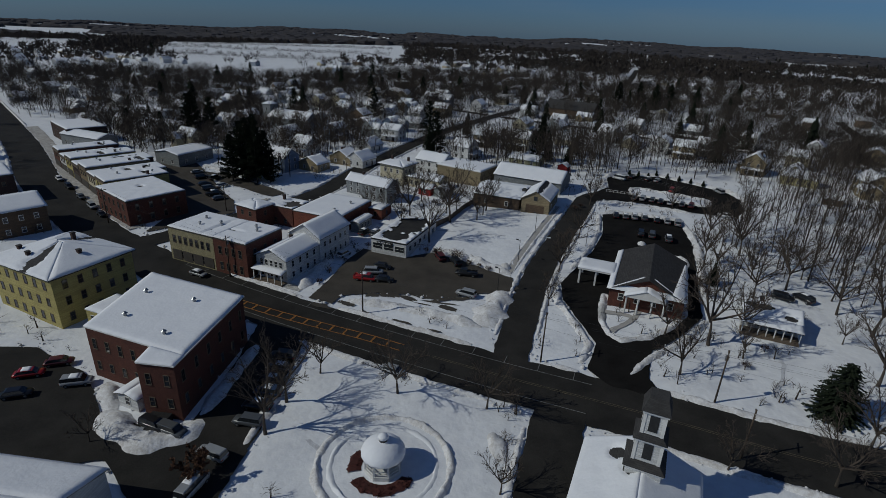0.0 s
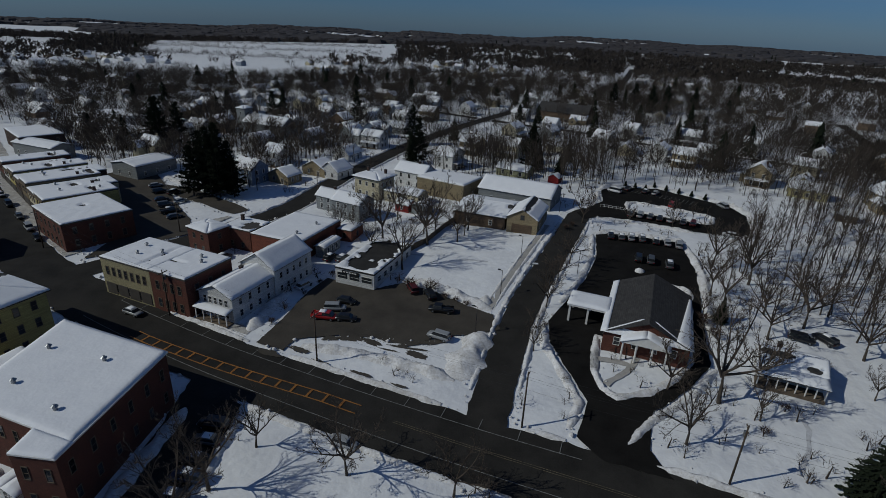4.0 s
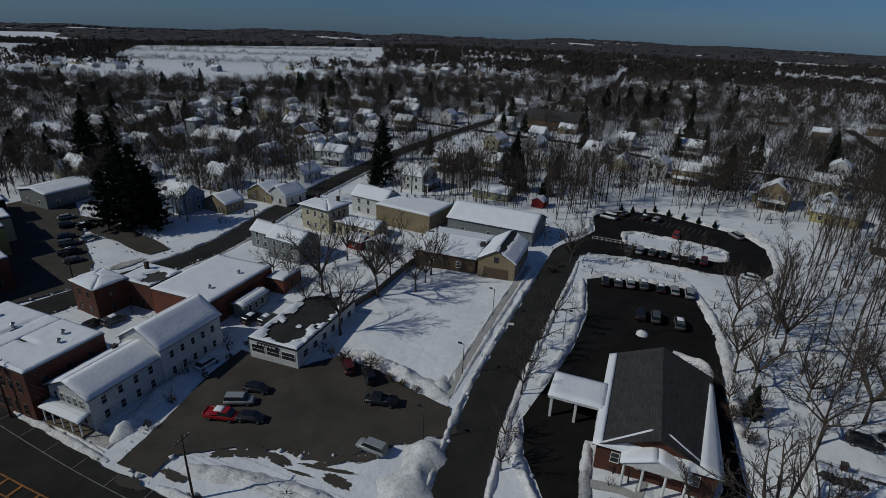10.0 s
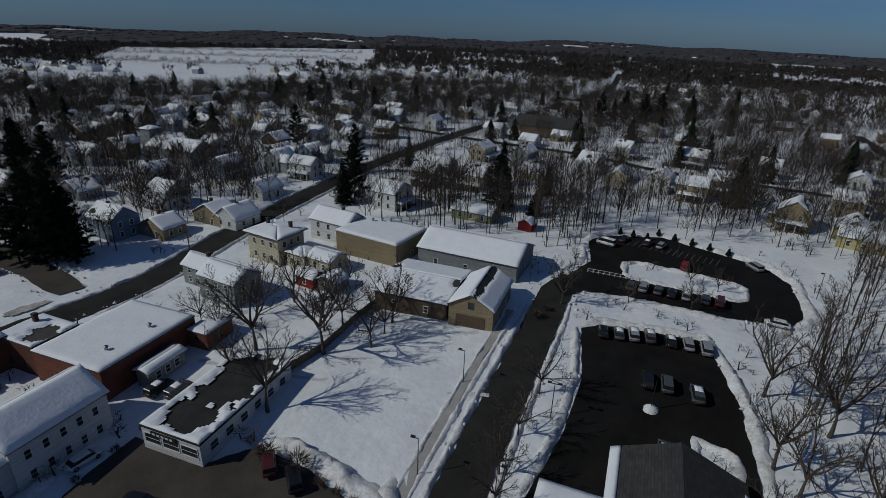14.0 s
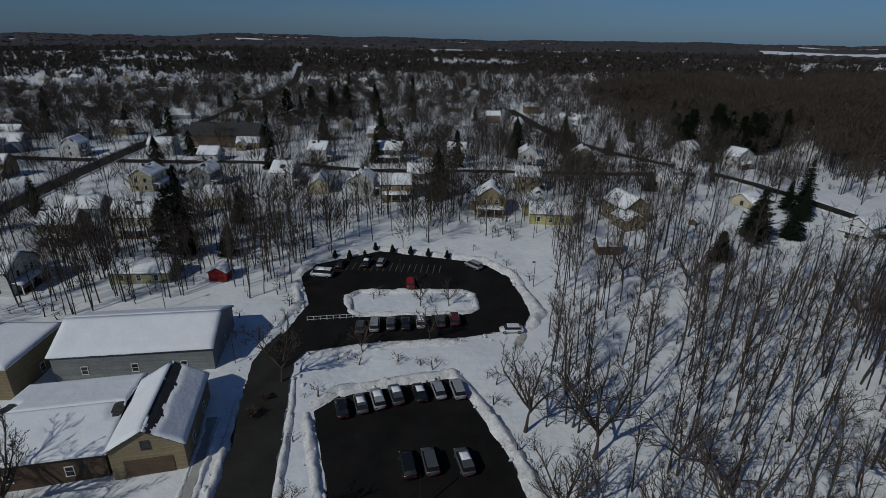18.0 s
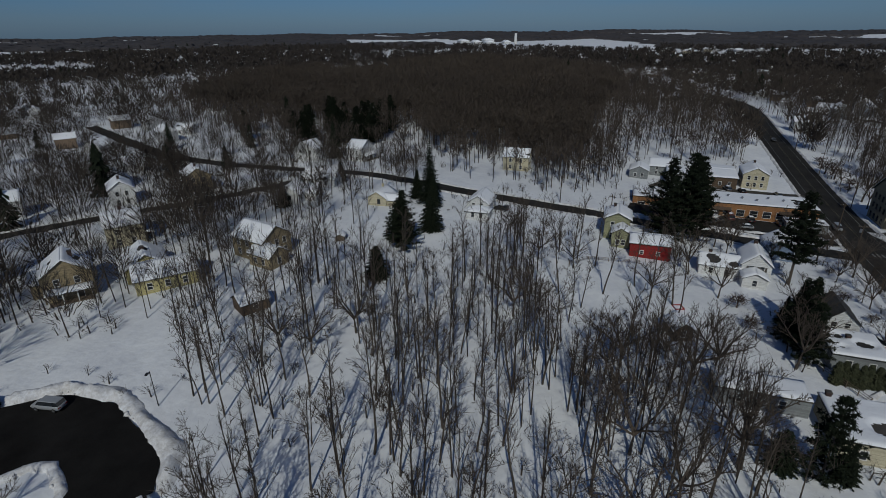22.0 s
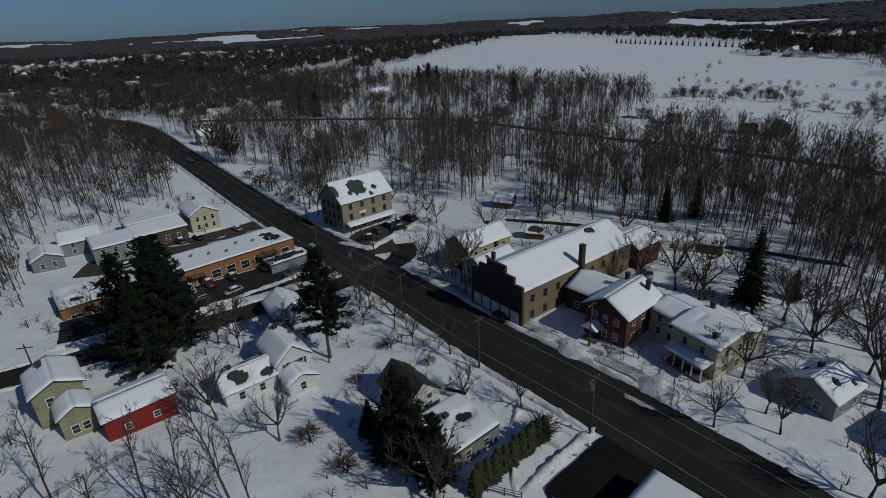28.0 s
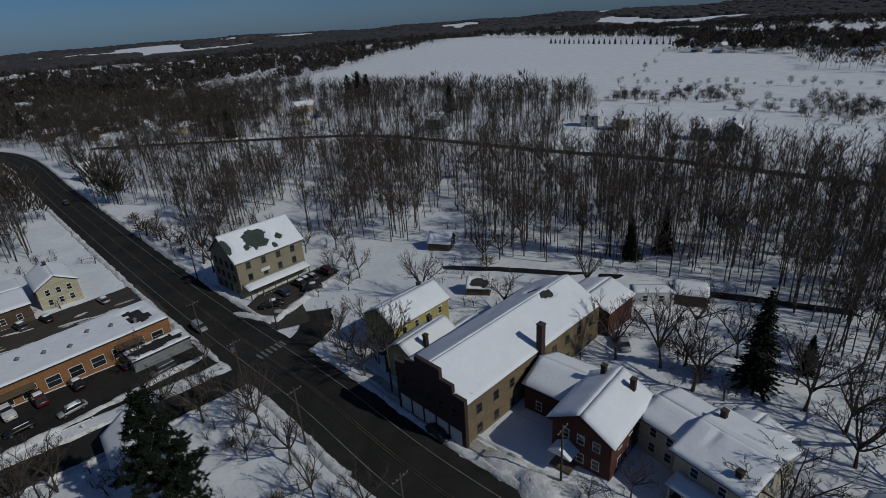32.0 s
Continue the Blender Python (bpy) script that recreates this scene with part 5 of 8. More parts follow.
snow_sheet(sg, (-4.3, -3.3, 4.0), (4.3, -3.3, 4.0), (4.3, 3.3, 4.0), (-4.3, 3.3, 4.0), 0.35)
part("roof_snow", sg, M["roof_snow"], cnp, smooth=True)
for px, py in ((-3.7, -2.7), (0, -2.7), (-3.7, 2.7), (0, 2.7), (3.4, -2.7)):
    part("post", cached("canpost", lambda: Geo().box(-0.2, -0.2, -0.5, 0.2, 0.2, 3.5).mesh("post", M["trim"])), None, cnp, m=pose(px, py, 0))
part("link_roof", Geo().box(4.2, -1.2, 3.2, 6.5, 4.5, 3.7), M["trim"], cnp)
ph = building("porch_house", 68.6, 98.6, -25, 10.4, 7.0, 3.0, "gable", 1.5, "white", win=(5, 2, 2, 2), storeys=1, label="white bungalow with a long porch under messy snow", holes=((0.3, 0.75, 0.25, 0.2), (0.8, 0.3, 0.1, 0.15)), chimneys=((-2, 1, 2.4),))
porch(ph, -5.2, 5.2, -3.5, 2.8, 2.5, 8)
church = building("church", 24.8, 49.0, -23.5, 15.0, 20, 4.2, "gable_y", 3.2, "white", "shingle", win=(0, 5, 2, 5), storeys=1, label="white wooden church with a grey-roofed belfry tower", category="church", ww=1.0, wh=2.2,
                  holes=([(0.8, 0.9, 0.05, 0.1)], [(0.17, 0.62, 0.06, 0.14), (0.31, 0.86, 0.06, 0.13)]))
TX, TY = 0.2, 5.2
for k, (wd, za, zb) in enumerate(((4.3, -1.5, 8.3), (3.3, 9.0, 12.4), (2.6, 13.0, 16.4))):
    part("tower_stage", Geo().box(-wd / 2, -wd / 2, za, wd / 2, wd / 2, zb), M["white"], church, "white boarded tower stage", m=pose(TX, TY, 0))
    e, nx = 0.4, (3.3, 2.6, 2.0)[k] / 2 + 0.05
    part("tower_roof", Geo().rings([[(-wd / 2 - e, -wd / 2 - e, zb), (wd / 2 + e, -wd / 2 - e, zb), (wd / 2 + e, wd / 2 + e, zb), (-wd / 2 - e, wd / 2 + e, zb)],
                                    [(-nx, -nx, zb + (0.7, 0.6, 1.9)[k]), (nx, -nx, zb + (0.7, 0.6, 1.9)[k]), (nx, nx, zb + (0.7, 0.6, 1.9)[k]), (-nx, nx, zb + (0.7, 0.6, 1.9)[k])]]), M["shingle"], church, "grey shingled ledge", m=pose(TX, TY, 0))
    part("cornice", Geo().box(-wd / 2 - 0.25, -wd / 2 - 0.25, zb - 0.3, wd / 2 + 0.25, wd / 2 + 0.25, zb - 0.01), M["trim"], church, m=pose(TX, TY, 0))
    for sx in (-1, 1):
        for sy in (-1, 1):
            if k:
                part("pilaster", cached(("pil", k), lambda: Geo().box(-0.2, -0.2, za, 0.2, 0.2, zb - 0.3).mesh("pilaster", M["trim"])), None, church, m=pose(TX + sx * (wd / 2 - 0.12), TY + sy * (wd / 2 - 0.12), 0))
    if k:
        for a in range(4):
            lw = part("louvre", cached(("louvre", k), lambda: Geo().box(-0.55, -0.06, za + 0.5, 0.55, 0.02, zb - 0.6).mesh("louvre", M["metal_dark"])), None, church, "black louvred opening", m=pose(TX + wd / 2 * math.sin(radians(a * 90)), TY - wd / 2 * math.cos(radians(a * 90)), 0, 0, 0, a * 90))

# across the side street and round the second road
rng = random.Random(5)
HOUSES = [(-66, 208, -28, "blue_grey"), (-53.5, 209, -28, "tan"), (-43, 219.5, -28, "tan"), (-36, 217, -28, "white"), (-63, 233, -28, "white"), (-57, 268, -24, "blue_grey"), (-36.5, 244, -26, "white"), (-28, 270, -26, "white"),
          (7.5, 235, -28, "white"), (35, 258, -30, "cream"), (42, 307, -30, "cream"), (103, 258, -35, "white"), (110, 247, -30, "tan"), (124, 255, -32, "grey"), (139, 210, -38, "pale_yellow"), (127, 218, -38, "tan"),
          (-103, 363, -30, "grey"), (-52, 315, -28, "brown"), (-87, 420, -30, "white"), (-135, 470, -30, "white"), (153, 231, -40, "cream"), (256, 239, -5, "white"), (262, 218, -5, "white"), (215, 209, 8, "white"), (-262, 372, -30, "white"), 
          (221, 301, 20, "white"), (297, 344, 10, "white"), (248, 352, 10, "white"), (266, 150, 0, "cream"), (-78, 255, -28, "white"), (-95, 240, -28, "grey"), (-20, 330, -28, "white"), (-5, 355, -28, "tan"), (20, 385, -28, "white"),
          (70, 345, -35, "white"), (60, 300, -35, "grey"), (85, 285, -38, "white"), (18, 262, -30, "tan"), (180, 262, -38, "white"), (200, 250, -38, "tan"), (160, 285, -38, "white"), (135, 300, -38, "grey"), (110, 318, -38, "white"), (-75, 300, -28, "white"),
          (458, -18, 0, "grey"), (400, 18, 0, "white"), (258, -174, 10, "white"), (240, -172, 10, "cream"), (202, -166, 15, "grey"), (190, -170, 15, "grey"), (560, 5, 0, "white"), (525, 55, 0, "white"), (130, -150, 10, "cream"), (330, -135, 5, "grey")]
for x, y, a, col in HOUSES:
    w, d, st = rng.uniform(8.5, 11.5), rng.uniform(7, 8.5), rng.choice((1, 2, 2))
    h = 3.0 if st == 1 else 5.6
    hb = building("house", x, y, a + rng.choice((0, 90)), w, d, h, rng.choice(("gable", "gable", "gable_y")), rng.uniform(2.3, 3.2), col, win=(2, 2, 2, 2) if y < 330 and x < 380 else (2, 1, 2, 1), storeys=st, frame_mat="trim" if y < 280 and x < 300 and y > -60 else "",
                  label={"white": "white clapboard house under a snowy roof", "cream": "cream clapboard house under a snowy roof", "tan": "tan wooden house under a snowy roof", "grey": "grey wooden house under a snowy roof",
                         "brown": "brown wooden house under a snowy roof", "blue_grey": "blue-grey wooden house under a snowy roof", "pale_yellow": "pale yellow house under a snowy roof"}[col],
                  chimneys=((rng.uniform(-2, 2), 0, 3.4),), door="S", holes=((rng.random(), rng.random(), 0.12, 0.15),) if rng.random() < 0.4 else ())
    if st == 2 and rng.random() < 0.7:
        porch(hb, -w / 2 + 0.5, w / 2 - 0.5, -d / 2, 2.0, 2.5, 4)
def plain_house(x, y, ang, w, d, h, rh, wing, col, label):
    """A house farther off: main block with a cross wing, snowy roof, four windows and a chimney."""
    b = root("house", x, y, ang, label, "house", "village houses")
    wall, roof, snow = Geo(), Geo(), Geo()
    for cx, cy, X, Y, hh, rr, along in ((0, 0, w / 2, d / 2, h, rh, True), (wing * w * 0.22, -d * 0.55, d * 0.3, d * 0.5, h * 0.86, rh * 0.8, False)):
        wall.box(cx - X, cy - Y, -1.4, cx + X, cy + Y, hh)
        half, run = (Y, X) if along else (X, Y)
        P = (lambda u, v, z: (cx + u, cy + v, z)) if along else (lambda u, v, z: (cx - v, cy + u, z))
        for s in (-run, run):
            wall.quad(P(s, -half, hh), P(s, half, hh), P(s, 0, hh + rr))
        e = 0.4
        for sg in (-1, 1):
            q = [P(-run - e, sg * (half + e), hh - rr / half * e), P(run + e, sg * (half + e), hh - rr / half * e), P(run + e, 0, hh + rr), P(-run - e, 0, hh + rr)]
            if sg > 0:
                q = [q[1], q[0], q[3], q[2]]
            roof.rings([q, [(p[0], p[1], p[2] + 0.12) for p in q]])
            snow_sheet(snow, *[(p[0], p[1], p[2] + 0.13) for p in q], 0.28, cell=1.6, seed=x + sg)
    wall.box(w * 0.2, 0.2, h, w * 0.2 + 0.6, 0.8, h + rh + 1.1)
    part("wall", wall, M[col], b)
    ro = part("roof", roof, M["shingle"], b)
    part("roof_snow", snow, M["roof_snow"], ro, smooth=True)
    for px, py, a in ((-w * 0.28, -d / 2, 0), (w / 2, d * 0.15, 90), (-w / 2, -d * 0.1, 270), (wing * w * 0.22, -d * 1.05, 0)):
        part("window", cached("plain_pane", lambda: Geo().box(-0.5, -0.05, -0.75, 0.5, 0.02, 0.75).mesh("window", M["glass"])), None, b, m=pose(px, py, min(h - 1.1, 3.4), 0, 0, a))


NEARV = [(-135, 232), (-60, 222), (10, 246), (60, 262), (118, 300), (136, 350), (60, 430), (-60, 440), (-170, 410), (-205, 310)]
rv = random.Random(31)
taken = [tuple(o.matrix_world.translation[:2]) for o in scene.objects if o.parent is None and o.type == "EMPTY"]
made = 0
while made < 36:
    x, y = rv.uniform(-205, 136), rv.uniform(222, 440)
    if not inside(x, y, NEARV) or not 8 < float(paved(np.array(x), np.array(y))) or any((x - a) ** 2 + (y - b) ** 2 < 225 for a, b in taken):
        continue
    col = rv.choice(("white", "white", "cream", "tan", "grey", "white", "brown", "blue_grey"))
    plain_house(x, y, -28 + rv.choice((0, 90, 180)), rv.uniform(8, 11), rv.uniform(6.4, 8), rv.choice((3.2, 5.4, 5.6)), rv.uniform(2.4, 3.2), rv.choice((-1, 1)), col, col.replace("_", "-") + " wooden house with a cross wing under snow")
    taken.append((x, y))
    made += 1
plain_house(194.3, 207.4, 10, 9, 7, 3.4, 2.6, 1, "white", "white wooden house with a cross wing under snow")
plain_house(200.1, 179.5, 0, 8, 6, 2.7, 1.8, -1, "cream", "low cream cottage with a thick snowy roof")
building("big_barn", 84, 376, -32, 34, 14, 6.0, "gable", 5.0, "brown", "shingle", win=(6, 2, 4, 2), storeys=1, label="large dark church hall with a steep bare roof", category="hall", snow=0)
building("chapel", -84, 290, -26, 26, 12, 6.0, "gable", 3.6, "grey", win=(5, 2, 5, 2), storeys=1, label="long grey chapel with a snowy roof and square tower", category="chapel")
building("chapel_tower", -99, 297, -26, 5.5, 5.5, 12, "hip", 1.2, "grey", win=(1, 1, 1, 1), storeys=3, label="square grey chapel tower with snow on top", category="tower")
building("long_shed", 33.5, 223.5, -30, 13, 7, 2.8, "gable", 1.8, "olive", win=(3, 1, 2, 1), storeys=1, label="low olive cottage under snow", category="cottage")
th = building("farm_house", 155.5, 190.8, -14, 8.6, 10.5, 5.0, "gable_y", 2.9, "tan", win=(3, 3, 2, 3), label="tan two-storey house with a snowy gable roof")
building("house_wing", 151, 186, -14, 5.5, 7, 3.0, "gable_y", 1.8, "tan", win=(1, 2, 0, 2), storeys=1, label="low tan wing with snowy roof", category="wing")
building("house", 136.5, 202, -40, 12, 8.5, 3.2, "gable", 2.2, "pale_yellow", win=(3, 2, 3, 2), storeys=1, label="pale yellow bungalow with a snowy roof")
building("house", 128.5, 221.5, -40, 11, 8, 3.2, "gable", 2.2, "tan", win=(3, 2, 3, 2), storeys=1, label="tan bungalow with a snowy roof")
building("garden_shed", 132.8, 177.4, -30, 5.5, 4.5, 2.4, "gable", 1.4, "brown", win=(1, 0, 0, 0), storeys=1, label="dark shed standing in the woods", category="shed", snow=0.08)
building("garden_shed", 168.5, 177, 20, 2.6, 2.2, 1.3, "gable", 0.6, "wood", win=(0, 0, 0, 0), storeys=1, label="little wooden hut on the snow", category="hut")
building("garden_shed", 47.5, 213.5, -35, 4, 3.5, 2.4, "gable_y", 1.1, "barn_red", win=(0, 0, 0, 1), storeys=1, label="small red shed under snow", category="shed")
hr = building("house", 204, 149, 0, 9.0, 6.6, 3.6, "gable", 2.2, "white", win=(2, 2, 2, 2), label="white house with a snowy gable and low wing")
building("house_wing", 197.5, 148, 0, 5, 6.5, 2.6, "hip", 0.9, "white", win=(1, 1, 1, 2), storeys=1, label="low white wing with snowy roof", category="wing")

# east end of the village
building("red_barn", 192.2, 101.6, 0, 7.2, 9.6, 3.9, "gable_y", 1.3, "barn_red", win=(0, 0, 0, 2), storeys=1, label="bright red barn with a white snowy roof", category="barn", ww=0.8, wh=0.9, z0=1.2)
building("house", 202, 110, 0, 8, 6.5, 6.2, "gable", 1.6, "olive", win=(2, 2, 2, 2), label="olive-cream two-storey house with snowy roof", chimneys=((2, 1, 2.2),), over=0.5)
building("house_wing", 195.4, 108.8, 0, 5, 4.6, 4.0, "gable", 1.3, "olive", win=(1, 1, 1, 2), storeys=1, label="olive-cream wing with snowy roof", category="wing")
wc = building("house", 188.5, 78.6, -3, 9, 6.2, 4.6, "gable", 2.7, "white", win=(2, 2, 3, 2), label="white gabled house with dark shutters", chimneys=((2.5, 0, 3.3),))
for s in (-1, 1):
    for e in (-1, 1):
        part("shutter", cached("shutter", lambda: Geo().box(-0.04, -0.25, -0.7, 0.02, 0.25, 0.7).mesh("shutter", M["trim_dark"])), None, wc, m=pose(-4.5, s * 1.1 + e * 0.75, 3.6))
building("house_wing", 188.0, 86.2, -3, 7, 8.5, 2.8, "gable_y", 1.6, "white", "shingle", win=(1, 1, 1, 2), storeys=1, label="low white wing with half-bare roof", category="wing", holes=([(0.4, 0.4, 0.3, 0.3)], [(0.35, 0.6, 0.22, 0.3), (0.8, 0.35, 0.12, 0.25)]), chimneys=((0.5, 2, 2.2),))
building("house_wing", 182.0, 79.5, -3, 4, 5, 2.6, "gable", 1.2, "white", win=(0, 1, 0, 1), storeys=1, label="low white porch room with snowy roof", category="wing")
building("cottage", 206.5, 69.6, -8, 8.4, 7, 3.2, "gable", 2.4, "blue_grey", win=(2, 2, 2, 2), storeys=1, label="small blue-grey cottage under snow", category="cottage")
shops = building("shop_strip", 244.3, 78.4, 0, 12.4, 54, 4.2, "flat", 0.15, "brick_orange", "roof_tar", win=(2, 0, 2, 14), storeys=1, label="long orange brick row of shops under a snowy flat roof", category="shop building", ww=2.2, wh=2.0, z0=0.5,
                 holes=((0.5, 0.075, 0.3, 0.045), (0.3, 0.93, 0.12, 0.03), (0.5, 0.86, 0.06, 0.015), (0.7, 0.95, 0.1, 0.012)))
vents(shops, [(-2.5 + 1.7 * (i % 3), -22 + 3.9 * i) for i in range(12)], 4.4)
for i in (1, 4, 5, 7):
    part("awning", cached("awning", lambda: Geo().rings([[(0, -2.6, 2.9), (-1.4, -2.6, 2.4), (-1.4, -2.6, 2.5), (0, -2.6, 3.1)], [(0, 2.6, 2.9), (-1.4, 2.6, 2.4), (-1.4, 2.6, 2.5), (0, 2.6, 3.1)]]).mesh("awning", M["brown"])), None, shops, m=pose(-6.2, -25 + 6.2 * i, 0))
building("shop_annex", 233.6, 56.0, 0, 5, 11, 2.4, "flat", 0.2, "grey", "roof_tar", win=(0, 0, 0, 0), storeys=1, label="low dark-roofed annex edged with snow", category="annex", holes=((0.56, 0.5, 0.4, 0.44),))
building("apartments", 283.0, 61.4, -3, 12.5, 8.6, 5.4, "gable", 2.4, "cream", win=(3, 2, 3, 3), label="cream two-storey apartments with a snowy gable", category="apartment house", chimneys=((3, 0, 3.2),))
building("apartments", 284, 75, -3, 20, 14.5, 3.8, "gable_y", 0.8, "brown", win=(2, 0, 2, 4), storeys=1, label="long low apartment wing under a snowy roof", category="apartment house")
building("apartments", 274.5, 88, -3, 12, 10.5, 4.6, "flat", 0.2, "grey", "trim_dark", win=(2, 2, 2, 3), label="grey two-storey flat-roofed apartments", category="apartment house")
building("apartments", 287, 94, -3, 12, 10, 4.0, "gable_y", 2.0, "grey", win=(2, 2, 2, 2), label="grey two-storey apartments with snowy roof", category="apartment house")
building("apartments", 278, 103, -3, 9, 7, 3.2, "gable", 1.6, "grey", win=(2, 2, 2, 2), storeys=1, label="small grey outbuilding under snow", category="outbuilding")
mill = building("mill", 248.6, 23.8, -1, 13.0, 18.0, 9.5, "gable_y", 5.0, "stone", "shingle_green", win=(4, 3, 4, 4), storeys=3, label="tall ochre stone mill with patchy snow on its roof", category="mill", ww=1.0, wh=1.5, frame_mat="trim_dark",
                 holes=([(0.5, 0.1, 0.05, 0.05)], [(0.42, 0.55, 0.17, 0.36), (0.72, 0.42, 0.05, 0.12), (0.6, 0.18, 0.04, 0.1), (0.03, 0.6, 0.06, 0.3)]), over=0.5)
mp = Geo()
mp.rings([[(-6.5, -8.6, 3.2), (-9.5, -8.6, 2.5), (-9.5, -8.6, 2.7), (-6.5, -8.6, 3.4)], [(-6.5, 8.6, 3.2), (-9.5, 8.6, 2.5), (-9.5, 8.6, 2.7), (-6.5, 8.6, 3.4)]])
mpo = part("porch_roof", mp, M["shingle"], mill)
sg = Geo()
snow_sheet(sg, (-9.5, 8.6, 2.72), (-9.5, -8.6, 2.72), (-6.5, -8.6, 3.42), (-6.5, 8.6, 3.42), 0.3)
part("roof_snow", sg, M["roof_snow"], mpo, smooth=True)
for i in range(6):
    part("post", cached("millpost", lambda: Geo().box(-0.1, -0.1, -1.2, 0.1, 0.1, 2.6).mesh("post", M["wood"])), None, mill, m=pose(-9.2, -8.2 + 3.28 * i, 0))
part("sign_board", Geo().box(-0.12, -1.2, 4.9, -0.02, 1.2, 5.7), M["trim"], mill, "pale sign board", m=pose(-6.5, 2.0, 0))
hall2 = building("brick_hall", 173.6, 20.6, -3.5, 13.8, 35.5, 7.4, "gable_y", 3.6, "brick_tan", "shingle", win=(2, 8, 0, 9), storeys=2, frame_mat="wood", label="long tan brick hall with a stepped dark front and snowy roof", category="hall", ww=1.0, wh=1.5, over=0.25,
                 holes=([(0.2, 0.6, 0.03, 0.15)], [(0.78, 0.9, 0.04, 0.12)]))
fg = Geo()
for a, b, zt in ((-7.3, -5.0, 8.6), (-5.0, -2.6, 10.0), (-2.6, 2.6, 11.6), (2.6, 5.0, 10.0), (5.0, 7.3, 8.6)):
    fg.box(a, 17.75, -1.6, b, 18.35, zt)
front_wall = part("parapet_front", fg, M["brick_dark"], hall2, "dark brick stepped front wall")
for i in range(5):
    window_at(hall2, -5.4 + 2.7 * i, 18.36, 5.6, 180, 1.1, 1.7, "trim_dark")
    part("shopfront", cached("shopfront2", lambda: Geo().box(-1.1, -0.1, 0.2, 1.1, 0.02, 2.8).mesh("shopfront", M["trim"])), None, hall2, m=pose(-5.4 + 2.7 * i, 18.37, 0, 0, 0, 180))
chimney_on(hall2, -7.2, 0.6, 0, 12.2, 1.0)
building("hall_annex", 168.8, -2.4, -3.5, 10, 9, 5.4, "gable_y", 1.8, "brick_red", win=(2, 2, 0, 2), storeys=1, frame_mat="wood", label="red brick rear annex with snowy roof", category="annex")
building("house", 186.8, 27.6, 0, 7.2, 11, 5.2, "gable_y", 2.2, "pale_yellow", win=(2, 3, 2, 3), label="pale yellow house with snowy roof and slim chimneys", chimneys=((-2.8, 2, 3.2), (1, -3, 3.0)))
building("house", 197.4, 21.0, -2, 8.6, 14.5, 6.0, "gable_y", 2.6, "yellow", win=(3, 4, 3, 4), label="yellow two-storey house with a snowy ridge roof", chimneys=((0.5, -4, 3.2),))
building("house_wing", 184.5, 19.0, 0, 5.5, 7.5, 3.4, "gable_y", 1.5, "cream", win=(1, 2, 1, 2), storeys=1, label="low cream wing under snow", category="wing")
bh = building("brick_villa", 153.4, 27.2, 0, 8.4, 11.2, 6.4, "gable_y", 2.5, "brick_red", win=(2, 3, 3, 3), label="red brick villa with bracketed eaves and snowy roof", over=0.7, chimneys=((-2.5, -4, 3.0), (2, -4.5, 3.0)), frame_mat="trim")
building("house_wing", 161.4, 22.6, 0, 8.5, 9.5, 4.6, "gable", 2.0, "brick_red", win=(2, 2, 2, 0), storeys=1, label="brick rear wing with a snowy gable", category="wing")
pw = Geo().box(-1.5, 0, -0.6, 1.5, 2.2, 0.3)
part("porch_deck", pw, M["wood"], bh, m=pose(1.8, 5.6, 0))
part("porch_roof", Geo().rings([[(-1.7, 2.4, 2.6), (1.7, 2.4, 2.6), (0, 2.4, 3.7)], [(-1.7, 0, 2.6), (1.7, 0, 2.6), (0, 0, 3.7)]]), M["roof_snow"], bh, "rounded snowy porch roof", m=pose(1.8, 5.6, 0))
ch = building("cream_villa", 137.4, 24.6, -14, 8.6, 11.0, 6.0, "gable", 1.3, "cream", win=(3, 3, 2, 3), label="cream villa with a low snowy roof and front porch", over=0.6, chimneys=((-2.6, 4.2, 1.4), (3.4, -3, 2.0)), holes=([(0.5, 0.97, 0.35, 0.012)], [(0.28, 0.86, 0.012, 0.1)]))
building("house_wing", 144.6, 21.8, -14, 6.6, 8.4, 5.4, "gable", 1.0, "cream", win=(2, 2, 2, 0), label="set-back cream wing with a low snowy roof", category="wing", over=0.5)
building("house_wing", 137.0, 16.6, -14, 7.0, 5.0, 3.2, "gable_y", 1.2, "cream", win=(2, 2, 0, 2), storeys=1, label="low cream back wing under snow", category="wing")
porch(ch, -3.8, 3.4, 5.5, 2.4, 2.7, 5, side=1)
building("house", 121.6, 23.8, -12, 7.4, 8.0, 3.2, "gable_y", 2.2, "grey", win=(2, 2, 2, 2), storeys=1, label="grey gabled house with patchy snow on its roof", holes=([(0.5, 0.3, 0.08, 0.1)], [(0.4, 0.6, 0.1, 0.2), (0.75, 0.3, 0.06, 0.1)]), chimneys=((1, 0, 2.6),))
building("house", 107.5, 24.5, -14, 8, 8, 4, "gable_y", 2.3, "grey", win=(2, 2, 2, 2), label="grey gabled house with snowy roof")
dh = building("house", 165.6, 68.8, -2, 7.8, 6.2, 3.5, "gable", 2.7, "white", "shingle", win=(2, 2, 2, 2), label="white house with a bare dark gable roof", snow=0.12, holes=([(0.5, 0.4, 0.9, 0.9)], [(0.5, 0.5, 0.9, 0.9)]))
building("flat_house", 154.4, 69.2, -1, 9, 8.6, 3.0, "flat", 0.12, "grey", "roof_tar", win=(2, 2, 2, 2), storeys=1, label="low grey flat-roofed house with snow on top", holes=((0.5, 0.35, 0.12, 0.2), (0.72, 0.7, 0.1, 0.12), (0.3, 0.75, 0.06, 0.06)), chimneys=((1.5, 0.5, 0.8),))
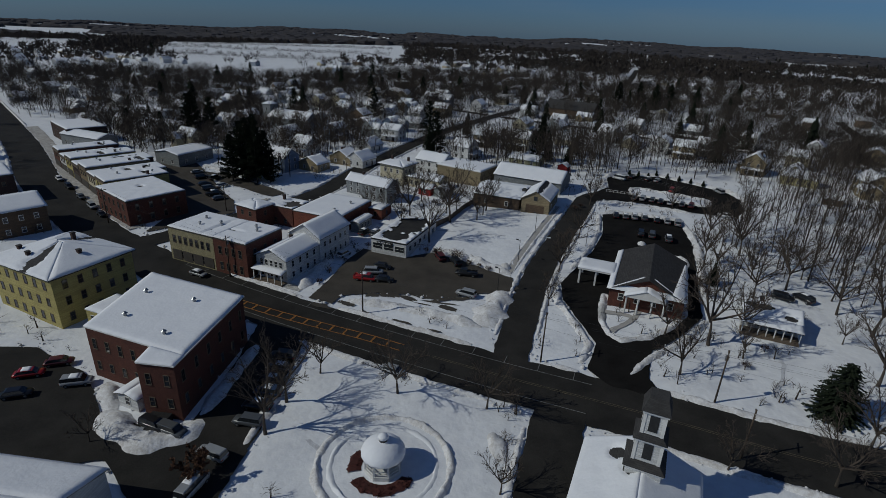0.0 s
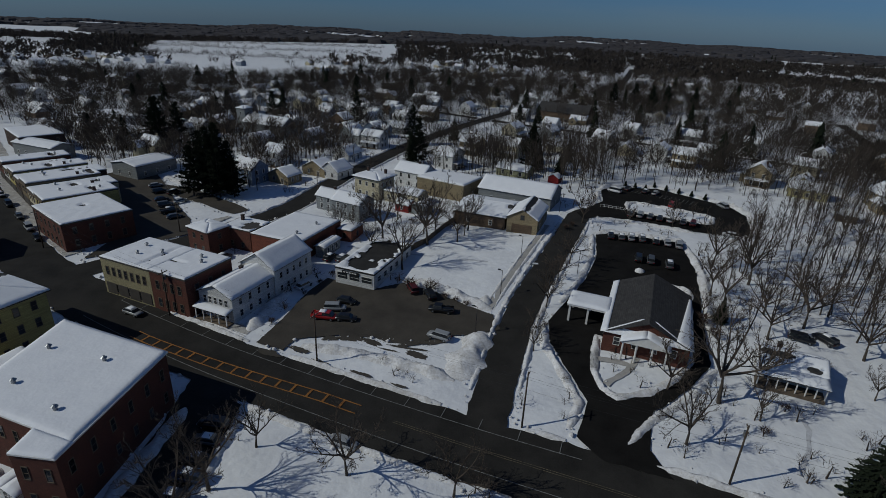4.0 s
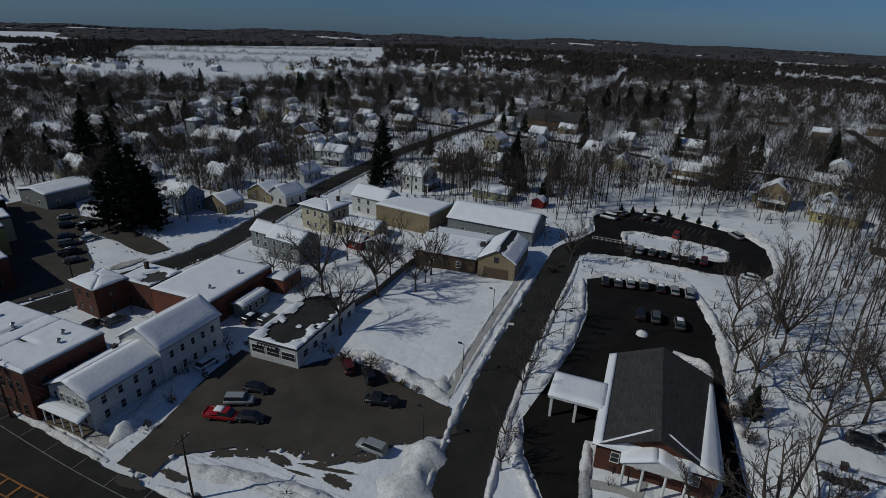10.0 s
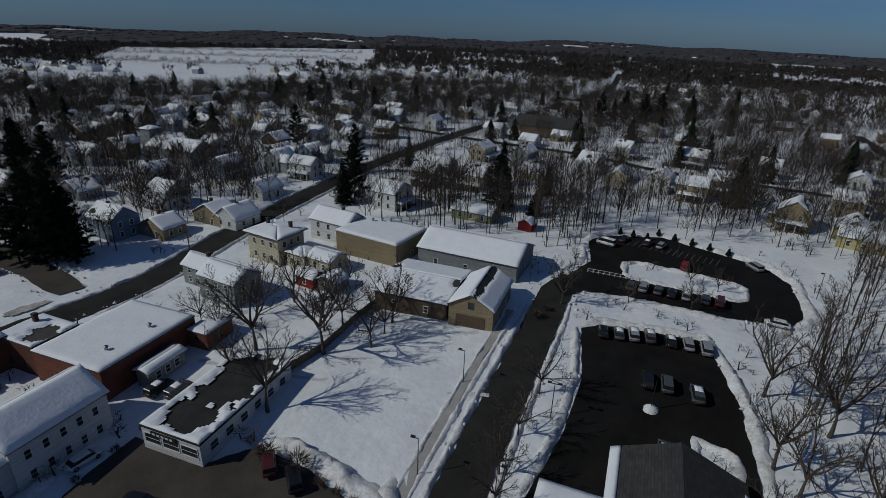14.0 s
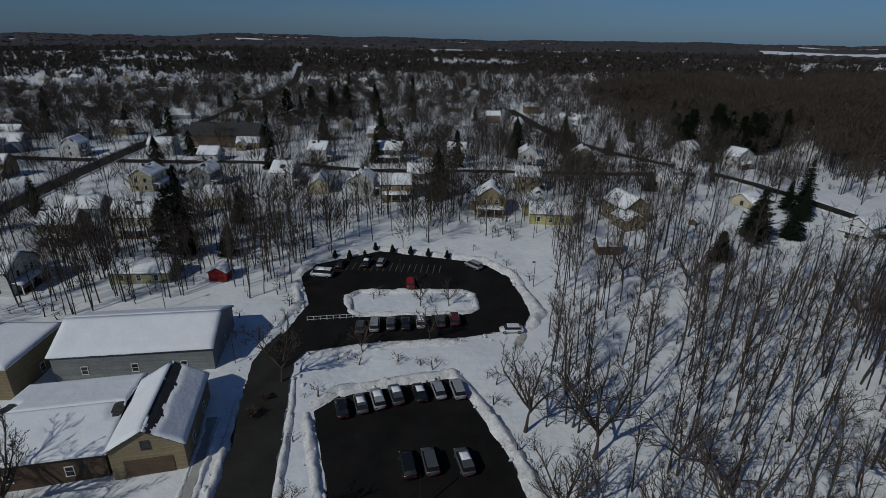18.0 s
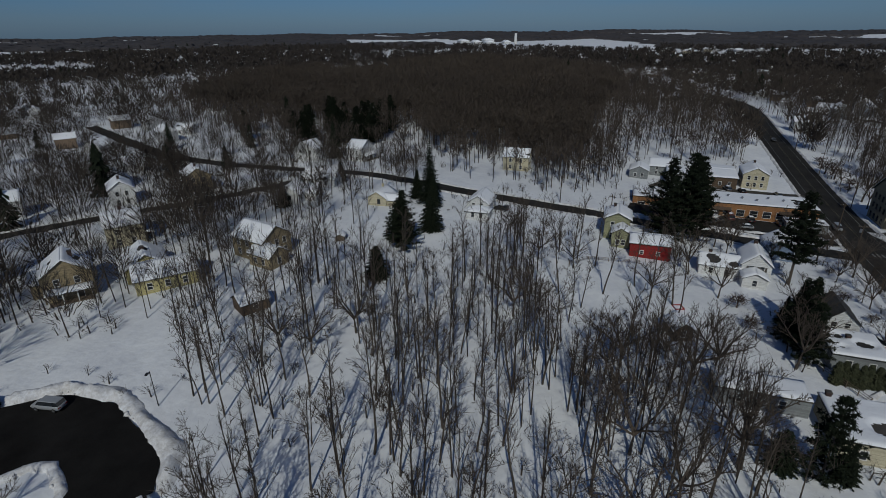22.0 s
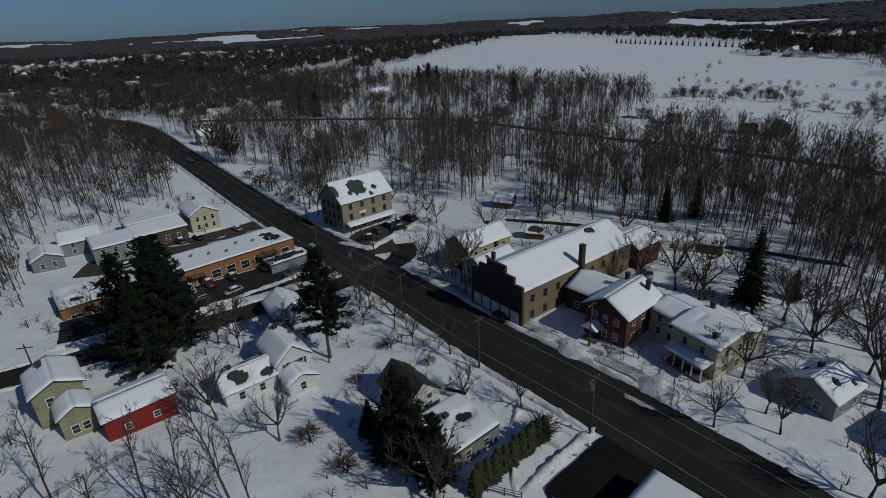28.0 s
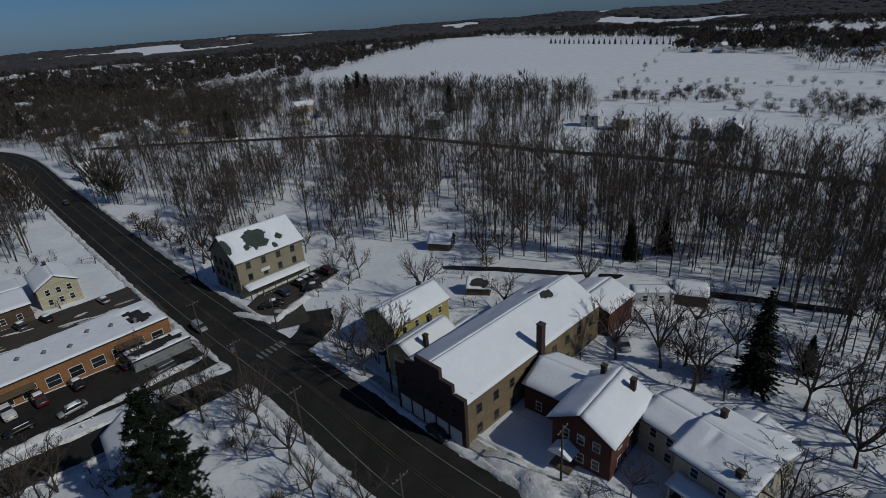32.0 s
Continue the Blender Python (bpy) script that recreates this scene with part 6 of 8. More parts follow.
building("garden_shed", 152.6, 97.6, 20, 4.5, 3.6, 2.4, "gable", 1.3, "brown", "shingle", win=(0, 0, 0, 1), storeys=1, label="small brown shed with a bare roof", category="shed", snow=0.06)
building("garage_block", 136.8, 87.2, 0, 5.2, 13.2, 2.8, "flat", 0.1, "grey", "trim_dark", win=(0, 0, 0, 2), storeys=1, label="long low garage under smooth snow", category="garage")
building("garage_block", 131.6, 74.6, 0, 10.4, 9.4, 3.2, "flat", 0.1, "cream", "trim_dark", win=(2, 1, 0, 2), storeys=1, label="flat-roofed garage with a bare dark patch", category="garage", holes=((0.36, 0.35, 0.16, 0.2),), chimneys=((4.4, 3.8, 1.0),))
gb = building("garage_block", 124.6, 60.8, 0, 12, 6.2, 3.2, "flat", 0.35, "white", "trim", win=(2, 1, 2, 1), storeys=1, label="small shop with a parapet round its snowy roof", category="garage", snow=0.1)
building("trailer", 163, -14.9, 35, 8, 3.2, 2.8, "flat", 0.05, "white", "trim", win=(2, 1, 2, 1), storeys=1, label="white box trailer under snow", category="trailer")
building("garden_shed", 157, -19.5, 20, 6, 5, 2.6, "gable", 1.6, "brown", win=(0, 0, 0, 1), storeys=1, label="dark shed at the wood's edge", category="shed")
building("garden_shed", 220.5, -14.8, 25, 6.0, 5.5, 2.2, "gable", 2.2, "brown", "shingle", win=(0, 0, 0, 1), storeys=1, label="dark brown hut among the trees", category="hut", snow=0.06)
building("garden_shed", 195.6, 0.2, 30, 5.0, 4.2, 2.0, "gable", 1.5, "brown", win=(0, 0, 0, 1), storeys=1, label="dark shed with a half-bare roof", category="shed", holes=((0.5, 0.5, 0.4, 0.4),))


# ---- trees ----
def grow(seed, height, kind):
    """Trunk and crown of a bare tree. kind: tall (forest grown) or broad (street grown)."""
    r = random.Random(seed)
    trunk, crown = Geo(), Geo()

    def limb(g, p, d, length, rad, level, segs, sides):
        pts, q, dd = [p], Vector(p), Vector(d)
        for i in range(segs):
            dd = (dd + Vector((r.uniform(-1, 1), r.uniform(-1, 1), r.uniform(-0.4, 0.7))) * (0.10 + 0.06 * level)).normalized()
            q2 = q + dd * (length / segs)
            ra, rb = rad * (1 - 0.75 * i / segs), rad * (1 - 0.75 * (i + 1) / segs)
            g.tube(q, q2, ra, rb, sides)
            q = q2
            pts.append(q.copy())
        return pts, dd

    def twig(p, d, length):
        e = Vector(p) + Vector(d) * length
        side = Vector(d).cross(Vector((r.uniform(-1, 1), r.uniform(-1, 1), r.uniform(-1, 1)))).normalized() * 0.026
        k = len(crown.v)
        crown.v.extend([tuple(Vector(p) - side), tuple(Vector(p) + side), tuple(e)])
        crown.f.append((k, k + 1, k + 2))

    def spread(pts, base_dir, length, rad, level, n, lo=0.35):
        for i in range(n):
            t = lo + (1 - lo) * (i + r.random()) / n
            f = t * (len(pts) - 1)
            j = min(int(f), len(pts) - 2)
            p = Vector(pts[j]).lerp(Vector(pts[j + 1]), f - j)
            d = Vector(pts[j + 1]) - Vector(pts[j])
            d.normalize()
            out = d.cross(Vector((r.uniform(-1, 1), r.uniform(-1, 1), r.uniform(-1, 1))))
            if out.length < 1e-3:
                continue
            out.normalize()
            ang = (r.uniform(0.45, 0.95) if kind == "tall" else r.uniform(0.5, 0.95)) if level < 3 else r.uniform(0.4, 1.0)
            nd = (d * math.cos(ang) + out * math.sin(ang) + Vector((0, 0, 0.18))).normalized()
            L = length * r.uniform(0.6, 1.1) * (1.15 - 0.55 * t)
            if level >= 3:
                twig(p, nd, L)
            else:
                q, _ = limb(crown, p, nd, L, rad * (1.05 - 0.5 * t), level, 3 if level == 1 else 2, 4 if level == 1 else 3)
                spread(q, nd, L * (0.5 if level == 1 else 0.55), rad * 0.42, level + 1, (7 if level == 1 else 8), 0.2)

    if kind == "tall":
        rad = height * 0.0105
        lean = Vector((r.uniform(-0.06, 0.06), r.uniform(-0.06, 0.06), 1)).normalized()
        pts, _ = limb(trunk, Vector((0, 0, -0.6)), lean, height * 0.95, rad, 0, 7, 6)
        spread(pts, lean, height * 0.32, rad * 0.42, 1, 12, 0.38)
    else:
        rad = height * 0.022
        pts, dd = limb(trunk, Vector((0, 0, -0.6)), Vector((r.uniform(-0.05, 0.05), r.uniform(-0.05, 0.05), 1)), height * 0.34, rad, 0, 3, 8)
        top = pts[-1]
        for i in range(6):
            a = 6.283 * (i + r.random() * 0.6) / 6
            tilt = r.uniform(0.35, 0.95)
            d = Vector((math.cos(a) * math.sin(tilt), math.sin(a) * math.sin(tilt), math.cos(tilt)))
            L = height * r.uniform(0.5, 0.68)
            q, _ = limb(crown, top - Vector((0, 0, r.uniform(0, 0.8))), d, L, rad * 0.58, 1, 5, 5)
            spread(q, d, L * 0.5, rad * 0.26, 1, 7, 0.22)
    return trunk, crown


def tree_thing(name, trunk, crown, label, category, group, mats=("bark", "twig")):
    t = tagged(new(name), label, category, group)
    part("trunk", trunk, M[mats[0]], t)
    part("crown", crown, M[mats[1]], t)
    t.location = (0, 0, -3000)
    return t


TALL = [tree_thing("bare_tree", *grow(10 + i, 15.5 + 1.0 * i, "tall"), "tall bare forest tree standing in snow", "tree", "bare trees") for i in range(6)]
BROAD = [tree_thing("bare_tree", *grow(40 + i, 10.5 + 1.1 * i, "broad"), "spreading bare tree standing in snow", "tree", "bare trees") for i in range(5)]


def conifer(seed, height, radius, broad=False):
    r = random.Random(seed)
    trunk, crown = Geo(), Geo()
    trunk.tube((0, 0, -0.6), (0, 0, height * 0.97), height * 0.018, 0.02, 7)
    z = height * (0.10 if not broad else 0.04)
    while z < height * 0.99:
        f = (z / height)
        R = radius * ((1 - f) ** 0.85 if not broad else (1 - f) ** 0.45 * min(1.0, 0.75 + 2 * f)) * r.uniform(0.82, 1.1) + 0.15
        n = max(7, int(18 * (1 - 0.5 * f)))
        for i in range(n):
            a = 6.283 * (i + r.random()) / n
            c, s = math.cos(a), math.sin(a)
            L = R * r.uniform(0.7, 1.1)
            steps = max(2, int(L / 0.45))
            for k in range(steps):
                t0, t1 = k / steps, (k + 1.6) / steps
                for w in (-1, 1):
                    x0, x1 = L * t0, L * min(t1, 1.08)
                    d0, d1 = z - 0.32 * x0 + 0.06 * x0 * x0 / max(R, .3), z - 0.32 * x1 + 0.06 * x1 * x1 / max(R, .3)
                    wd = (0.24 + 0.2 * L * 0.5 * (1 - t0)) * r.uniform(0.7, 1.3) * w
                    q = len(crown.v)
                    dz = r.uniform(-0.28, 0.05)
                    crown.v.extend([(c * x0, s * x0, d0 + 0.05), (c * x1, s * x1, d1 + r.uniform(-.12, .12)), (c * (x0 + x1) / 2 - s * wd, s * (x0 + x1) / 2 + c * wd, (d0 + d1) / 2 + dz)])
                    crown.f.append((q, q + 1, q + 2))
        z += height * 0.024 + 0.12
    return trunk, crown


def white_pine(seed, height, radius, clear=0.25):
    """A tall pine: a bare lower trunk and an uneven crown of needle clumps on level limbs."""
    r = random.Random(seed)
    trunk, crown = Geo(), Geo()
    trunk.tube((0, 0, -0.8), (0, 0, height * 0.95), height * 0.016, 0.03, 8)
    n = int(height * 4.4)
    for i in range(n):
        f = clear + (1 - clear) * (i + r.random()) / n
        z, u = height * f, (f - clear) / (1 - clear)
        L = (radius * (1 - u) ** 0.75 * (0.72 + 0.28 * min(1.0, u * 5)) + 0.35) * r.uniform(0.6, 1.12)
        a = i * 2.4 + r.uniform(-0.5, 0.5)
        c, s = math.cos(a), math.sin(a)
        rise = r.uniform(0.0, 0.3) + 0.5 * u
        crown.tube((0, 0, z), (c * L, s * L, z + L * rise), 0.06, 0.02, 3)
        for k in range(max(4, int(L * 3.6))):
            t = r.uniform(0.25, 1.05)
            p = Vector((c * L * t + r.uniform(-0.5, 0.5), s * L * t + r.uniform(-0.5, 0.5), z + L * rise * t + r.uniform(-0.2, 0.3)))
            for j in range(17):
                d = Vector((r.uniform(-1, 1), r.uniform(-1, 1), r.uniform(-0.6, 0.6))).normalized() * r.uniform(0.4, 0.9)
                e = Vector((r.uniform(-1, 1), r.uniform(-1, 1), r.uniform(-0.6, 0.6))) * 0.15
                q = len(crown.v)
                crown.v.extend([tuple(p - e), tuple(p + e), tuple(p + d)])
                crown.f.append((q, q + 1, q + 2))
    return trunk, crown


WPINE = [tree_thing("pine_tree", *white_pine(120 + i, h, rr, cl), "tall dark pine with a broad uneven crown", "tree", "pines", ("bark", "needles")) for i, (h, rr, cl) in enumerate(((25, 6.2, 0.26), (21, 6.2, 0.08), (17, 5.0, 0.05)))]
SPRUCE = [tree_thing("spruce_tree", *conifer(70 + i, h, rr), "tall dark green spruce above the snow", "tree", "spruces", ("bark", "needles")) for i, (h, rr) in enumerate(((20, 4.6), (15, 4.0), (11, 3.4)))]
PINE = tree_thing("pine_tree", *conifer(90, 10.5, 4.2, True), "broad bushy dark evergreen on the snow", "tree", "pines", ("bark", "needles"))


def plant(template, x, y, s=1.0, dz=0.0, rz=None):
    rz = random.Random(int(x * 31 + y * 17)).uniform(0, 360) if rz is None else rz
    m = pose(x, y, gz(x, y) + dz, 0, 0, rz)
    t = copy_thing(template, m)
    t.scale = (s, s, s)
    return t


# street and garden trees
for i, (x, y, s) in enumerate(((-20.9, 79, 0.85), (-6.6, 74.4, 1.0), (8.3, 71.4, 0.8), (-24.6, 71, 0.95), (-25.6, 63.6, 0.9), (11.2, 72.2, 0.5), (45.6, 94.1, 0.85), (44, 81.6, 0.9), (53.2, 91, 1.35), (77.8, 79.4, 1.0), (61.5, 95.4, 1.0), (71, 109, 1.1), (80.5, 113, 1.15), (66.5, 125, 0.95), (88, 95, 1.1),
                               (9.2, 54.6, 0.7), (0.3, 159, 0.9), (9.8, 153.8, 0.85), (1.7, 151.6, 1.3), (-10.9, 153.0, 1.15), (12.9, 161.9, 1.15), (11.8, 158, 0.8), (3.6, 160.3, 0.9), (-13, 146, 0.7), (-4.0, 137, 0.95), (47.6, 169, 1.0), (33.3, 131.4, 0.72), (37.9, 140.4, 0.72),
                               (30.0, 124.5, 0.6), (28.6, 119.6, 0.55), (23.9, 104.6, 0.6), (24.8, 109.5, 0.5), (67.6, 121, 0.95), (73.5, 139.8, 1.0), (78.3, 131.2, 1.05), (75, 118, 1.05), (86, 103, 1.15), (92, 84, 1.0), (80, 92, 0.5), (62, 112, 0.5), (61.5, 117, 0.6),
                               (-24, 162, 0.7), (-14.5, 165, 0.75), (-19, 158.5, 0.6), (-8, 170, 0.8), (62, 169.5, 0.55), (74, 166.5, 0.6), (79, 178.5, 0.45), (84, 175.5, 0.4), (58, 87, 0.5), (42.6, 60, 0.7), (56.5, 57.5, 1.0), (66, 64.5, 0.9), (72, 55.5, 0.9), (85, 48, 0.8), (95, 42, 0.8),
                               (121, 92, 1.0), (137, 97, 0.9), (148, 79, 0.8), (158, 76, 0.75), (160, 62, 0.55), (171, 55, 0.55), (178, 58, 0.55), (186, 56.5, 0.6), (197, 55, 0.65), (203, 53.5, 0.6), (192, 60, 0.5), (206, 60, 0.7), (172, 88, 0.6),
                               (183, 93, 0.65), (185.5, 96, 0.55), (205, 95, 0.9), (211, 88, 0.8), (208, 80, 0.6), (152, 57.5, 0.4), (191, 33, 1.15), (193.5, 36, 0.75), (200, 35, 0.6), (206, 32, 0.6), (146, 33.5, 0.35), (150, 37, 0.3), (131.6, 27, 0.85), (130, 41, 0.55), (126, 33, 0.5), (123, 36, 0.5), (126, 12, 1.0), (133, 4, 1.0), (120, 5, 1.0),
                               (147, 9, 0.9), (153, 6, 0.8), (144, -4, 0.9), (186, 4, 0.7), (204, 10, 0.8), (176, -12, 0.7), (115, 20, 1.0), (112, 40, 0.9), (118, 12, 0.9), (128, 6, 0.85), (108, 14, 0.9), (160, 8, 0.7), (135, -2, 0.8), (152, -8, 0.8), (232, 60, 0.5), (229, 92, 0.6), (223, 100, 0.7), (222, 52, 0.5), (-50, 60, 0.5))):
    plant(BROAD[i % 5], x, y, s * (1.12 if x < 100 else 1.3))
for x, y, k, s in ((-5.5, 240, 0, 1.0), (-8.5, 236, 1, 1.05), (-46, 329, 0, 1.0), (-10.4, 277, 0, 1.0), (44.2, 233, 1, 0.85), (40.6, 231, 0, 0.95), (129, 423, 0, 1.15),
                   (64, 114.8, 2, 0.55), (203.8, 165.2, 0, 1.0), (201, 163, 1, 0.7), (140, 2.4, 0, 0.9), (134.5, -6, 1, 0.5), (161, 74.5, 2, 1.15), (158.6, 77, 2, 1.2), (164, 77.5, 2, 0.6), (122.5, 79.5, 2, 0.55),
                   (-95, 330, 0, 0.9), (-120, 250, 0, 1.2), (-114, 255, 0, 1.05), (-126, 258, 0, 1.1), (10, 290, 1, 0.9), (160, 430, 0, 1.1), (175, 440, 0, 1.1), (190, 425, 0, 1.0), (152, 445, 0, 1.1), (168, 452, 1, 1.2), (110, 470, 0, 0.9), (60, 250, 2, 0.9), (128, 300, 1, 1.0), (147, 312, 1, 1.0), (212, 273, 1, 0.9), (230, 262, 1, 0.8),
                   (-2, 178, 2, 0.4), (221, 205, 2, 0.7), (170, -40, 0, 0.7), (175, -32, 1, 0.8), (208, 171, 2, 0.9), (260, 320, 1, 0.9), (292, 300, 0, 0.8)):
    if k == 0 and y > 230:
        plant(WPINE[2], x, y, s * 1.1)
    else:
        plant(SPRUCE[k], x, y, s)
for x, y, k, s in ((-73.0, 190.0, 1, 1.08), (-69.6, 188.6, 1, 0.95), (-76.4, 192.4, 1, 1.0), (-71.6, 193.6, 1, 1.12), (-67.2, 192.0, 1, 0.86), (-78.8, 189.4, 2, 1.0), (-64.8, 188.6, 2, 0.85), (-74.6, 196.6, 1, 0.9), (205.5, 92.6, 0, 0.98), (210.5, 90.0, 0, 0.92), (207.5, 97.5, 1, 1.05), (208.4, 89.0, 1, 0.82), (218.5, 91.5, 2, 1.0), (156.2, 76.4, 2, 0.8), (150.0, 77.0, 2, 0.7), (202.5, 97.0, 1, 0.85), (186.2, 71.2, 0, 0.88), (167.5, 159.2, 1, 0.72), (171.0, 161.0, 2, 0.7), (121.5, 82.5, 2, 0.78), (352, -170, 2, 1.0), (470, -196, 1, 1.0), (476, -190, 1, 0.9), (463, -199, 2, 1.1)):
    plant(WPINE[k], x, y, s)
for x, y, s in ((65.3, 71.8, 1.0), (183, 157.5, 0.9), (175, 163.5, 1.0), (152.5, 159.3, 0.75), (52, 137 + 90, 0.7), (188, 207, 0.6), (122.5, 87, 0.6)):
    plant(PINE, x, y, s)
r5 = random.Random(8)
for i in range(36):
    x, y = r5.uniform(284, 345), r5.uniform(230, 275)
    plant(WPINE[1 + i % 2], x, y, r5.uniform(0.7, 1.0))

W1 = [(74, 96), (98, 84), (118, 86), (136, 100), (165, 96), (178, 112), (190, 132), (166, 140), (150, 152), (152, 182), (126, 204), (108, 170), (100, 160), (84, 152), (76, 130)]
W6 = [(120, 98), (182, 112), (196, 152), (150, 160), (118, 142)]
W2 = [(-4, 218), (22, 211), (56, 206), (72, 220), (66, 250), (20, 246)]
W7 = [(101, 111), (114, 90), (140, 92), (136, 118)]
W8 = [(96, -6), (124, -8), (150, -28), (190, -40), (190, -92), (138, -112), (90, -70)]
OPENING = [(140, 95), (182, 95), (174, 128), (140, 120)]
W3 = [(40, -20), (96, 6), (124, -6), (150, -30), (200, -18), (238, -9), (262, -2), (300, 20), (330, -40), (250, -112), (60, -112)]
OPEN = [[(140, 150), (200, 100), (205, 145), (190, 170), (160, 175)], [(150, 60), (205, 60), (205, 118), (150, 96)]]


def scatter(poly, n, seed, gap, avoid=3.0):
    r = np.random.RandomState(seed)
    a = np.array(poly)
    out = []
    for _ in range(n * 30):
        if len(out) >= n:
            break
        x, y = r.uniform(a[:, 0].min(), a[:, 0].max()), r.uniform(a[:, 1].min(), a[:, 1].max())
        if inside(x, y, poly) and float(paved(np.array(x), np.array(y))) > avoid and all((x - p) ** 2 + (y - q) ** 2 > gap * gap for p, q in out):
            out.append((x, y))
    return out


r6 = random.Random(21)
for x, y in [q for q in scatter(W1, 125, 3, 3.6) if q[0] + q[1] > 196 and not inside(q[0], q[1], [(152, 146), (176, 138), (198, 150), (198, 168), (160, 168), (150, 160)])]:
    k = r6.randrange(7)
    if k < 6:
        plant(TALL[k], x, y, r6.uniform(0.7, 1.0))
    else:
        plant(BROAD[k - 5], x, y, r6.uniform(0.85, 1.15))
for x, y in scatter(W2, 30, 4, 4.6):
    plant(TALL[r6.randrange(6)], x, y, r6.uniform(0.6, 0.85))
for i, (x, y, s) in enumerate(((112, 100, 1.3), (118, 106, 1.25), (104, 105, 1.25),
                               (263, 30, 1.0), (271, 29, 1.2), (280, 28, 1.0), (290, 30, 0.9), (268, 23, 0.95), (300, 30, 0.8), (278, 21, 0.9), (252, 8, 0.9), (260, 10, 0.8), (246, 2, 0.85), (268, 12, 0.9), (285, 17, 0.9), (205, -13, 1.0), (202, -16, 0.9), (198, 57, 0.6), (211, 57, 0.6), (212.5, 63, 0.7), (199, 72, 0.8), (205.8, 84.5, 1.0), (201.5, 82, 0.8), (141, 93, 1.1), (232, 14, 0.55), (227, 22, 0.5), (223, 16, 0.6), (233, 8, 0.7), (226, 10, 0.7))):
    plant(BROAD[i % 5], x, y, s)
SLOPE = [(45, 199), (58, 199), (69, 214), (68, 236), (58, 240), (46, 222)]
for x, y in scatter(SLOPE, 26, 14, 2.8, 2.0):
    plant(TALL[r6.randrange(6)], x, y, r6.uniform(0.5, 0.85))
for t in TALL + BROAD + SPRUCE + WPINE + [PINE]:
    for o in (t, *t.children_recursive):
        bpy.data.objects.remove(o)


# ---- woods and far village ----
def tri_arrays(geo):
    v = np.array(geo.v)
    t = []
    for f in geo.f:
        for k in range(1, len(f) - 1):
            t.append((f[0], f[k], f[k + 1]))
    return v, np.array(t)


def strewn(name, models, spots, scale, mat, label, category, seed=0):
    """One object of many copies of a few models."""
    r = np.random.RandomState(seed)
    vs, ts, k = [], [], 0
    for i, (x, y) in enumerate(spots):
        v, t = models[r.randint(len(models))]
        a, s = r.uniform(0, 6.283), r.uniform(*scale)
        c, sn = math.cos(a) * s, math.sin(a) * s
        q = np.stack([v[:, 0] * c - v[:, 1] * sn + x, v[:, 0] * sn + v[:, 1] * c + y, v[:, 2] * s], 1)
        vs.append((q, x, y))
        ts.append(t + k)
        k += len(v)
    xs, ys = np.array([q[1] for q in vs]), np.array([q[2] for q in vs])
    zs = ter(xs, ys)
    allv = np.concatenate([q[0] + np.array([0, 0, z]) for q, z in zip(vs, zs)])
    tagged(new(name, array_mesh(name, allv, np.concatenate(ts), mat)), label, category, kind="stuff")


def bush_tree(seed, height, n, width, spread):
    """A light bare tree: a slim trunk and a dome of fine rising twigs."""
    r = random.Random(seed)
    g = Geo()
    g.tube((0, 0, -0.5), (r.uniform(-0.4, 0.4), r.uniform(-0.4, 0.4), height * 0.7), 0.16, 0.06, 3)
    for i in range(n):
        a, f = r.uniform(0, 6.283), r.random()
        z = height * r.uniform(0.28, 0.8)
        rad = spread * f ** 0.5 * math.sqrt(max(0.08, 1 - ((z / height - 0.5) / 0.5) ** 2))
        p = Vector((rad * 0.55 * math.cos(a), rad * 0.55 * math.sin(a), z))
        q = p + Vector((math.cos(a) * rad * 0.6 + r.uniform(-0.6, 0.6), math.sin(a) * rad * 0.6 + r.uniform(-0.6, 0.6), height * r.uniform(0.12, 0.26)))
        sd = Vector((r.uniform(-1, 1), r.uniform(-1, 1), r.uniform(-0.4, 0.4))).normalized() * width * r.uniform(0.6, 1.2)
        k = len(g.v)
        g.v.extend([tuple(p - sd), tuple(p + sd), tuple(q)])
        g.f.append((k, k + 1, k + 2))
    return tri_arrays(g)


def forest_tree(seed, height, n, width, spread, trunk=0.16):
    """A forest tree: a clear trunk, a few rising limbs and a haze of fine twigs above."""
    r = random.Random(seed)
    g = Geo()
    top = Vector((r.uniform(-0.8, 0.8), r.uniform(-0.8, 0.8), height * 0.9))
    g.tube((0, 0, -0.5), top, trunk, trunk * 0.25, 3)
    tips = []
    for i in range(8):
        f, a = r.uniform(0.35, 0.75), r.uniform(0, 6.283)
        b = top * f
        L = spread * r.uniform(0.6, 1.1)
        e = b + Vector((math.cos(a) * L, math.sin(a) * L, L * r.uniform(0.9, 1.7)))
        sd = Vector((-math.sin(a), math.cos(a), 0)) * trunk * 0.42
        g.quad(tuple(b - sd), tuple(b + sd), tuple(e))
        tips.append((b, e))
    for i in range(n):
        b, e = tips[r.randrange(8)] if r.random() < 0.8 else (top * 0.55, top)
        p = b.lerp(e, r.uniform(0.3, 1.0))
        q = p + Vector((r.uniform(-1, 1), r.uniform(-1, 1), r.uniform(0.0, 1.3))) * spread * 0.42
        sd = Vector((r.uniform(-1, 1), r.uniform(-1, 1), r.uniform(-0.3, 0.3))).normalized() * width * r.uniform(0.6, 1.2)
        g.quad(tuple(p - sd), tuple(p + sd), tuple(q))
    return tri_arrays(g)


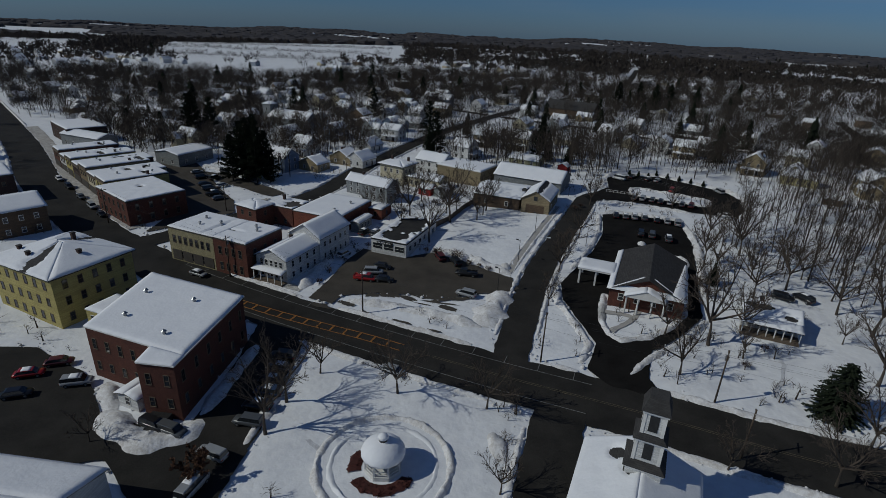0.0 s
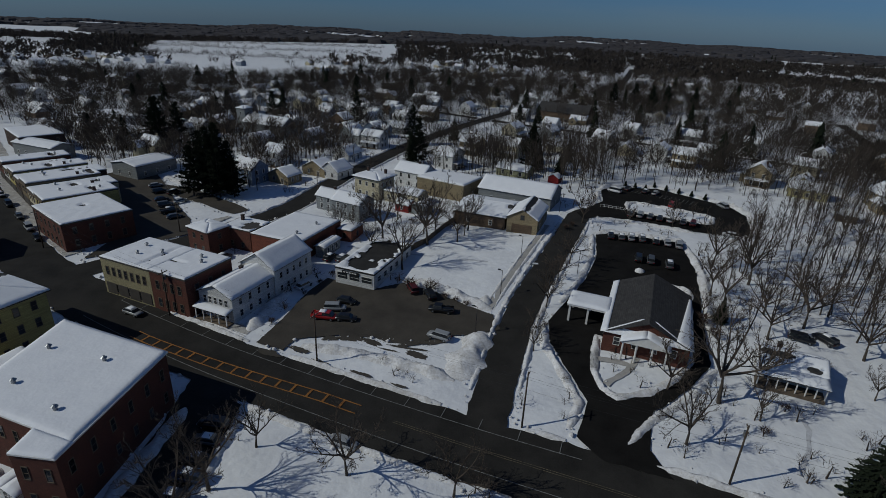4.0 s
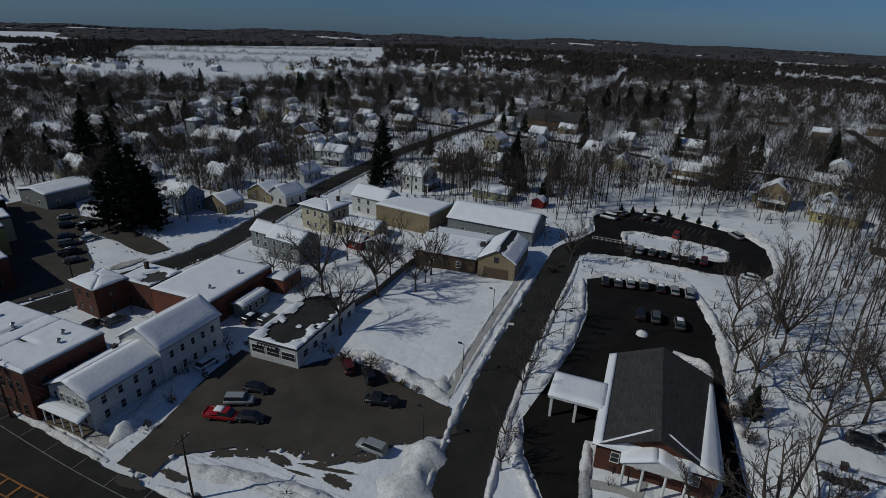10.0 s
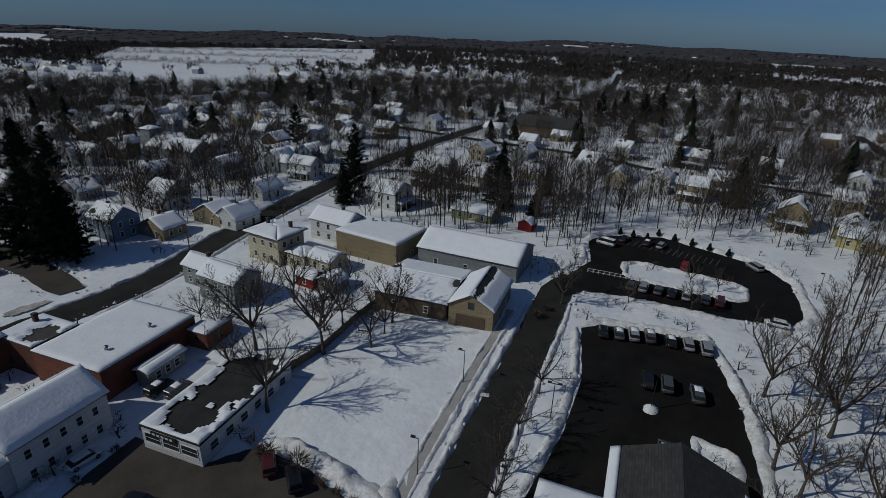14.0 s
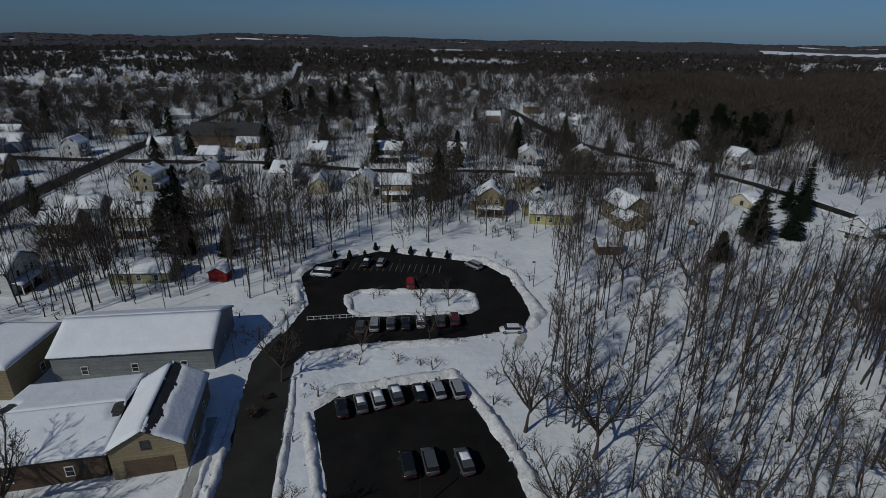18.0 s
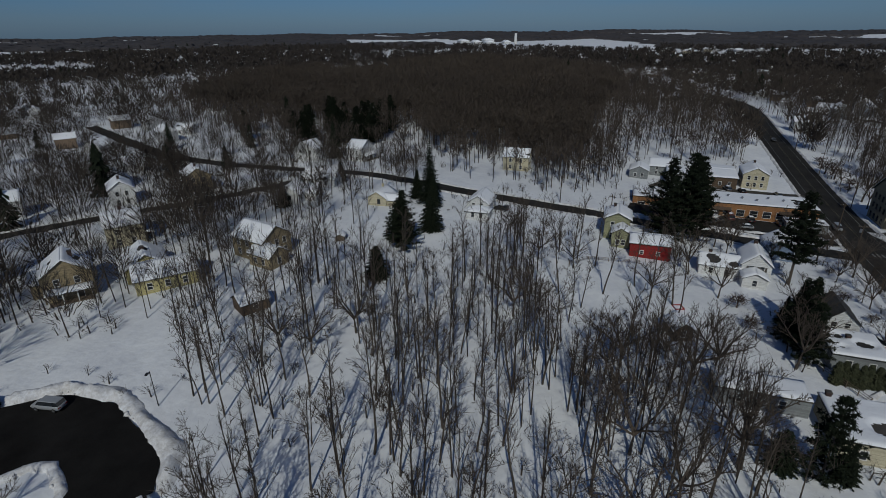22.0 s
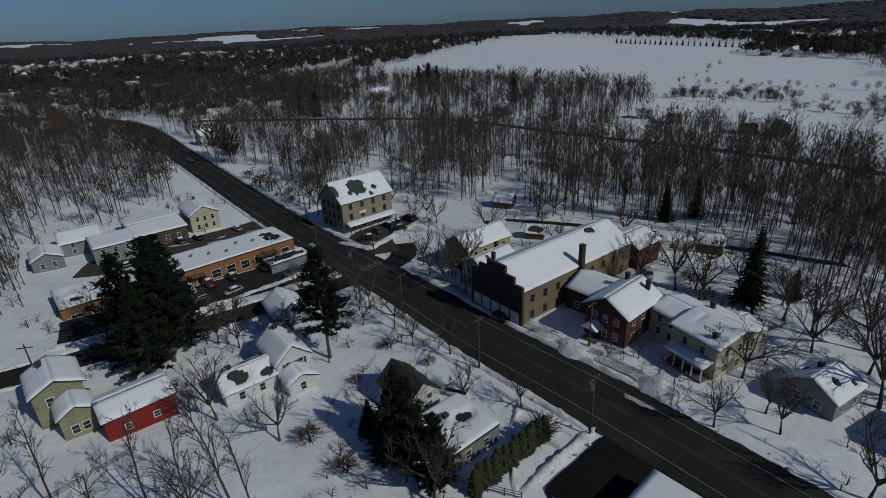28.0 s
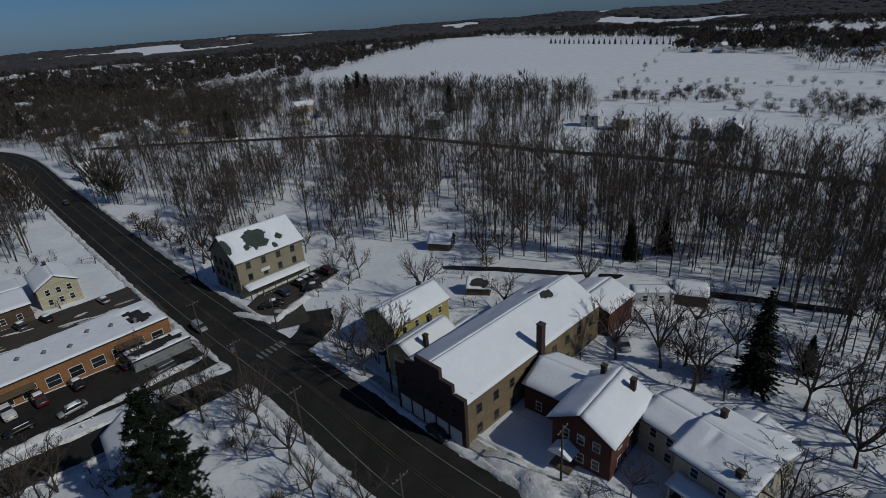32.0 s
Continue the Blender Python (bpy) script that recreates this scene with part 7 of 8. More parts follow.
MIDTREES = [forest_tree(200 + i, 14 + 0.8 * i, 150, 0.045, 3.4) for i in range(6)]
GARDENTREES = [bush_tree(220 + i, 10.5 + 0.9 * i, 110, 0.095, 4.6) for i in range(5)]
FARTREES = [bush_tree(230 + i, 12.5 + 1.1 * i, 36, 0.34, 5.2) for i in range(5)]


def canopy_clump(seed, height, n, radius):
    """A far clump of bare crowns: a low uneven dome."""
    r = random.Random(seed)
    g = Geo()
    rings = []
    for f, zz in ((1.0, -1.0), (0.72, height * 0.72)):
        rings.append([(radius * f * r.uniform(0.7, 1.25) * math.cos(6.2832 * i / n), radius * f * r.uniform(0.7, 1.25) * math.sin(6.2832 * i / n), zz * r.uniform(0.75, 1.2)) for i in range(n)])
    top = (radius * r.uniform(-0.25, 0.25), radius * r.uniform(-0.25, 0.25), height)
    for i in range(n):
        k = (i + 1) % n
        g.quad(rings[0][i], rings[0][k], rings[1][k], rings[1][i])
        g.quad(rings[1][i], rings[1][k], top)
    return tri_arrays(g)


MIDFAR = [bush_tree(240 + i, 11.5 + 0.8 * i, 26, 1.25, 6.4) for i in range(6)]
RIMTREES = [canopy_clump(250 + i, 7.5 + 0.7 * i, 6, 24.0) for i in range(6)]

FIELDS = [[(-400, 730), (-600, 1200), (-480, 1330), (-160, 1620), (-90, 1120), (-90, 930), (-190, 770), (-290, 720)], [(-340, 550), (-400, 680), (-210, 720), (-110, 640), (-150, 550)], [(-700, 800), (-760, 1000), (-640, 1060), (-590, 860)], [(655, -238), (860, -590), (1010, -980), (640, -905), (430, -815), (372, -602), (245, -578), (212, -440), (120, -402), (-80, -380), (30, -228), (150, -216), (290, -248), (420, -262), (520, -235)],
          [(1330, 60), (1560, 690), (2100, 640), (2480, 250), (1700, 20)], [(610, 430), (725, 385), (790, 440), (680, 480)], [(60, 1100), (200, 1080), (190, 1180), (60, 1200)],
          [(2234, -586), (1806, -739), (2400, -900), (3300, -1336), (2900, -800)], [(753, -150), (765, -207), (786, -278), (841, -375), (703, -282), (640, -196)], [(418, -1114), (308, -987), (266, -864), (192, -855), (210, -1079)],
          [(1124, 36), (1200, -14), (1230, -109), (1430, -211), (1330, 20)]]
VILLAGE = [(-480, 260), (-260, 130), (-128, 208), (-106, 224), (20, 214), (140, 195), (240, 170), (330, 300), (310, 470), (200, 620), (0, 700), (-150, 600), (-420, 520)]
EASTWOOD = [(300, 58), (520, 50), (700, 70), (940, 330), (760, 460), (560, 520), (340, 420), (272, 300), (268, 232), (240, 170), (232, 122), (262, 112), (300, 104)]
SOUTHWOOD = [(-60, -20), (60, -20), (300, 24), (470, 20), (640, -10), (690, -240), (545, -200), (395, -232), (310, -270), (150, -230), (-80, -260)]
ROADSIDE = [(430, -70), (900, -130), (950, 70), (720, 112), (560, 100), (430, 100)]
W5 = [(126, 150), (150, 152), (160, 176), (215, 172), (232, 205), (150, 235), (110, 232)]
EASTCORE = [(345, 135), (420, 122), (470, 128), (560, 112), (720, 130), (920, 330), (760, 440), (560, 500), (380, 420), (350, 330), (352, 272), (345, 226), (276, 186), (296, 158), (264, 136), (300, 122)]
CLEAR = [[(-240, 262), (-150, 176), (-88, 140), (-82, 162), (-116, 206), (-215, 286)], [(152, 146), (176, 138), (198, 150), (198, 168), (160, 168), (150, 160)], [(100, 100), (118, 104), (112, 112), (98, 108)]]
W4 = [(100, 208), (150, 190), (196, 205), (232, 190), (262, 200), (250, 300), (200, 320), (110, 310), (80, 250)]


SPOTS = [tuple(o.matrix_world.translation[:2]) for o in scene.objects if o.parent is None and o.type == "EMPTY" and o.get("category") not in ("tree",)]


def free_spots(xs, ys, avoid=2.5, margin=7.0):
    ok = paved(xs, ys) > avoid
    hs = np.array(SPOTS)
    keep = []
    for x, y, o in zip(xs, ys, ok):
        if o and ((hs[:, 0] - x) ** 2 + (hs[:, 1] - y) ** 2).min() > margin * margin:
            keep.append((x, y))
    return keep


def in_any(xs, ys, polys):
    m = np.zeros(len(xs), bool)
    for p in polys:
        m |= inside(xs, ys, p)
    return m


def box_points(seed, n, x0, x1, y0, y1):
    r = np.random.RandomState(seed)
    return r.uniform(x0, x1, n), r.uniform(y0, y1, n)


def thinned(spots, size, level):
    """Leaves clearings of the given size."""
    p = np.array(spots)
    keep = wobble(p[:, 0], p[:, 1], size) > level
    return [tuple(q) for q in p[keep]]


def wood(seed, n, poly, gap_fields=True):
    a = np.array(poly)
    x, y = box_points(seed, n, a[:, 0].min(), a[:, 0].max(), a[:, 1].min(), a[:, 1].max())
    m = inside(x, y, poly) & ~in_any(x, y, FIELDS) & ~in_any(x, y, CLEAR)
    return free_spots(x[m], y[m])


strewn("bare_woods", MIDTREES, [q for q in wood(32, 320, W1) if q[0] + q[1] > 200 and not inside(q[0], q[1], OPENING)] + wood(39, 150, W5) + wood(33, 240, W2) + [q for q in wood(45, 85, W6) if not inside(q[0], q[1], OPENING)] + wood(46, 85, W7) + wood(47, 50, [(70, 216), (104, 214), (124, 230), (74, 244)]), (0.7, 1.15), M["twig"], "dense bare woodland on snow", "woods", 1)
TRUNKY = [forest_tree(600 + i, 14.5 + 0.9 * i, 165, 0.075, 3.8, 0.18) for i in range(6)]
strewn("bare_woods", TRUNKY, thinned(wood(31, 2600, W3), 16.0, -0.5) + wood(48, 210, W8), (0.6, 1.2), M["twig"], "dense wood of straight bare trunks on snow", "woods", 14)
SLIM = [forest_tree(280 + i, 13.5 + 0.8 * i, 90, 0.12, 4.0, 0.18) for i in range(6)]
strewn("bare_woods", SLIM, thinned(wood(34, 8200, [(60, -112), (250, -112), (330, -40), (300, 20), (470, 20), (640, -10), (690, -240), (545, -200), (395, -232), (310, -270), (240, -150), (190, -150), (137, -145), (40, -140)]), 26.0, -0.55), (0.5, 1.1), M["twig"], "bare woodland between road and field", "woods", 2)
strewn("bare_woods", FARTREES, wood(37, 150, [(300, -235), (395, -225), (545, -194), (650, -200), (652, -236), (545, -204), (395, -240), (300, -270)]), (0.8, 1.15), M["far_twig"], "belt of bare trees along the field", "woods", 11)
vr = np.random.RandomState(36)
strewn("bare_woods", GARDENTREES, [q for q in wood(35, 10500, VILLAGE) if vr.rand() < min(0.9, max(0.62 if q[0] < 20 else 0.45, (q[1] - 150) / 300))] + wood(38, 420, W4), (0.7, 1.25), M["far_twig"], "bare garden trees among the houses", "woods", 3)
strewn("bare_woods", SLIM, [q for q in thinned(wood(40, 12000, EASTWOOD), 22.0, -0.6) if (q[0] > 305 or vr.rand() < 0.4) and not inside(np.array(q[0]), np.array(q[1]), EASTCORE)], (0.75, 1.15), M["twig"], "open edge of the brown forest", "woods", 15)
WESTGARDENS = [(-140, 205), (-104, 214), (-80, 204), (-62, 198), (-46, 214), (-30, 236), (-60, 320), (-150, 330), (-190, 270)]
strewn("bare_woods", [forest_tree(660 + i, 9.5 + 0.8 * i, 120, 0.13, 4.2, 0.2) for i in range(5)], wood(52, 620, WESTGARDENS), (0.6, 1.15), M["twig"], "bare garden trees among the houses by the side street", "woods", 23)
ROADWOOD = [(246, 112), (262, 108), (318, 112), (318, 168), (282, 176), (250, 142)]
strewn("bare_woods", TRUNKY, wood(53, 260, ROADWOOD), (0.55, 0.95), M["twig"], "open bare wood behind the side road", "woods", 24)
core = wood(36, 19000, EASTCORE)
DENSE = [forest_tree(620 + i, 13.5 + 0.8 * i, 120, 0.17, 4.2, 0.2) for i in range(6)]
strewn("bare_woods", DENSE, [q for q in core if q[0] < 520], (0.85, 1.25), M["forest_twig"], "dense brown bare forest behind the houses", "woods", 17)
strewn("bare_woods", FARTREES, [q for q in core if q[0] >= 520], (0.8, 1.2), M["forest_twig"], "dense brown bare forest", "woods", 4)


SUBURB = [(-640, 470), (-420, 520), (-150, 600), (60, 690), (140, 760), (120, 1000), (-90, 930), (-190, 770), (-290, 720), (-640, 800)]


def far_points():
    """Trees out to the ridges, thinning with distance, leaving fields and the village open."""
    r = np.random.RandomState(77)
    n = 84000
    rad = 300 + 4300 * r.rand(n) ** 2.0
    th = r.uniform(-2.35, 2.75, n)
    x, y = 60 + rad * np.cos(th), 110 + rad * np.sin(th)
    patch = np.where(rad > 1500, 1.2 * wobble(x, y, 330.0) + 0.4 * wobble(x, y, 110.0) - 0.1, wobble(x, y, 190.0) + 0.5 * wobble(x + 400, y, 70.0))
    m = ~in_any(x, y, FIELDS + [SOUTHWOOD]) & ((rad > 700) | (r.rand(n) < 0.55)) & ~inside(x, y, VILLAGE) & ~inside(x, y, EASTWOOD) & ~(inside(x, y, ROADSIDE) & (wobble(x, y, 27.0) < -0.35)) & (patch > np.where(rad > 1500, -0.42, -0.75)) & (paved(x, y) > 3) & (~inside(x, y, SUBURB) | (r.rand(n) < 0.3))
    return x[m], y[m], rad[m]


fx, fy, fr = far_points()
near = fr < 1500
near0 = fr < 700
strewn("far_woods", FARTREES, list(zip(fx[near0], fy[near0])), (0.8, 1.2), M["far_twig"], "brown bare woods near the village", "woods", 16)
near &= ~near0
strewn("far_woods", MIDFAR, list(zip(fx[near], fy[near])), (0.8, 1.25), M["far_canopy"], "brown bare woods beyond the village", "woods", 5)
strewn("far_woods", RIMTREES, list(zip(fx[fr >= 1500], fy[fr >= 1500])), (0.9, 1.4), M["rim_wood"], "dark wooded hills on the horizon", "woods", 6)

BEND = [[(430, -70), (505, 16), (560, 34), (640, 72), (800, 66), (820, -60), (640, -150), (480, -120)], [(395, 44), (505, 44), (560, 66), (640, 108), (820, 170), (700, 210), (500, 130), (420, 112)]]
strewn("bare_woods", FARTREES, wood(49, 1500, BEND[0]) + wood(50, 800, BEND[1]), (0.6, 1.1), M["far_twig"], "bare woods round the bend of the road", "woods", 21)

# conifers far off
cone = []
for i in range(3):
    g, r = Geo(), random.Random(300 + i)
    for k in range(15):
        z0, R = 0.8 + k * 0.92, (3.6 if i else 4.4) * (1 - k / 15.5) ** 0.6 * r.uniform(0.6, 1.2)
        n = 12
        for j in range(n):
            a, b = 6.283 * j / n + k * 1.7, 6.283 * (j + 0.75) / n + k * 1.7
            q = len(g.v)
            g.v.extend([(R * r.uniform(0.6, 1.15) * math.cos(a), R * math.sin(a), z0 - 0.6 + r.uniform(-.7, .5)), (R * math.cos(b), R * r.uniform(0.6, 1.15) * math.sin(b), z0 - 0.6 + r.uniform(-.7, .5)), (r.uniform(-.4, .4), r.uniform(-.4, .4), z0 + 1.3)])
            g.f.append((q, q + 1, q + 2))
    cone.append(tri_arrays(g))
cx, cy = box_points(41, 85, -350, 330, 225, 620)
cm = ~in_any(cx, cy, FIELDS)
cx2, cy2 = box_points(42, 500, -900, 1900, 600, 2200)
cm2 = ~in_any(cx2, cy2, FIELDS) & (wobble(cx2, cy2, 120) > 0.1)
cx3, cy3 = box_points(43, 300, 420, 1300, -900, 400)
cm3 = ~in_any(cx3, cy3, FIELDS) & (wobble(cx3, cy3, 80) > 0.2)
strewn("far_conifers", cone, free_spots(np.r_[cx[cm], cx2[cm2], cx3[cm3]], np.r_[cy[cm], cy2[cm2], cy3[cm3]]), (0.6, 1.3), M["needles"], "dark scattered evergreens among the houses", "woods", 7)
cx4, cy4 = 652 - 236 * np.linspace(0, 1, 24), -790 + 54 * np.linspace(0, 1, 24)
strewn("conifer_row", cone, list(zip(cx4, cy4)), (0.5, 0.65), M["needles"], "row of small evergreens across the snowy field", "tree row", 8)
bx, by = box_points(44, 520, 130, 300, -300, -205)
bm = in_any(bx, by, FIELDS) & (wobble(bx, by, 30) > 0.2)
rows = [((308, -318), (250, -336), 7), ((250, -336), (150, -347), 13), ((212, -240), (150, -247), 24), ((420, -735), (330, -420), 7), ((330, -420), (312, -318), 4), ((240, -262), (150, -275), 16)]
hedge = [(ax + (bx_ - ax) * k / n + 3 * math.sin(k * 5.1), ay + (by_ - ay) * k / n + 3 * math.cos(k * 3.7)) for (ax, ay), (bx_, by_), n in rows for k in range(n)]
strewn("field_bushes", [bush_tree(270 + i, 4.5 + 0.9 * i, 90, 0.12, 2.6) for i in range(4)], list(zip(bx[bm], by[bm])) + hedge, (0.45, 1.25), M["far_twig"], "round bare bushes along the field edges", "bushes", 9)
bx, by = np.linspace(690, 400, 46), np.linspace(-960, -850, 46)
strewn("tree_lines", FARTREES, list(zip(bx, by)), (0.6, 0.95), M["far_twig"], "dark belt of trees behind the evergreen row", "tree row", 19)
hx = np.r_[np.linspace(-640, -120, 150), np.linspace(-600, -140, 130), np.linspace(-520, -160, 120)]
hy = np.r_[1010 + 0.1 * np.linspace(0, 520, 150), 1230 + 0.12 * np.linspace(0, 460, 130), 820 + 0.1 * np.linspace(0, 360, 120)]
strewn("tree_lines", FARTREES, list(zip(hx, hy)), (0.5, 0.9), M["far_twig"], "thin tree lines between snowy fields", "tree row", 10)


def far_houses():
    """Small far houses: walls and snowy gables, joined."""
    r = np.random.RandomState(12)
    w, s = Geo(), Geo()
    spots = []
    for n, box in ((260, (-380, 330, 250, 720)), (27, (640, 800, -300, -140)), (120, (-600, 120, 540, 960)), (64, (1080, 1460, -220, 70)), (44, (150, 420, -760, -540)), (33, (440, 660, -70, 25)), (46, (540, 900, 60, 140)), (70, (-460, -150, 140, 400)), (60, (-700, -250, 300, 800)), (60, (420, 900, -60, 60)), (60, (560, 1200, 90, 200)), (50, (900, 1500, -100, 120)), (110, (300, 2200, 900, 2400)), (60, (-1200, 0, 1900, 2900)), (60, (1000, 3000, -900, 600)), (50, (300, 900, -1500, -1000)), (40, (420, 640, -150, -70))):
        x, y = box_points(100 + n, n, *box)
        m = ~in_any(x, y, FIELDS) & ~inside(x, y, EASTWOOD) & (paved(x, y) > 7)
        for a, b in zip(x[m], y[m]):
            if all((a - p) ** 2 + (b - q) ** 2 > 256 for p, q in SPOTS + spots):
                spots.append((a, b))
    for x, y in spots:
        z, a = gz(x, y), radians(-30 + r.choice((0, 90)) + r.uniform(-8, 8))
        L, D, H, R = r.uniform(4, 6.5), r.uniform(3.4, 4.4), r.choice((3.0, 5.2)), r.uniform(2, 3)
        if math.hypot(x, y) > 1100:
            L, D = L * 1.3, D * 1.3
        c, q = math.cos(a), math.sin(a)
        T = lambda u, v, h: (x + u * c - v * q, y + u * q + v * c, z + h)
        w.rings([[T(-L, -D, -1), T(L, -D, -1), T(L, D, -1), T(-L, D, -1)], [T(-L, -D, H), T(L, -D, H), T(L, D, H), T(-L, D, H)]])
        w.quad(T(-L, -D, H), T(-L, D, H), T(-L, 0, H + R)), w.quad(T(L, -D, H), T(L, D, H), T(L, 0, H + R))
        for sg in (-1, 1):
            e = 0.4
            lo, hi = H - e * R / D, H + R
            p = [T(-L - e, sg * (D + e), lo), T(L + e, sg * (D + e), lo), T(L + e, 0, hi), T(-L - e, 0, hi)]
            s.rings([p, [(v[0], v[1], v[2] + 0.35) for v in p]])
    tagged(new("far_houses", w.mesh("far_houses", M["far_wall"])), "far small wooden houses among bare trees", "houses", kind="stuff")
    tagged(new("far_roofs", s.mesh("far_roofs", M["roof_snow"])), "snowy gable roofs of far houses", "roofs", kind="stuff")


def island_shades(m, cols):
    """Colours picked by piece."""
    n, l = m.node_tree.nodes, m.node_tree.links
    g = n.new("ShaderNodeNewGeometry")
    rp = n.new("ShaderNodeValToRGB")
    rp.color_ramp.interpolation = "CONSTANT"
    for i, c in enumerate(cols):
        e = rp.color_ramp.elements[i] if i < 2 else rp.color_ramp.elements.new(i / len(cols))
        e.position, e.color = i / len(cols), (*c, 1)
    l.new(g.outputs["Random Per Island"], rp.inputs["Fac"])
    l.new(rp.outputs["Color"], n["Principled BSDF"].inputs["Base Color"])


M["far_wall"] = material("far_house_walls", (0.5, 0.5, 0.5), rough=0.8, bump=0)
island_shades(M["far_wall"], ((0.60, 0.60, 0.58), (0.30, 0.30, 0.30), (0.45, 0.40, 0.28), (0.18, 0.13, 0.09), (0.55, 0.55, 0.55), (0.22, 0.25, 0.30)))
far_houses()

BRUSH = [bush_tree(500 + i, 1.6 + 0.4 * i, 34, 0.05, 1.3) for i in range(4)]
bxs, bys = box_points(61, 8200, -130, 320, -40, 330)
bmask = (wobble(bxs, bys, 13.0) > -0.05) & ~inside(bxs, bys, [(-5, 128), (17, 120), (42, 160), (32, 168), (12, 165)]) & ~inside(bxs, bys, [(-24, 62), (-22, 84), (10, 70), (6, 50), (-20, 48)])
strewn("brush", BRUSH, free_spots(bxs[bmask], bys[bmask], 1.5, 6.0), (0.5, 1.3), M["twig"], "low bare brush poking through the snow", "brush", 12)


def bush(x, y, h, mat="bush", label="round brown leafless bush on the snow"):
    """A rounded bush of many fine twigs."""
    def make(k):
        v, t = bush_tree(700 + k, 2.0, 240, 0.045, 1.25)
        return array_mesh("bush", v, t, M[mat])
    k = int(x * 7 + y * 3) % 3
    ob = new("bush", cached(("bush", k, mat), lambda: make(k)))
    ob.matrix_world = pose(x, y, gz(x, y), 0, 0, (x * 37) % 360)
    ob.scale = (h / 2, h / 2, h / 2.2)
    tagged(ob, label, "bush", "garden bushes")


for x, y, h in ((-1.5, 127.6, 3.0), (3.4, 125.6, 3.4), (6.6, 123.4, 1.6), (9.0, 121.9, 1.4), (11.3, 120.2, 1.5), (-4.6, 130.6, 1.5), (-20.6, 133, 1.7), (-22.6, 129, 1.5), (-25, 124, 1.3), (-27.6, 117.5, 1.4), (-28.8, 112, 1.5), (38.9, 105.4, 0.9), (40, 105.0, 0.9), (41, 104.6, 0.8),
                (150.2, 3.2, 4.6), (146.5, 6, 3.6), (153.5, 0.5, 3.0), (145.6, 60.5, 4.4), (168.5, 84.9, 3.6), (201.5, -9.8, 4.2), (160.2, 84.0, 3.0), (171, 60, 2.2), (176, 72, 2.0), (181, 62, 2.4), (196.5, 60, 2.2), (300, 29, 5.5), (307.4, 30.7, 6.0), (290, 27, 4.0), (321, 29, 4.5), (282, 30, 3.0), (262, 37, 2.0),
                (230, 96, 2.0), (228, 88, 1.6), (59.8, 113.5, 3.2), (60.6, 109.0, 2.6), (76, 100, 2.4), (63, 89, 1.8), (57, 84, 1.6), (112, 68, 2.4), (108, 74, 2.8), (115, 78, 2.2), (145, 100, 2.0), (-38, 150, 1.4), (-13, 160, 2.0), (-3.5, 167, 2.2), (10, 165, 2.0), (41.5, 163, 2.0), (44, 166, 1.7)):
    bush(x, y, h)


# ---- vehicles ----
def car_mesh(kind, colour):
    """Meshes of a car's parts, nose to +x."""
    L, W, H, hood = {"car": (4.5, 1.76, 1.45, 0.92), "suv": (4.7, 1.86, 1.75, 1.08), "pickup": (5.4, 1.92, 1.8, 1.1), "van": (5.0, 1.95, 2.05, 1.2)}[kind]
    X, Y = L / 2, W / 2

    def ring(x, w, zb, zt):
        return [(x, -w * 0.86, zb), (x, -w, zb + 0.22), (x, -w, zt - 0.16), (x, -w * 0.86, zt), (x, w * 0.86, zt), (x, w, zt - 0.16), (x, w, zb + 0.22), (x, w * 0.86, zb)]

    body = Geo().rings([ring(-X, Y * 0.86, 0.42, hood - 0.12), ring(-X + 0.18, Y * 0.97, 0.3, hood - 0.02), ring(-X * 0.4, Y, 0.28, hood), ring(X * 0.35, Y, 0.28, hood), ring(X - 0.35, Y * 0.96, 0.3, hood - 0.12), ring(X, Y * 0.82, 0.42, hood - 0.26)])
    a, b = {"car": (-0.42, 0.30), "suv": (-0.48, 0.30), "pickup": (-0.05, 0.36), "van": (-0.49, 0.40)}[kind]

    def crown(x0, x1, w, z):
        return [(x0, -w, z), (x1, -w, z), (x1, w, z), (x0, w, z)]

    glass = Geo().rings([crown(a * L, b * L, Y * 0.9, hood - 0.02), crown(a * L + 0.38 * (kind == "car") + 0.16, b * L - 0.55, Y * 0.74, H - 0.07)])
    roof = Geo().rings([crown(a * L + 0.34 * (kind == "car") + 0.12, b * L - 0.5, Y * 0.77, H - 0.09), crown(a * L + 0.5 * (kind == "car") + 0.22, b * L - 0.62, Y * 0.7, H)])
    if kind == "pickup":
        body.box(-X + 0.1, -Y * 0.98, hood - 0.02, -0.3, -Y * 0.88, hood + 0.14).box(-X + 0.1, Y * 0.88, hood - 0.02, -0.3, Y * 0.98, hood + 0.14).box(-X + 0.02, -Y * 0.9, hood - 0.02, -X + 0.12, Y * 0.9, hood + 0.14)
    tyre = Geo().tube((0, -0.11, 0), (0, 0.11, 0), 0.34, 0.34, 14, True)
    rim = Geo().tube((0, -0.115, 0), (0, 0.115, 0), 0.19, 0.19, 10, True)
    lamp = Geo().box(-0.04, -0.2, -0.08, 0.04, 0.2, 0.08)
    return dict(body=body.mesh("body", M["car_" + colour], True), glass=glass.mesh("cabin_glass", M["glass"]), roof=roof.mesh("roof", M["car_" + colour]), tyre=tyre.mesh("wheel", M["tyre"]), rim=rim.mesh("rim", M["metal"]),
                head=lamp.mesh("headlight", M["headlamp"]), tail=lamp.mesh("taillight", M["red_lamp"]), dims=(L, W, H, hood))


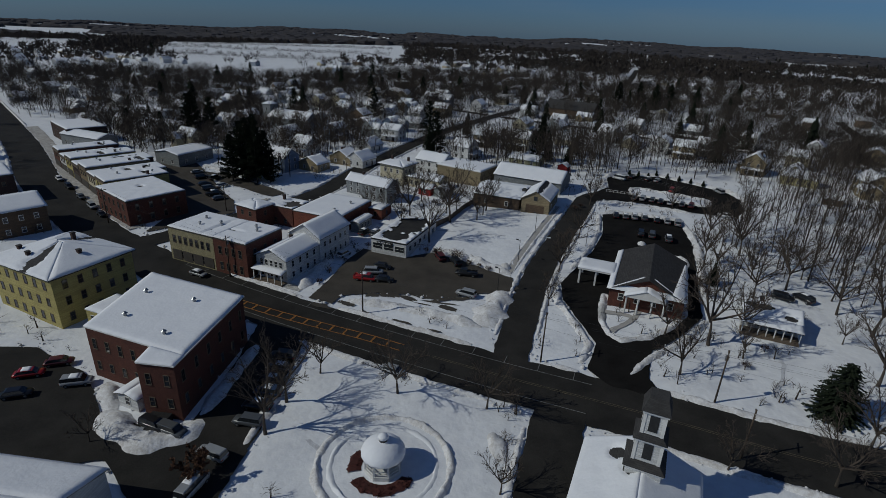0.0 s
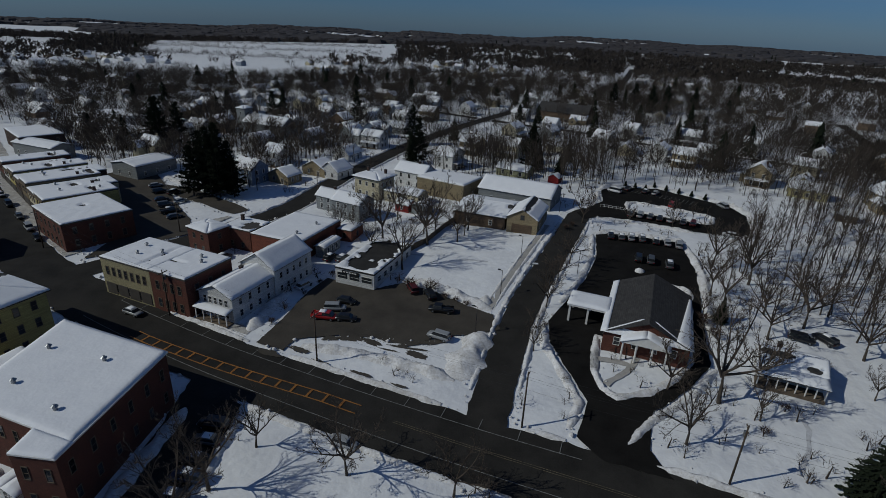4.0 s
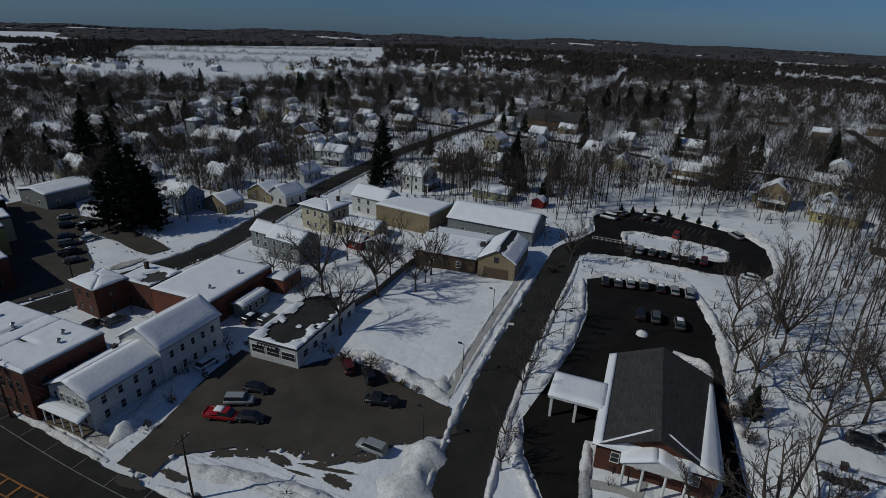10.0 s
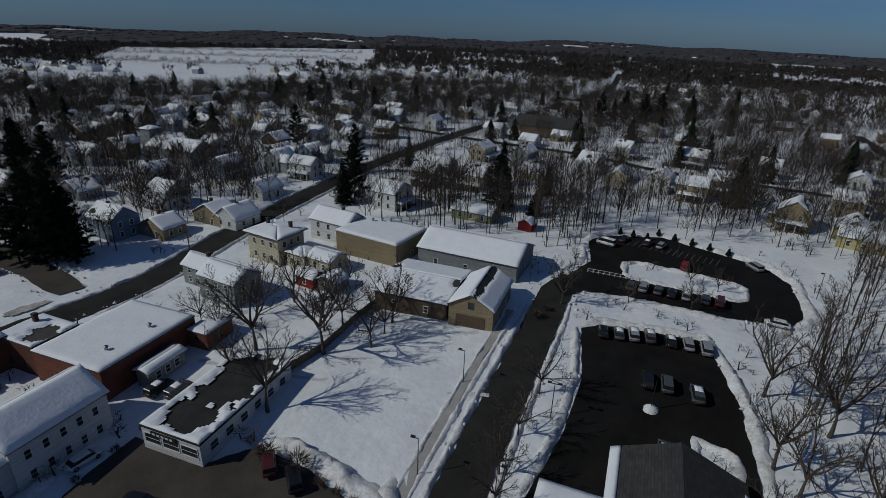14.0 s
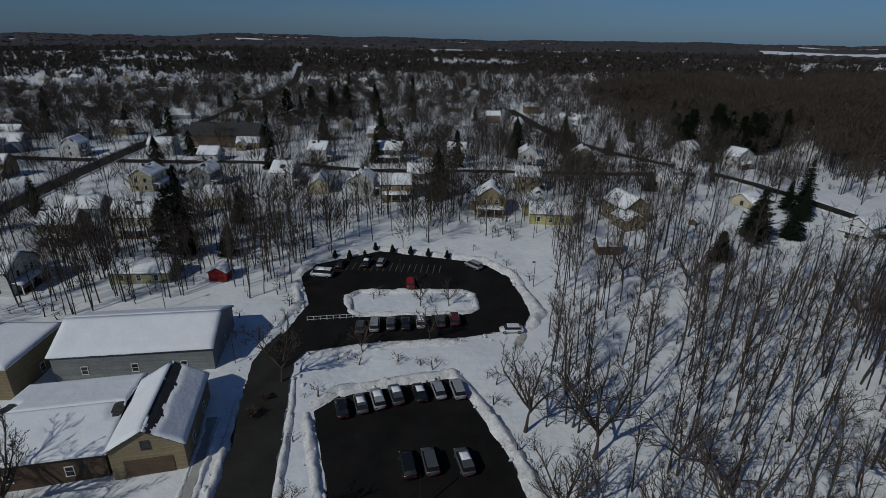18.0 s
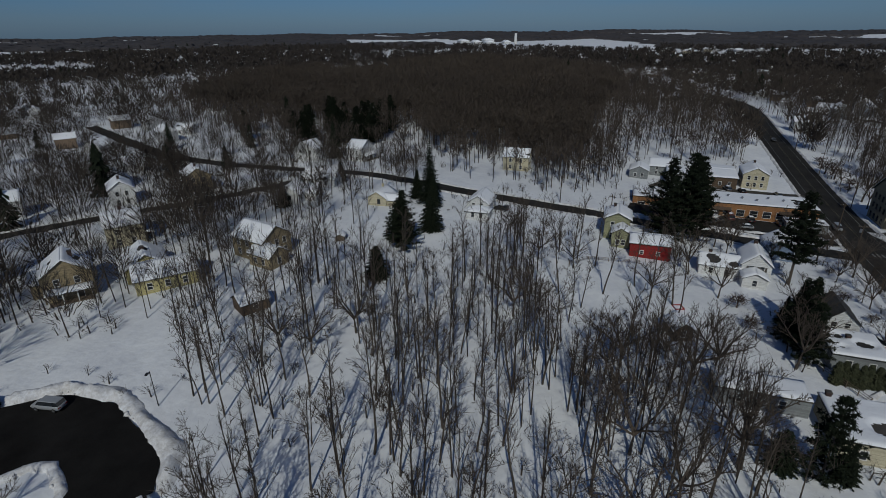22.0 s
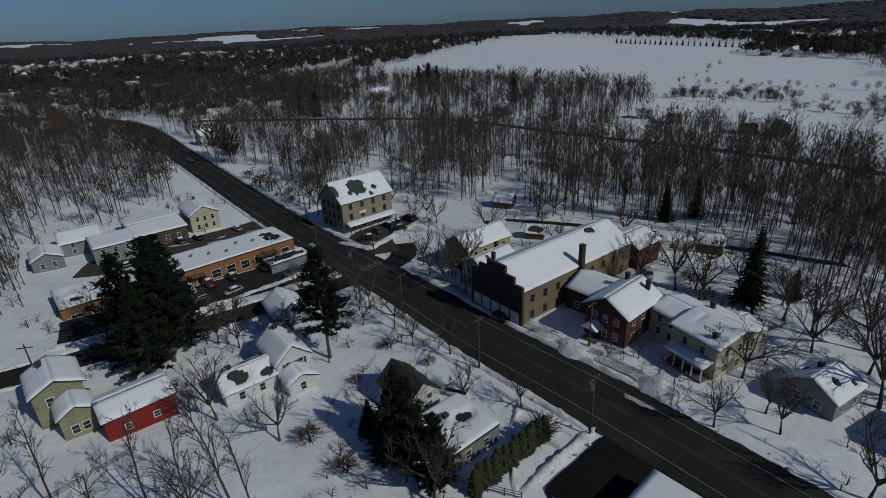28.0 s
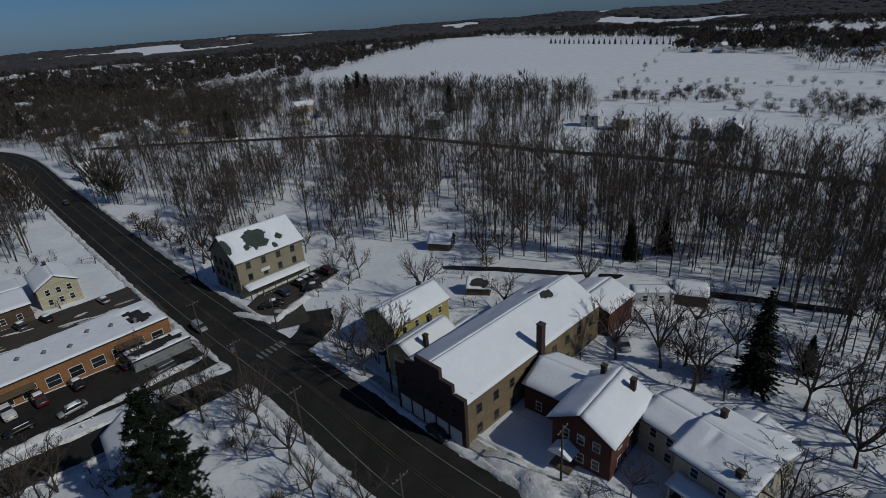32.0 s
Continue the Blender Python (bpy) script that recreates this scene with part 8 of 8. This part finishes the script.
def car(x, y, ang, colour="black", kind="car", snowy=False, dz=0.1):
    k = cached(("car", kind, colour), lambda: car_mesh(kind, colour))
    L, W, H, hood = k["dims"]
    noun = {"car": "saloon car", "suv": "estate car", "pickup": "pickup truck", "van": "van"}[kind]
    c = root({"car": "car", "suv": "suv", "pickup": "pickup_truck", "van": "van"}[kind], x, y, ang, f"parked {colour} {noun}" + (" with snow on its roof" if snowy else " on the asphalt"), "car", "parked cars", dz)
    part("body", k["body"], None, c)
    part("cabin_glass", k["glass"], None, c, "dark glass")
    part("roof", k["roof"], None, c)
    for sx in (-1, 1):
        for sy in (-1, 1):
            w = part("wheel", k["tyre"], None, c, m=pose(sx * L * 0.31, sy * (W / 2 - 0.1), 0.34))
            part("rim", k["rim"], None, w)
    for sy in (-1, 1):
        part("headlight", k["head"], None, c, "pale lamp", m=pose(L / 2 - 0.06, sy * W * 0.32, hood - 0.38))
        part("taillight", k["tail"], None, c, "red lamp", m=pose(-L / 2 + 0.02, sy * W * 0.34, hood - 0.32))
    if snowy:
        g = Geo()
        snow_sheet(g, (-0.9, -W * 0.34, H), (0.5, -W * 0.34, H), (0.5, W * 0.34, H), (-0.9, W * 0.34, H), 0.12, cell=0.3, edge=0.15)
        part("snow_cap", g, M["roof_snow"], c, smooth=True)


CARS = [(-85.5, 198.4, -35, "black", "suv"), (-74.5, 192.6, -35, "black", "car"), (-72.2, 191.2, -35, "grey", "suv"), (236.8, 19.0, 10, "black", "car"), (231.5, 20.5, 60, "black", "suv"), (-102.6, 148.6, -43, "black", "car"), (-109.1, 154.6, -43, "silver", "suv"), (-117.6, 162.4, -43, "grey", "car"), (-127.6, 171.6, -43, "black", "suv"), (-136.6, 179.8, -43, "white", "car"),
        (53.0, 157.2, 75, "black", "car"), (55.8, 156.6, 75, "grey", "car"), (58.4, 156.2, 75, "silver", "suv"), (61.2, 155.6, 75, "grey", "suv"), (64.6, 154.2, 72, "black", "car"), (67.4, 153.2, 72, "silver", "car"), (70.0, 151.8, 70, "silver", "suv"),
        (56.0, 142.6, 70, "black", "suv"), (58.8, 141.6, 70, "grey", "suv"), (62.6, 139.2, 72, "grey", "suv"), (52.8, 127.3, 70, "grey", "suv"),
        (64.8, 176.6, 62, "grey", "car"), (67.4, 175.8, 62, "silver", "suv"), (70.2, 174.6, 62, "grey", "car"), (72.6, 173.2, 62, "black", "car"), (75.4, 172.2, 62, "silver", "car"), (78.8, 170.6, 62, "grey", "car"), (81.4, 169.6, 62, "maroon", "suv"),
        (73, 205.6, 52, "black", "car"), (78.4, 202.8, 52, "black", "car"), (81.3, 201, 52, "silver", "car"), (67, 202.4, 140, "white", "van"), (99, 187.8, 100, "silver", "suv"), (81.8, 187.6, 62, "red", "suv"), (88.6, 161.2, 150, "white", "car"),
        (-18.4, 114.2, -8, "red", "pickup"), (-16.8, 117.6, 2, "silver", "suv"), (-15, 120.6, -12, "black", "car"), (-13.8, 113.8, -5, "black", "car"), (5.9, 117.6, 170, "black", "pickup"), (5.6, 107.9, 155, "silver", "suv"), (-0.8, 126.4, 110, "maroon", "suv"), (3.2, 123.8, 112, "black", "suv"), (-26.0, 127.4, 60, "white", "car"),
        (-22.8, 142.0, 65, "black", "suv"), (-19.5, 141.5, 65, "grey", "suv"), (77.4, 108.8, -30, "black", "suv"), (82.0, 108.6, 110, "black", "suv"), (-68.8, 73.8, 20, "red", "car"), (-67.0, 68.6, 20, "black", "car"), (-59.8, 72.4, 15, "silver", "suv"), (-42.4, 63.6, -20, "black", "suv"), (-39.2, 62.6, -20, "grey", "suv"), (-31.6, 52.6, 75, "silver", "van"), (-66.2, 77.4, 20, "maroon", "car"),
        (227.4, 73, 96, "silver", "car"), (228.4, 80.2, 92, "black", "car"), (235.2, 76, 2, "maroon", "van"), (235.2, 80.6, 2, "white", "pickup"), (235.4, 70.2, 2, "black", "suv"), (235.2, 62, 2, "black", "car"), (235, 88, 2, "grey", "suv"), (235, 95, 2, "blue", "car"), (227, 58, 94, "grey", "suv"), (226, 96, 94, "black", "car"),
        (232.4, 31, 60, "black", "pickup"), (236, 21, 0, "black", "suv"), (236.5, 17, 0, "grey", "car"), (236, 13, 0, "maroon", "suv"), (235.5, 26, 0, "blue", "car"), (271, 71.6, 10, "grey", "suv"), (270.6, 66.8, 10, "black", "car"), (270, 55, 5, "silver", "car"), (268, 82, 5, "black", "suv"), (262, 88, 90, "blue", "car"), (260, 80, 90, "white", "suv"),
        (237, 46.2, 178, "silver", "suv"), (368, 36.6, 178, "grey", "car"), (172.6, 39.6, 172, "black", "car"), (160.8, 3.4, 130, "silver", "pickup"), (161.9, 62.4, 25, "white", "suv"), (-79, 172.5, 40, "black", "pickup"), (-83, 178, 40, "grey", "suv"), (-86.5, 182.6, 40, "black", "car"), (-75.4, 168.2, 40, "grey", "car"), (-91.0, 190.4, 40, "black", "suv"), (-95.5, 196.6, 40, "silver", "car"), (-80, 182, 60, "silver", "car"), (-86, 190, 60, "black", "suv"), (-50, 141, 60, "grey", "suv"), (-53.5, 139.5, 60, "black", "car"),
        (207, 143.5, 80, "black", "suv"), (-8, 79.8, -22, "silver", "car"), (-28.6, 82.5, 172, "black", "suv"), (-28.2, 79.2, 172, "grey", "car"), (-28.4, 75.6, 172, "black", "car"), (-28.0, 72.4, 172, "blue", "suv"), (-28.6, 69.0, 172, "black", "suv"), (-28.8, 65.4, 172, "grey", "suv"), (-31.5, 58.5, 160, "silver", "suv"), (-58, 113.6, -24, "silver", "car")]
r7 = random.Random(4)
for x, y, a, col, kd in CARS:
    onlot = float(paved(np.array(x), np.array(y))) < 0
    car(x, y, a, col, kd, r7.random() < 0.35, 0.14 if onlot else 0.1)


# ---- poles, lamps, wires ----
def utility_pole(x, y, h=10.5, ang=0, transformer=False):
    p = root("utility_pole", x, y, ang, "brown wooden utility pole with a crossarm", "utility pole", "utility poles")
    part("pole", cached(("pole", h), lambda: Geo().tube((0, 0, -1), (0, 0, h), 0.17, 0.11, 8, True).mesh("pole", M["pole_wood"], True)), None, p)
    part("crossarm", cached(("arm", h), lambda: Geo().box(-1.2, -0.06, h - 0.75, 1.2, 0.06, h - 0.6).mesh("crossarm", M["pole_wood"])), None, p)
    for k in (-1.1, -0.5, 0.5, 1.1):
        part("insulator", cached("insul", lambda: Geo().tube((0, 0, 0), (0, 0, 0.16), 0.05, 0.03, 6, True).mesh("insulator", M["trim"])), None, p, m=pose(k, 0, h - 0.6))
    if transformer:
        part("transformer", cached("trafo", lambda: Geo().tube((0, 0, 0), (0, 0, 0.9), 0.28, 0.28, 10, True).mesh("transformer", M["metal"])), None, p, "grey drum", m=pose(0.42, 0, h - 2.2))


def wire(pts, h, off, label="thin dark overhead cable"):
    g = Geo()
    for (ax, ay), (bx, by) in zip(pts, pts[1:]):
        d = math.hypot(bx - ax, by - ay)
        nx, ny = -(by - ay) / d, (bx - ax) / d
        A, B = Vector((ax + nx * off, ay + ny * off, gz(ax, ay) + h)), Vector((bx + nx * off, by + ny * off, gz(bx, by) + h))
        prev = A
        for k in range(1, 9):
            t = k / 8
            q = A.lerp(B, t) - Vector((0, 0, 3.2 * t * (1 - t) * d / 40))
            g.tube(prev, q, 0.013, 0.013, 3)
            prev = q
    tagged(new("cable", g.mesh("cable", M["metal_dark"])), label, "cable", "overhead cables")


NORTH_POLES = [(-97.5, 143.5), (-50.5, 113.8), (-16.6, 99.6), (19.2, 84.8), (47.1, 74.5), (78, 63), (110, 56.5), (141.5, 55), (164, 54.6), (188, 52.6), (208.5, 51.2), (230, 48.6)]
for i, (x, y) in enumerate(NORTH_POLES):
    utility_pole(x, y, 10.5, 67 if x < 80 else 90, i % 3 == 1)
for off in (-1.1, -0.5, 1.1):
    wire(NORTH_POLES, 9.95, off)
wire(NORTH_POLES, 7.2, 0.1)
SOUTH_POLES = [(154, 36.6), (186, 36.5), (222.5, 36.0), (262, 35), (305, 33), (350, 31)]
for x, y in SOUTH_POLES:
    utility_pole(x, y, 9.5, 90)
wire(SOUTH_POLES, 8.9, 0.5)
for x, y in ((45.6, 62.4), (-69, 158), (-60, 197), (-36, 186), (211, 112), (225, 128)):
    utility_pole(x, y, 9.0, 60)


def lamp_post(x, y, h=6.2, ang=0, double=False):
    p = root("street_lamp", x, y, ang, "slim dark metal lamp post on the snow", "street lamp", "lamp posts")
    part("pole", cached(("lamp", h), lambda: Geo().tube((0, 0, -0.5), (0, 0, h), 0.08, 0.055, 8, True).mesh("pole", M["metal_dark"], True)), None, p)
    for s in ((-1, 1) if double else (1,)):
        part("arm", cached(("lamparm", h), lambda: Geo().box(0, -0.04, h - 0.1, 0.8, 0.04, h).mesh("arm", M["metal_dark"])), None, p, m=pose(0, 0, 0, 0, 0, 0 if s > 0 else 180))
        part("lamp_head", cached(("lamphead", h), lambda: Geo().box(0.45, -0.18, h - 0.02, 1.05, 0.18, h + 0.16).mesh("lamp_head", M["metal_dark"])), None, p, m=pose(0, 0, 0, 0, 0, 0 if s > 0 else 180))


for x, y, a, dbl in ((26, 143.2, 160, False), (19.2, 124.8, 160, False), (28.9, 120.4, -20, False), (38.7, 134.9, -20, True), (12.9, 109.8, 160, False), (104.5, 173, 200, False), (42.5, 178, -40, False), (79.5, 188, 60, False), (35, 205, 0, False)):
    lamp_post(x, y, 6.2, a, dbl)
fl = root("flagpole", 54.3, 136.4, 0, "pole base heaped with white snow amid the lot", "lamp base")
part("pole", Geo().tube((0, 0, -0.3), (0, 0, 5.5), 0.09, 0.06, 8), M["metal_dark"], fl)
heap = Geo()
for k, (zz, rr) in enumerate(((0, 1.2), (0.4, 1.0), (0.75, 0.55), (0.9, 0.1))):
    heap.v.extend([(rr * math.cos(a * 0.628) * random.Random(k * 20 + a).uniform(0.8, 1.2), rr * math.sin(a * 0.628), zz) for a in range(10)])
heap.f = [(k * 10 + i, k * 10 + (i + 1) % 10, k * 10 + 10 + (i + 1) % 10, k * 10 + 10 + i) for k in range(3) for i in range(10)]
part("snow_mound", heap, M["bank_snow"], fl, "clumped snow", smooth=True)

# ---- bandstand in the park ----
bs = root("bandstand", -7.1, 58.2, 0, "white eight-sided bandstand with a snowy domed roof", "bandstand")
R8 = [(math.cos(radians(22.5 + 45 * i)), math.sin(radians(22.5 + 45 * i))) for i in range(8)]
part("base", Geo().rings([[(2.75 * c, 2.75 * s, -0.6) for c, s in R8], [(2.75 * c, 2.75 * s, 0.75) for c, s in R8]]), M["trim"], bs)
for c, s in R8:
    part("post", cached("bspost", lambda: Geo().box(-0.13, -0.13, 0.7, 0.13, 0.13, 3.25).mesh("post", M["trim"])), None, bs, m=pose(2.55 * c, 2.55 * s, 0))
for i in range(8):
    a, b = R8[i], R8[(i + 1) % 8]
    g = Geo().tube((2.55 * a[0], 2.55 * a[1], 1.6), (2.55 * b[0], 2.55 * b[1], 1.6), 0.07, 0.07, 4).tube((2.55 * a[0], 2.55 * a[1], 3.05), (2.55 * b[0], 2.55 * b[1], 3.05), 0.16, 0.16, 4).tube((2.55 * a[0], 2.55 * a[1], 1.05), (2.55 * b[0], 2.55 * b[1], 1.05), 0.1, 0.1, 4)
    part("rail", g, M["trim"], bs)
dome = [(3.1, 2.9), (3.15, 3.2), (2.95, 3.8), (2.4, 4.4), (1.5, 4.9), (0.75, 5.1)]
part("roof", Geo().rings([[(3.05 * c, 3.05 * s, 2.85) for c, s in R8], [(0.7 * c, 0.7 * s, 4.8) for c, s in R8]]), M["shingle"], bs)
D16 = [(math.cos(radians(22.5 * i)), math.sin(radians(22.5 * i))) for i in range(16)]
part("roof_snow", Geo().rings([[(r * c, r * s, zz) for c, s in D16] for r, zz in dome]), M["roof_snow"], bs, "smooth white dome of snow", smooth=True)
part("cupola", Geo().rings([[(0.62 * c, 0.62 * s, 4.8) for c, s in R8], [(0.62 * c, 0.62 * s, 5.6) for c, s in R8]]), M["trim_dark"], bs)
part("cupola_snow", Geo().rings([[(0.8 * c, 0.8 * s, 5.6) for c, s in D16], [(0.6 * c, 0.6 * s, 5.95) for c, s in D16], [(0.1 * c, 0.1 * s, 6.15) for c, s in D16]]), M["roof_snow"], bs, smooth=True)
rb = random.Random(3)
for i, (a0, a1) in enumerate(((2.5, 3.4), (3.75, 5.8))):
    g = Geo()
    rows = []
    for k in range(23):
        a = a0 + (a1 - a0) * k / 22
        w = 0.5 * noise.noise((a * 3, i, 0.0)) + rb.uniform(-0.12, 0.12)
        row = []
        for rr in (3.1, 3.8, 4.6 + w, 5.0 + 1.4 * w):
            x, y = -7.1 + rr * math.cos(a), 58.2 + rr * math.sin(a)
            row.append((x, y, gz(x, y) + (0.3 if 3.5 < rr < 4.9 else 0.12) + rb.uniform(0, 0.1)))
        rows.append(row)
    for p, q in zip(rows, rows[1:]):
        for k in range(3):
            g.quad(p[k], p[k + 1], q[k + 1], q[k])
    tagged(new("flower_bed", g.mesh("flower_bed", M["shrub_red"])), "red-brown bed of dead plants and mulch round the bandstand", "flower bed", kind="structure")
for i in range(34):
    a = rb.uniform(2.4, 5.9)
    if 3.4 < a < 3.75:
        continue
    rr = rb.uniform(3.6, 5.0)
    x, y = -7.1 + rr * math.cos(a), 58.2 + rr * math.sin(a)
    g = Geo()
    for k in range(18):
        d = Vector((rb.uniform(-1, 1), rb.uniform(-1, 1), rb.uniform(0.15, 1))) * rb.uniform(0.35, 0.7)
        sd = Vector((rb.uniform(-1, 1), rb.uniform(-1, 1), 0)) * 0.14
        q = len(g.v)
        g.v.extend([tuple(sd), tuple(-sd), tuple(d)])
        g.f.append((q, q + 1, q + 2))
    ob = new("shrub", g.mesh("shrub", M["shrub_red"]))
    ob.location = (x, y, gz(x, y) + 0.12)
    tagged(ob, "low dead red-brown shrub round the bandstand", "shrub", "bandstand shrubs")
# hedge of evergreens beside the flat house
for i in range(13):
    t, c = conifer(400 + i % 4, 4.2, 1.0, True)
    h = new("cedar_shrub")
    h.matrix_world = pose(145.6 + 0.25 * (i % 3), 60.2 + 1.15 * i, gz(146, 60 + 1.15 * i))
    tagged(h, "dense upright cedar in a hedge", "hedge shrub", "cedar hedge")
    part("crown", cached(("cedar", i % 4), lambda: c.mesh("crown", M["hedge"])), None, h)
for i, (x, y) in enumerate(((73.5, 210.5), (76.5, 208.6), (79.6, 206.4), (84, 209.6), (87, 206), (90.3, 202.6), (93.4, 199.2), (96.6, 195.6))):
    t, c = conifer(420, 1.9, 0.75)
    h = new("small_spruce")
    h.matrix_world = pose(x, y, gz(x, y) + 0.4)
    tagged(h, "small dark evergreen on the snowbank", "shrub", "lot evergreens")
    part("crown", cached("smallsp", lambda: c.mesh("crown", M["needles"])), None, h)
oak = new("oak_tree")
oak.matrix_world = pose(-31.5, 54.2, gz(-31.5, 54.2))
tagged(oak, "small tree with dry red-brown leaves", "tree")
t, c = grow(77, 5.5, "broad")
part("trunk", t, M["bark"], oak)
lv = Geo()
ro = random.Random(9)
for p in c.v[::3]:
    d = Vector((ro.uniform(-1, 1), ro.uniform(-1, 1), ro.uniform(-1, 1))) * 0.28
    e = Vector((ro.uniform(-1, 1), ro.uniform(-1, 1), ro.uniform(-1, 1))) * 0.22
    lv.quad(Vector(p), Vector(p) + d, Vector(p) + e)
part("crown", c, M["twig"], oak)
part("leaves", lv, M["oak_leaf"], oak, "dry brown leaves")
# fences
def fence(line, h=1.1, gap=2.2, mat="wood", label="low wooden fence half buried in snow", rails=3):
    f = new("fence")
    x0, y0 = line[0]
    f.matrix_world = pose(x0, y0, gz(x0, y0))
    tagged(f, label, "fence")
    q = dense(line, gap)
    for x, y in q:
        part("post", cached(("fpost", h, mat), lambda: Geo().box(-0.06, -0.06, -0.5, 0.06, 0.06, h).mesh("post", M[mat])), None, f, m=pose(x - x0, y - y0, gz(x, y) - gz(x0, y0)))
    for (ax, ay), (bx, by) in zip(q, q[1:]):
        g = Geo()
        for k in range(rails):
            zz = h * (0.35 + 0.6 * k / max(1, rails - 1))
            g.tube((ax - x0, ay - y0, gz(ax, ay) - gz(x0, y0) + zz), (bx - x0, by - y0, gz(bx, by) - gz(x0, y0) + zz), 0.045, 0.045, 4)
        part("rail", g, M[mat], f)


fence([(57.5, 185), (66.5, 180.8)], 1.0, 1.2, "trim", "white rail fence beside the upper lot", 2)

fence([(-3, 168), (8, 164)], 1.2, 2.0, "wood")
fence([(-29, 158.5), (-17, 153)], 1.2, 2.0, "wood")
fence([(141, 70.5), (160, 81)], 1.3, 2.0, "wood")
fence([(168, 12.5), (165, -6), (158, -9)], 1.2, 2.0, "metal_dark")
fence([(184, 104), (181, 116), (176, 120)], 1.0, 2.2, "wood")
play = root("ice_rink_frame", 163.9, 96.6, 20, "small red square frame on the snow", "play frame")
part("frame", Geo().box(-1, -1, 0.1, 1, -0.85, 0.3).box(-1, 0.85, 0.1, 1, 1, 0.3).box(-1, -0.85, 0.1, -0.85, 0.85, 0.3).box(0.85, -0.85, 0.1, 1, 0.85, 0.3), M["red_paint"], play)
tower = root("far_tower", 1900, 470, 0, "slim pale tower on the far white hill", "tower")
part("shaft", Geo().rings([[(5 * c, 5 * s, -5) for c, s in R8], [(4 * c, 4 * s, 34) for c, s in R8]]), M["trim"], tower)

for x, y, w, d, h in ((1960, 620, 34, 14, 9), (2040, 690, 46, 16, 10), (1900, 560, 26, 14, 8), (2090, 610, 30, 18, 12), (1990, 520, 20, 12, 7)):
    fb = root("far_building", x, y, 25, "long pale building on the far white hill", "building")
    part("wall", Geo().box(-w, -d, -6, w, d, h), M["white"], fb)
    part("roof", Geo().rings([[(-w - 1, -d - 1, h), (w + 1, -d - 1, h), (w + 1, d + 1, h), (-w - 1, d + 1, h)], [(-w, -1, h + 5), (w, -1, h + 5), (w, 1, h + 5), (-w, 1, h + 5)]]), M["roof_snow"], fb)


def board_fence(line, h=1.8, label="tall weathered board fence beside the snowy field"):
    """Close upright boards between posts."""
    f = new("fence")
    x0, y0 = line[0]
    f.matrix_world = pose(x0, y0, gz(x0, y0))
    tagged(f, label, "fence")
    q = dense(line, 2.4)
    for x, y in q:
        part("post", cached(("bfpost", h), lambda: Geo().box(-0.07, -0.07, -0.5, 0.07, 0.07, h + 0.1).mesh("post", M["wood"])), None, f, m=pose(x - x0, y - y0, gz(x, y) - gz(x0, y0)))
    for (ax, ay), (bx, by) in zip(q, q[1:]):
        L, a = math.hypot(bx - ax, by - ay), math.degrees(math.atan2(by - ay, bx - ax))
        face = [(L * k / 16, 0.03 if (k // 2) % 2 else 0.0) for k in range(17)]
        ring = face + [(u, v - 0.04) for u, v in reversed(face)]
        g = Geo().rings([[(u, v, 0.05) for u, v in ring], [(u, v, h) for u, v in ring]])
        part("panel", g, M["wood"], f, m=pose(ax - x0, ay - y0, gz(ax, ay) - gz(x0, y0), 0, 0, a))


board_fence([(-3.5, 146.5), (1.2, 152.6), (6.2, 163.4), (9.0, 168.5)])
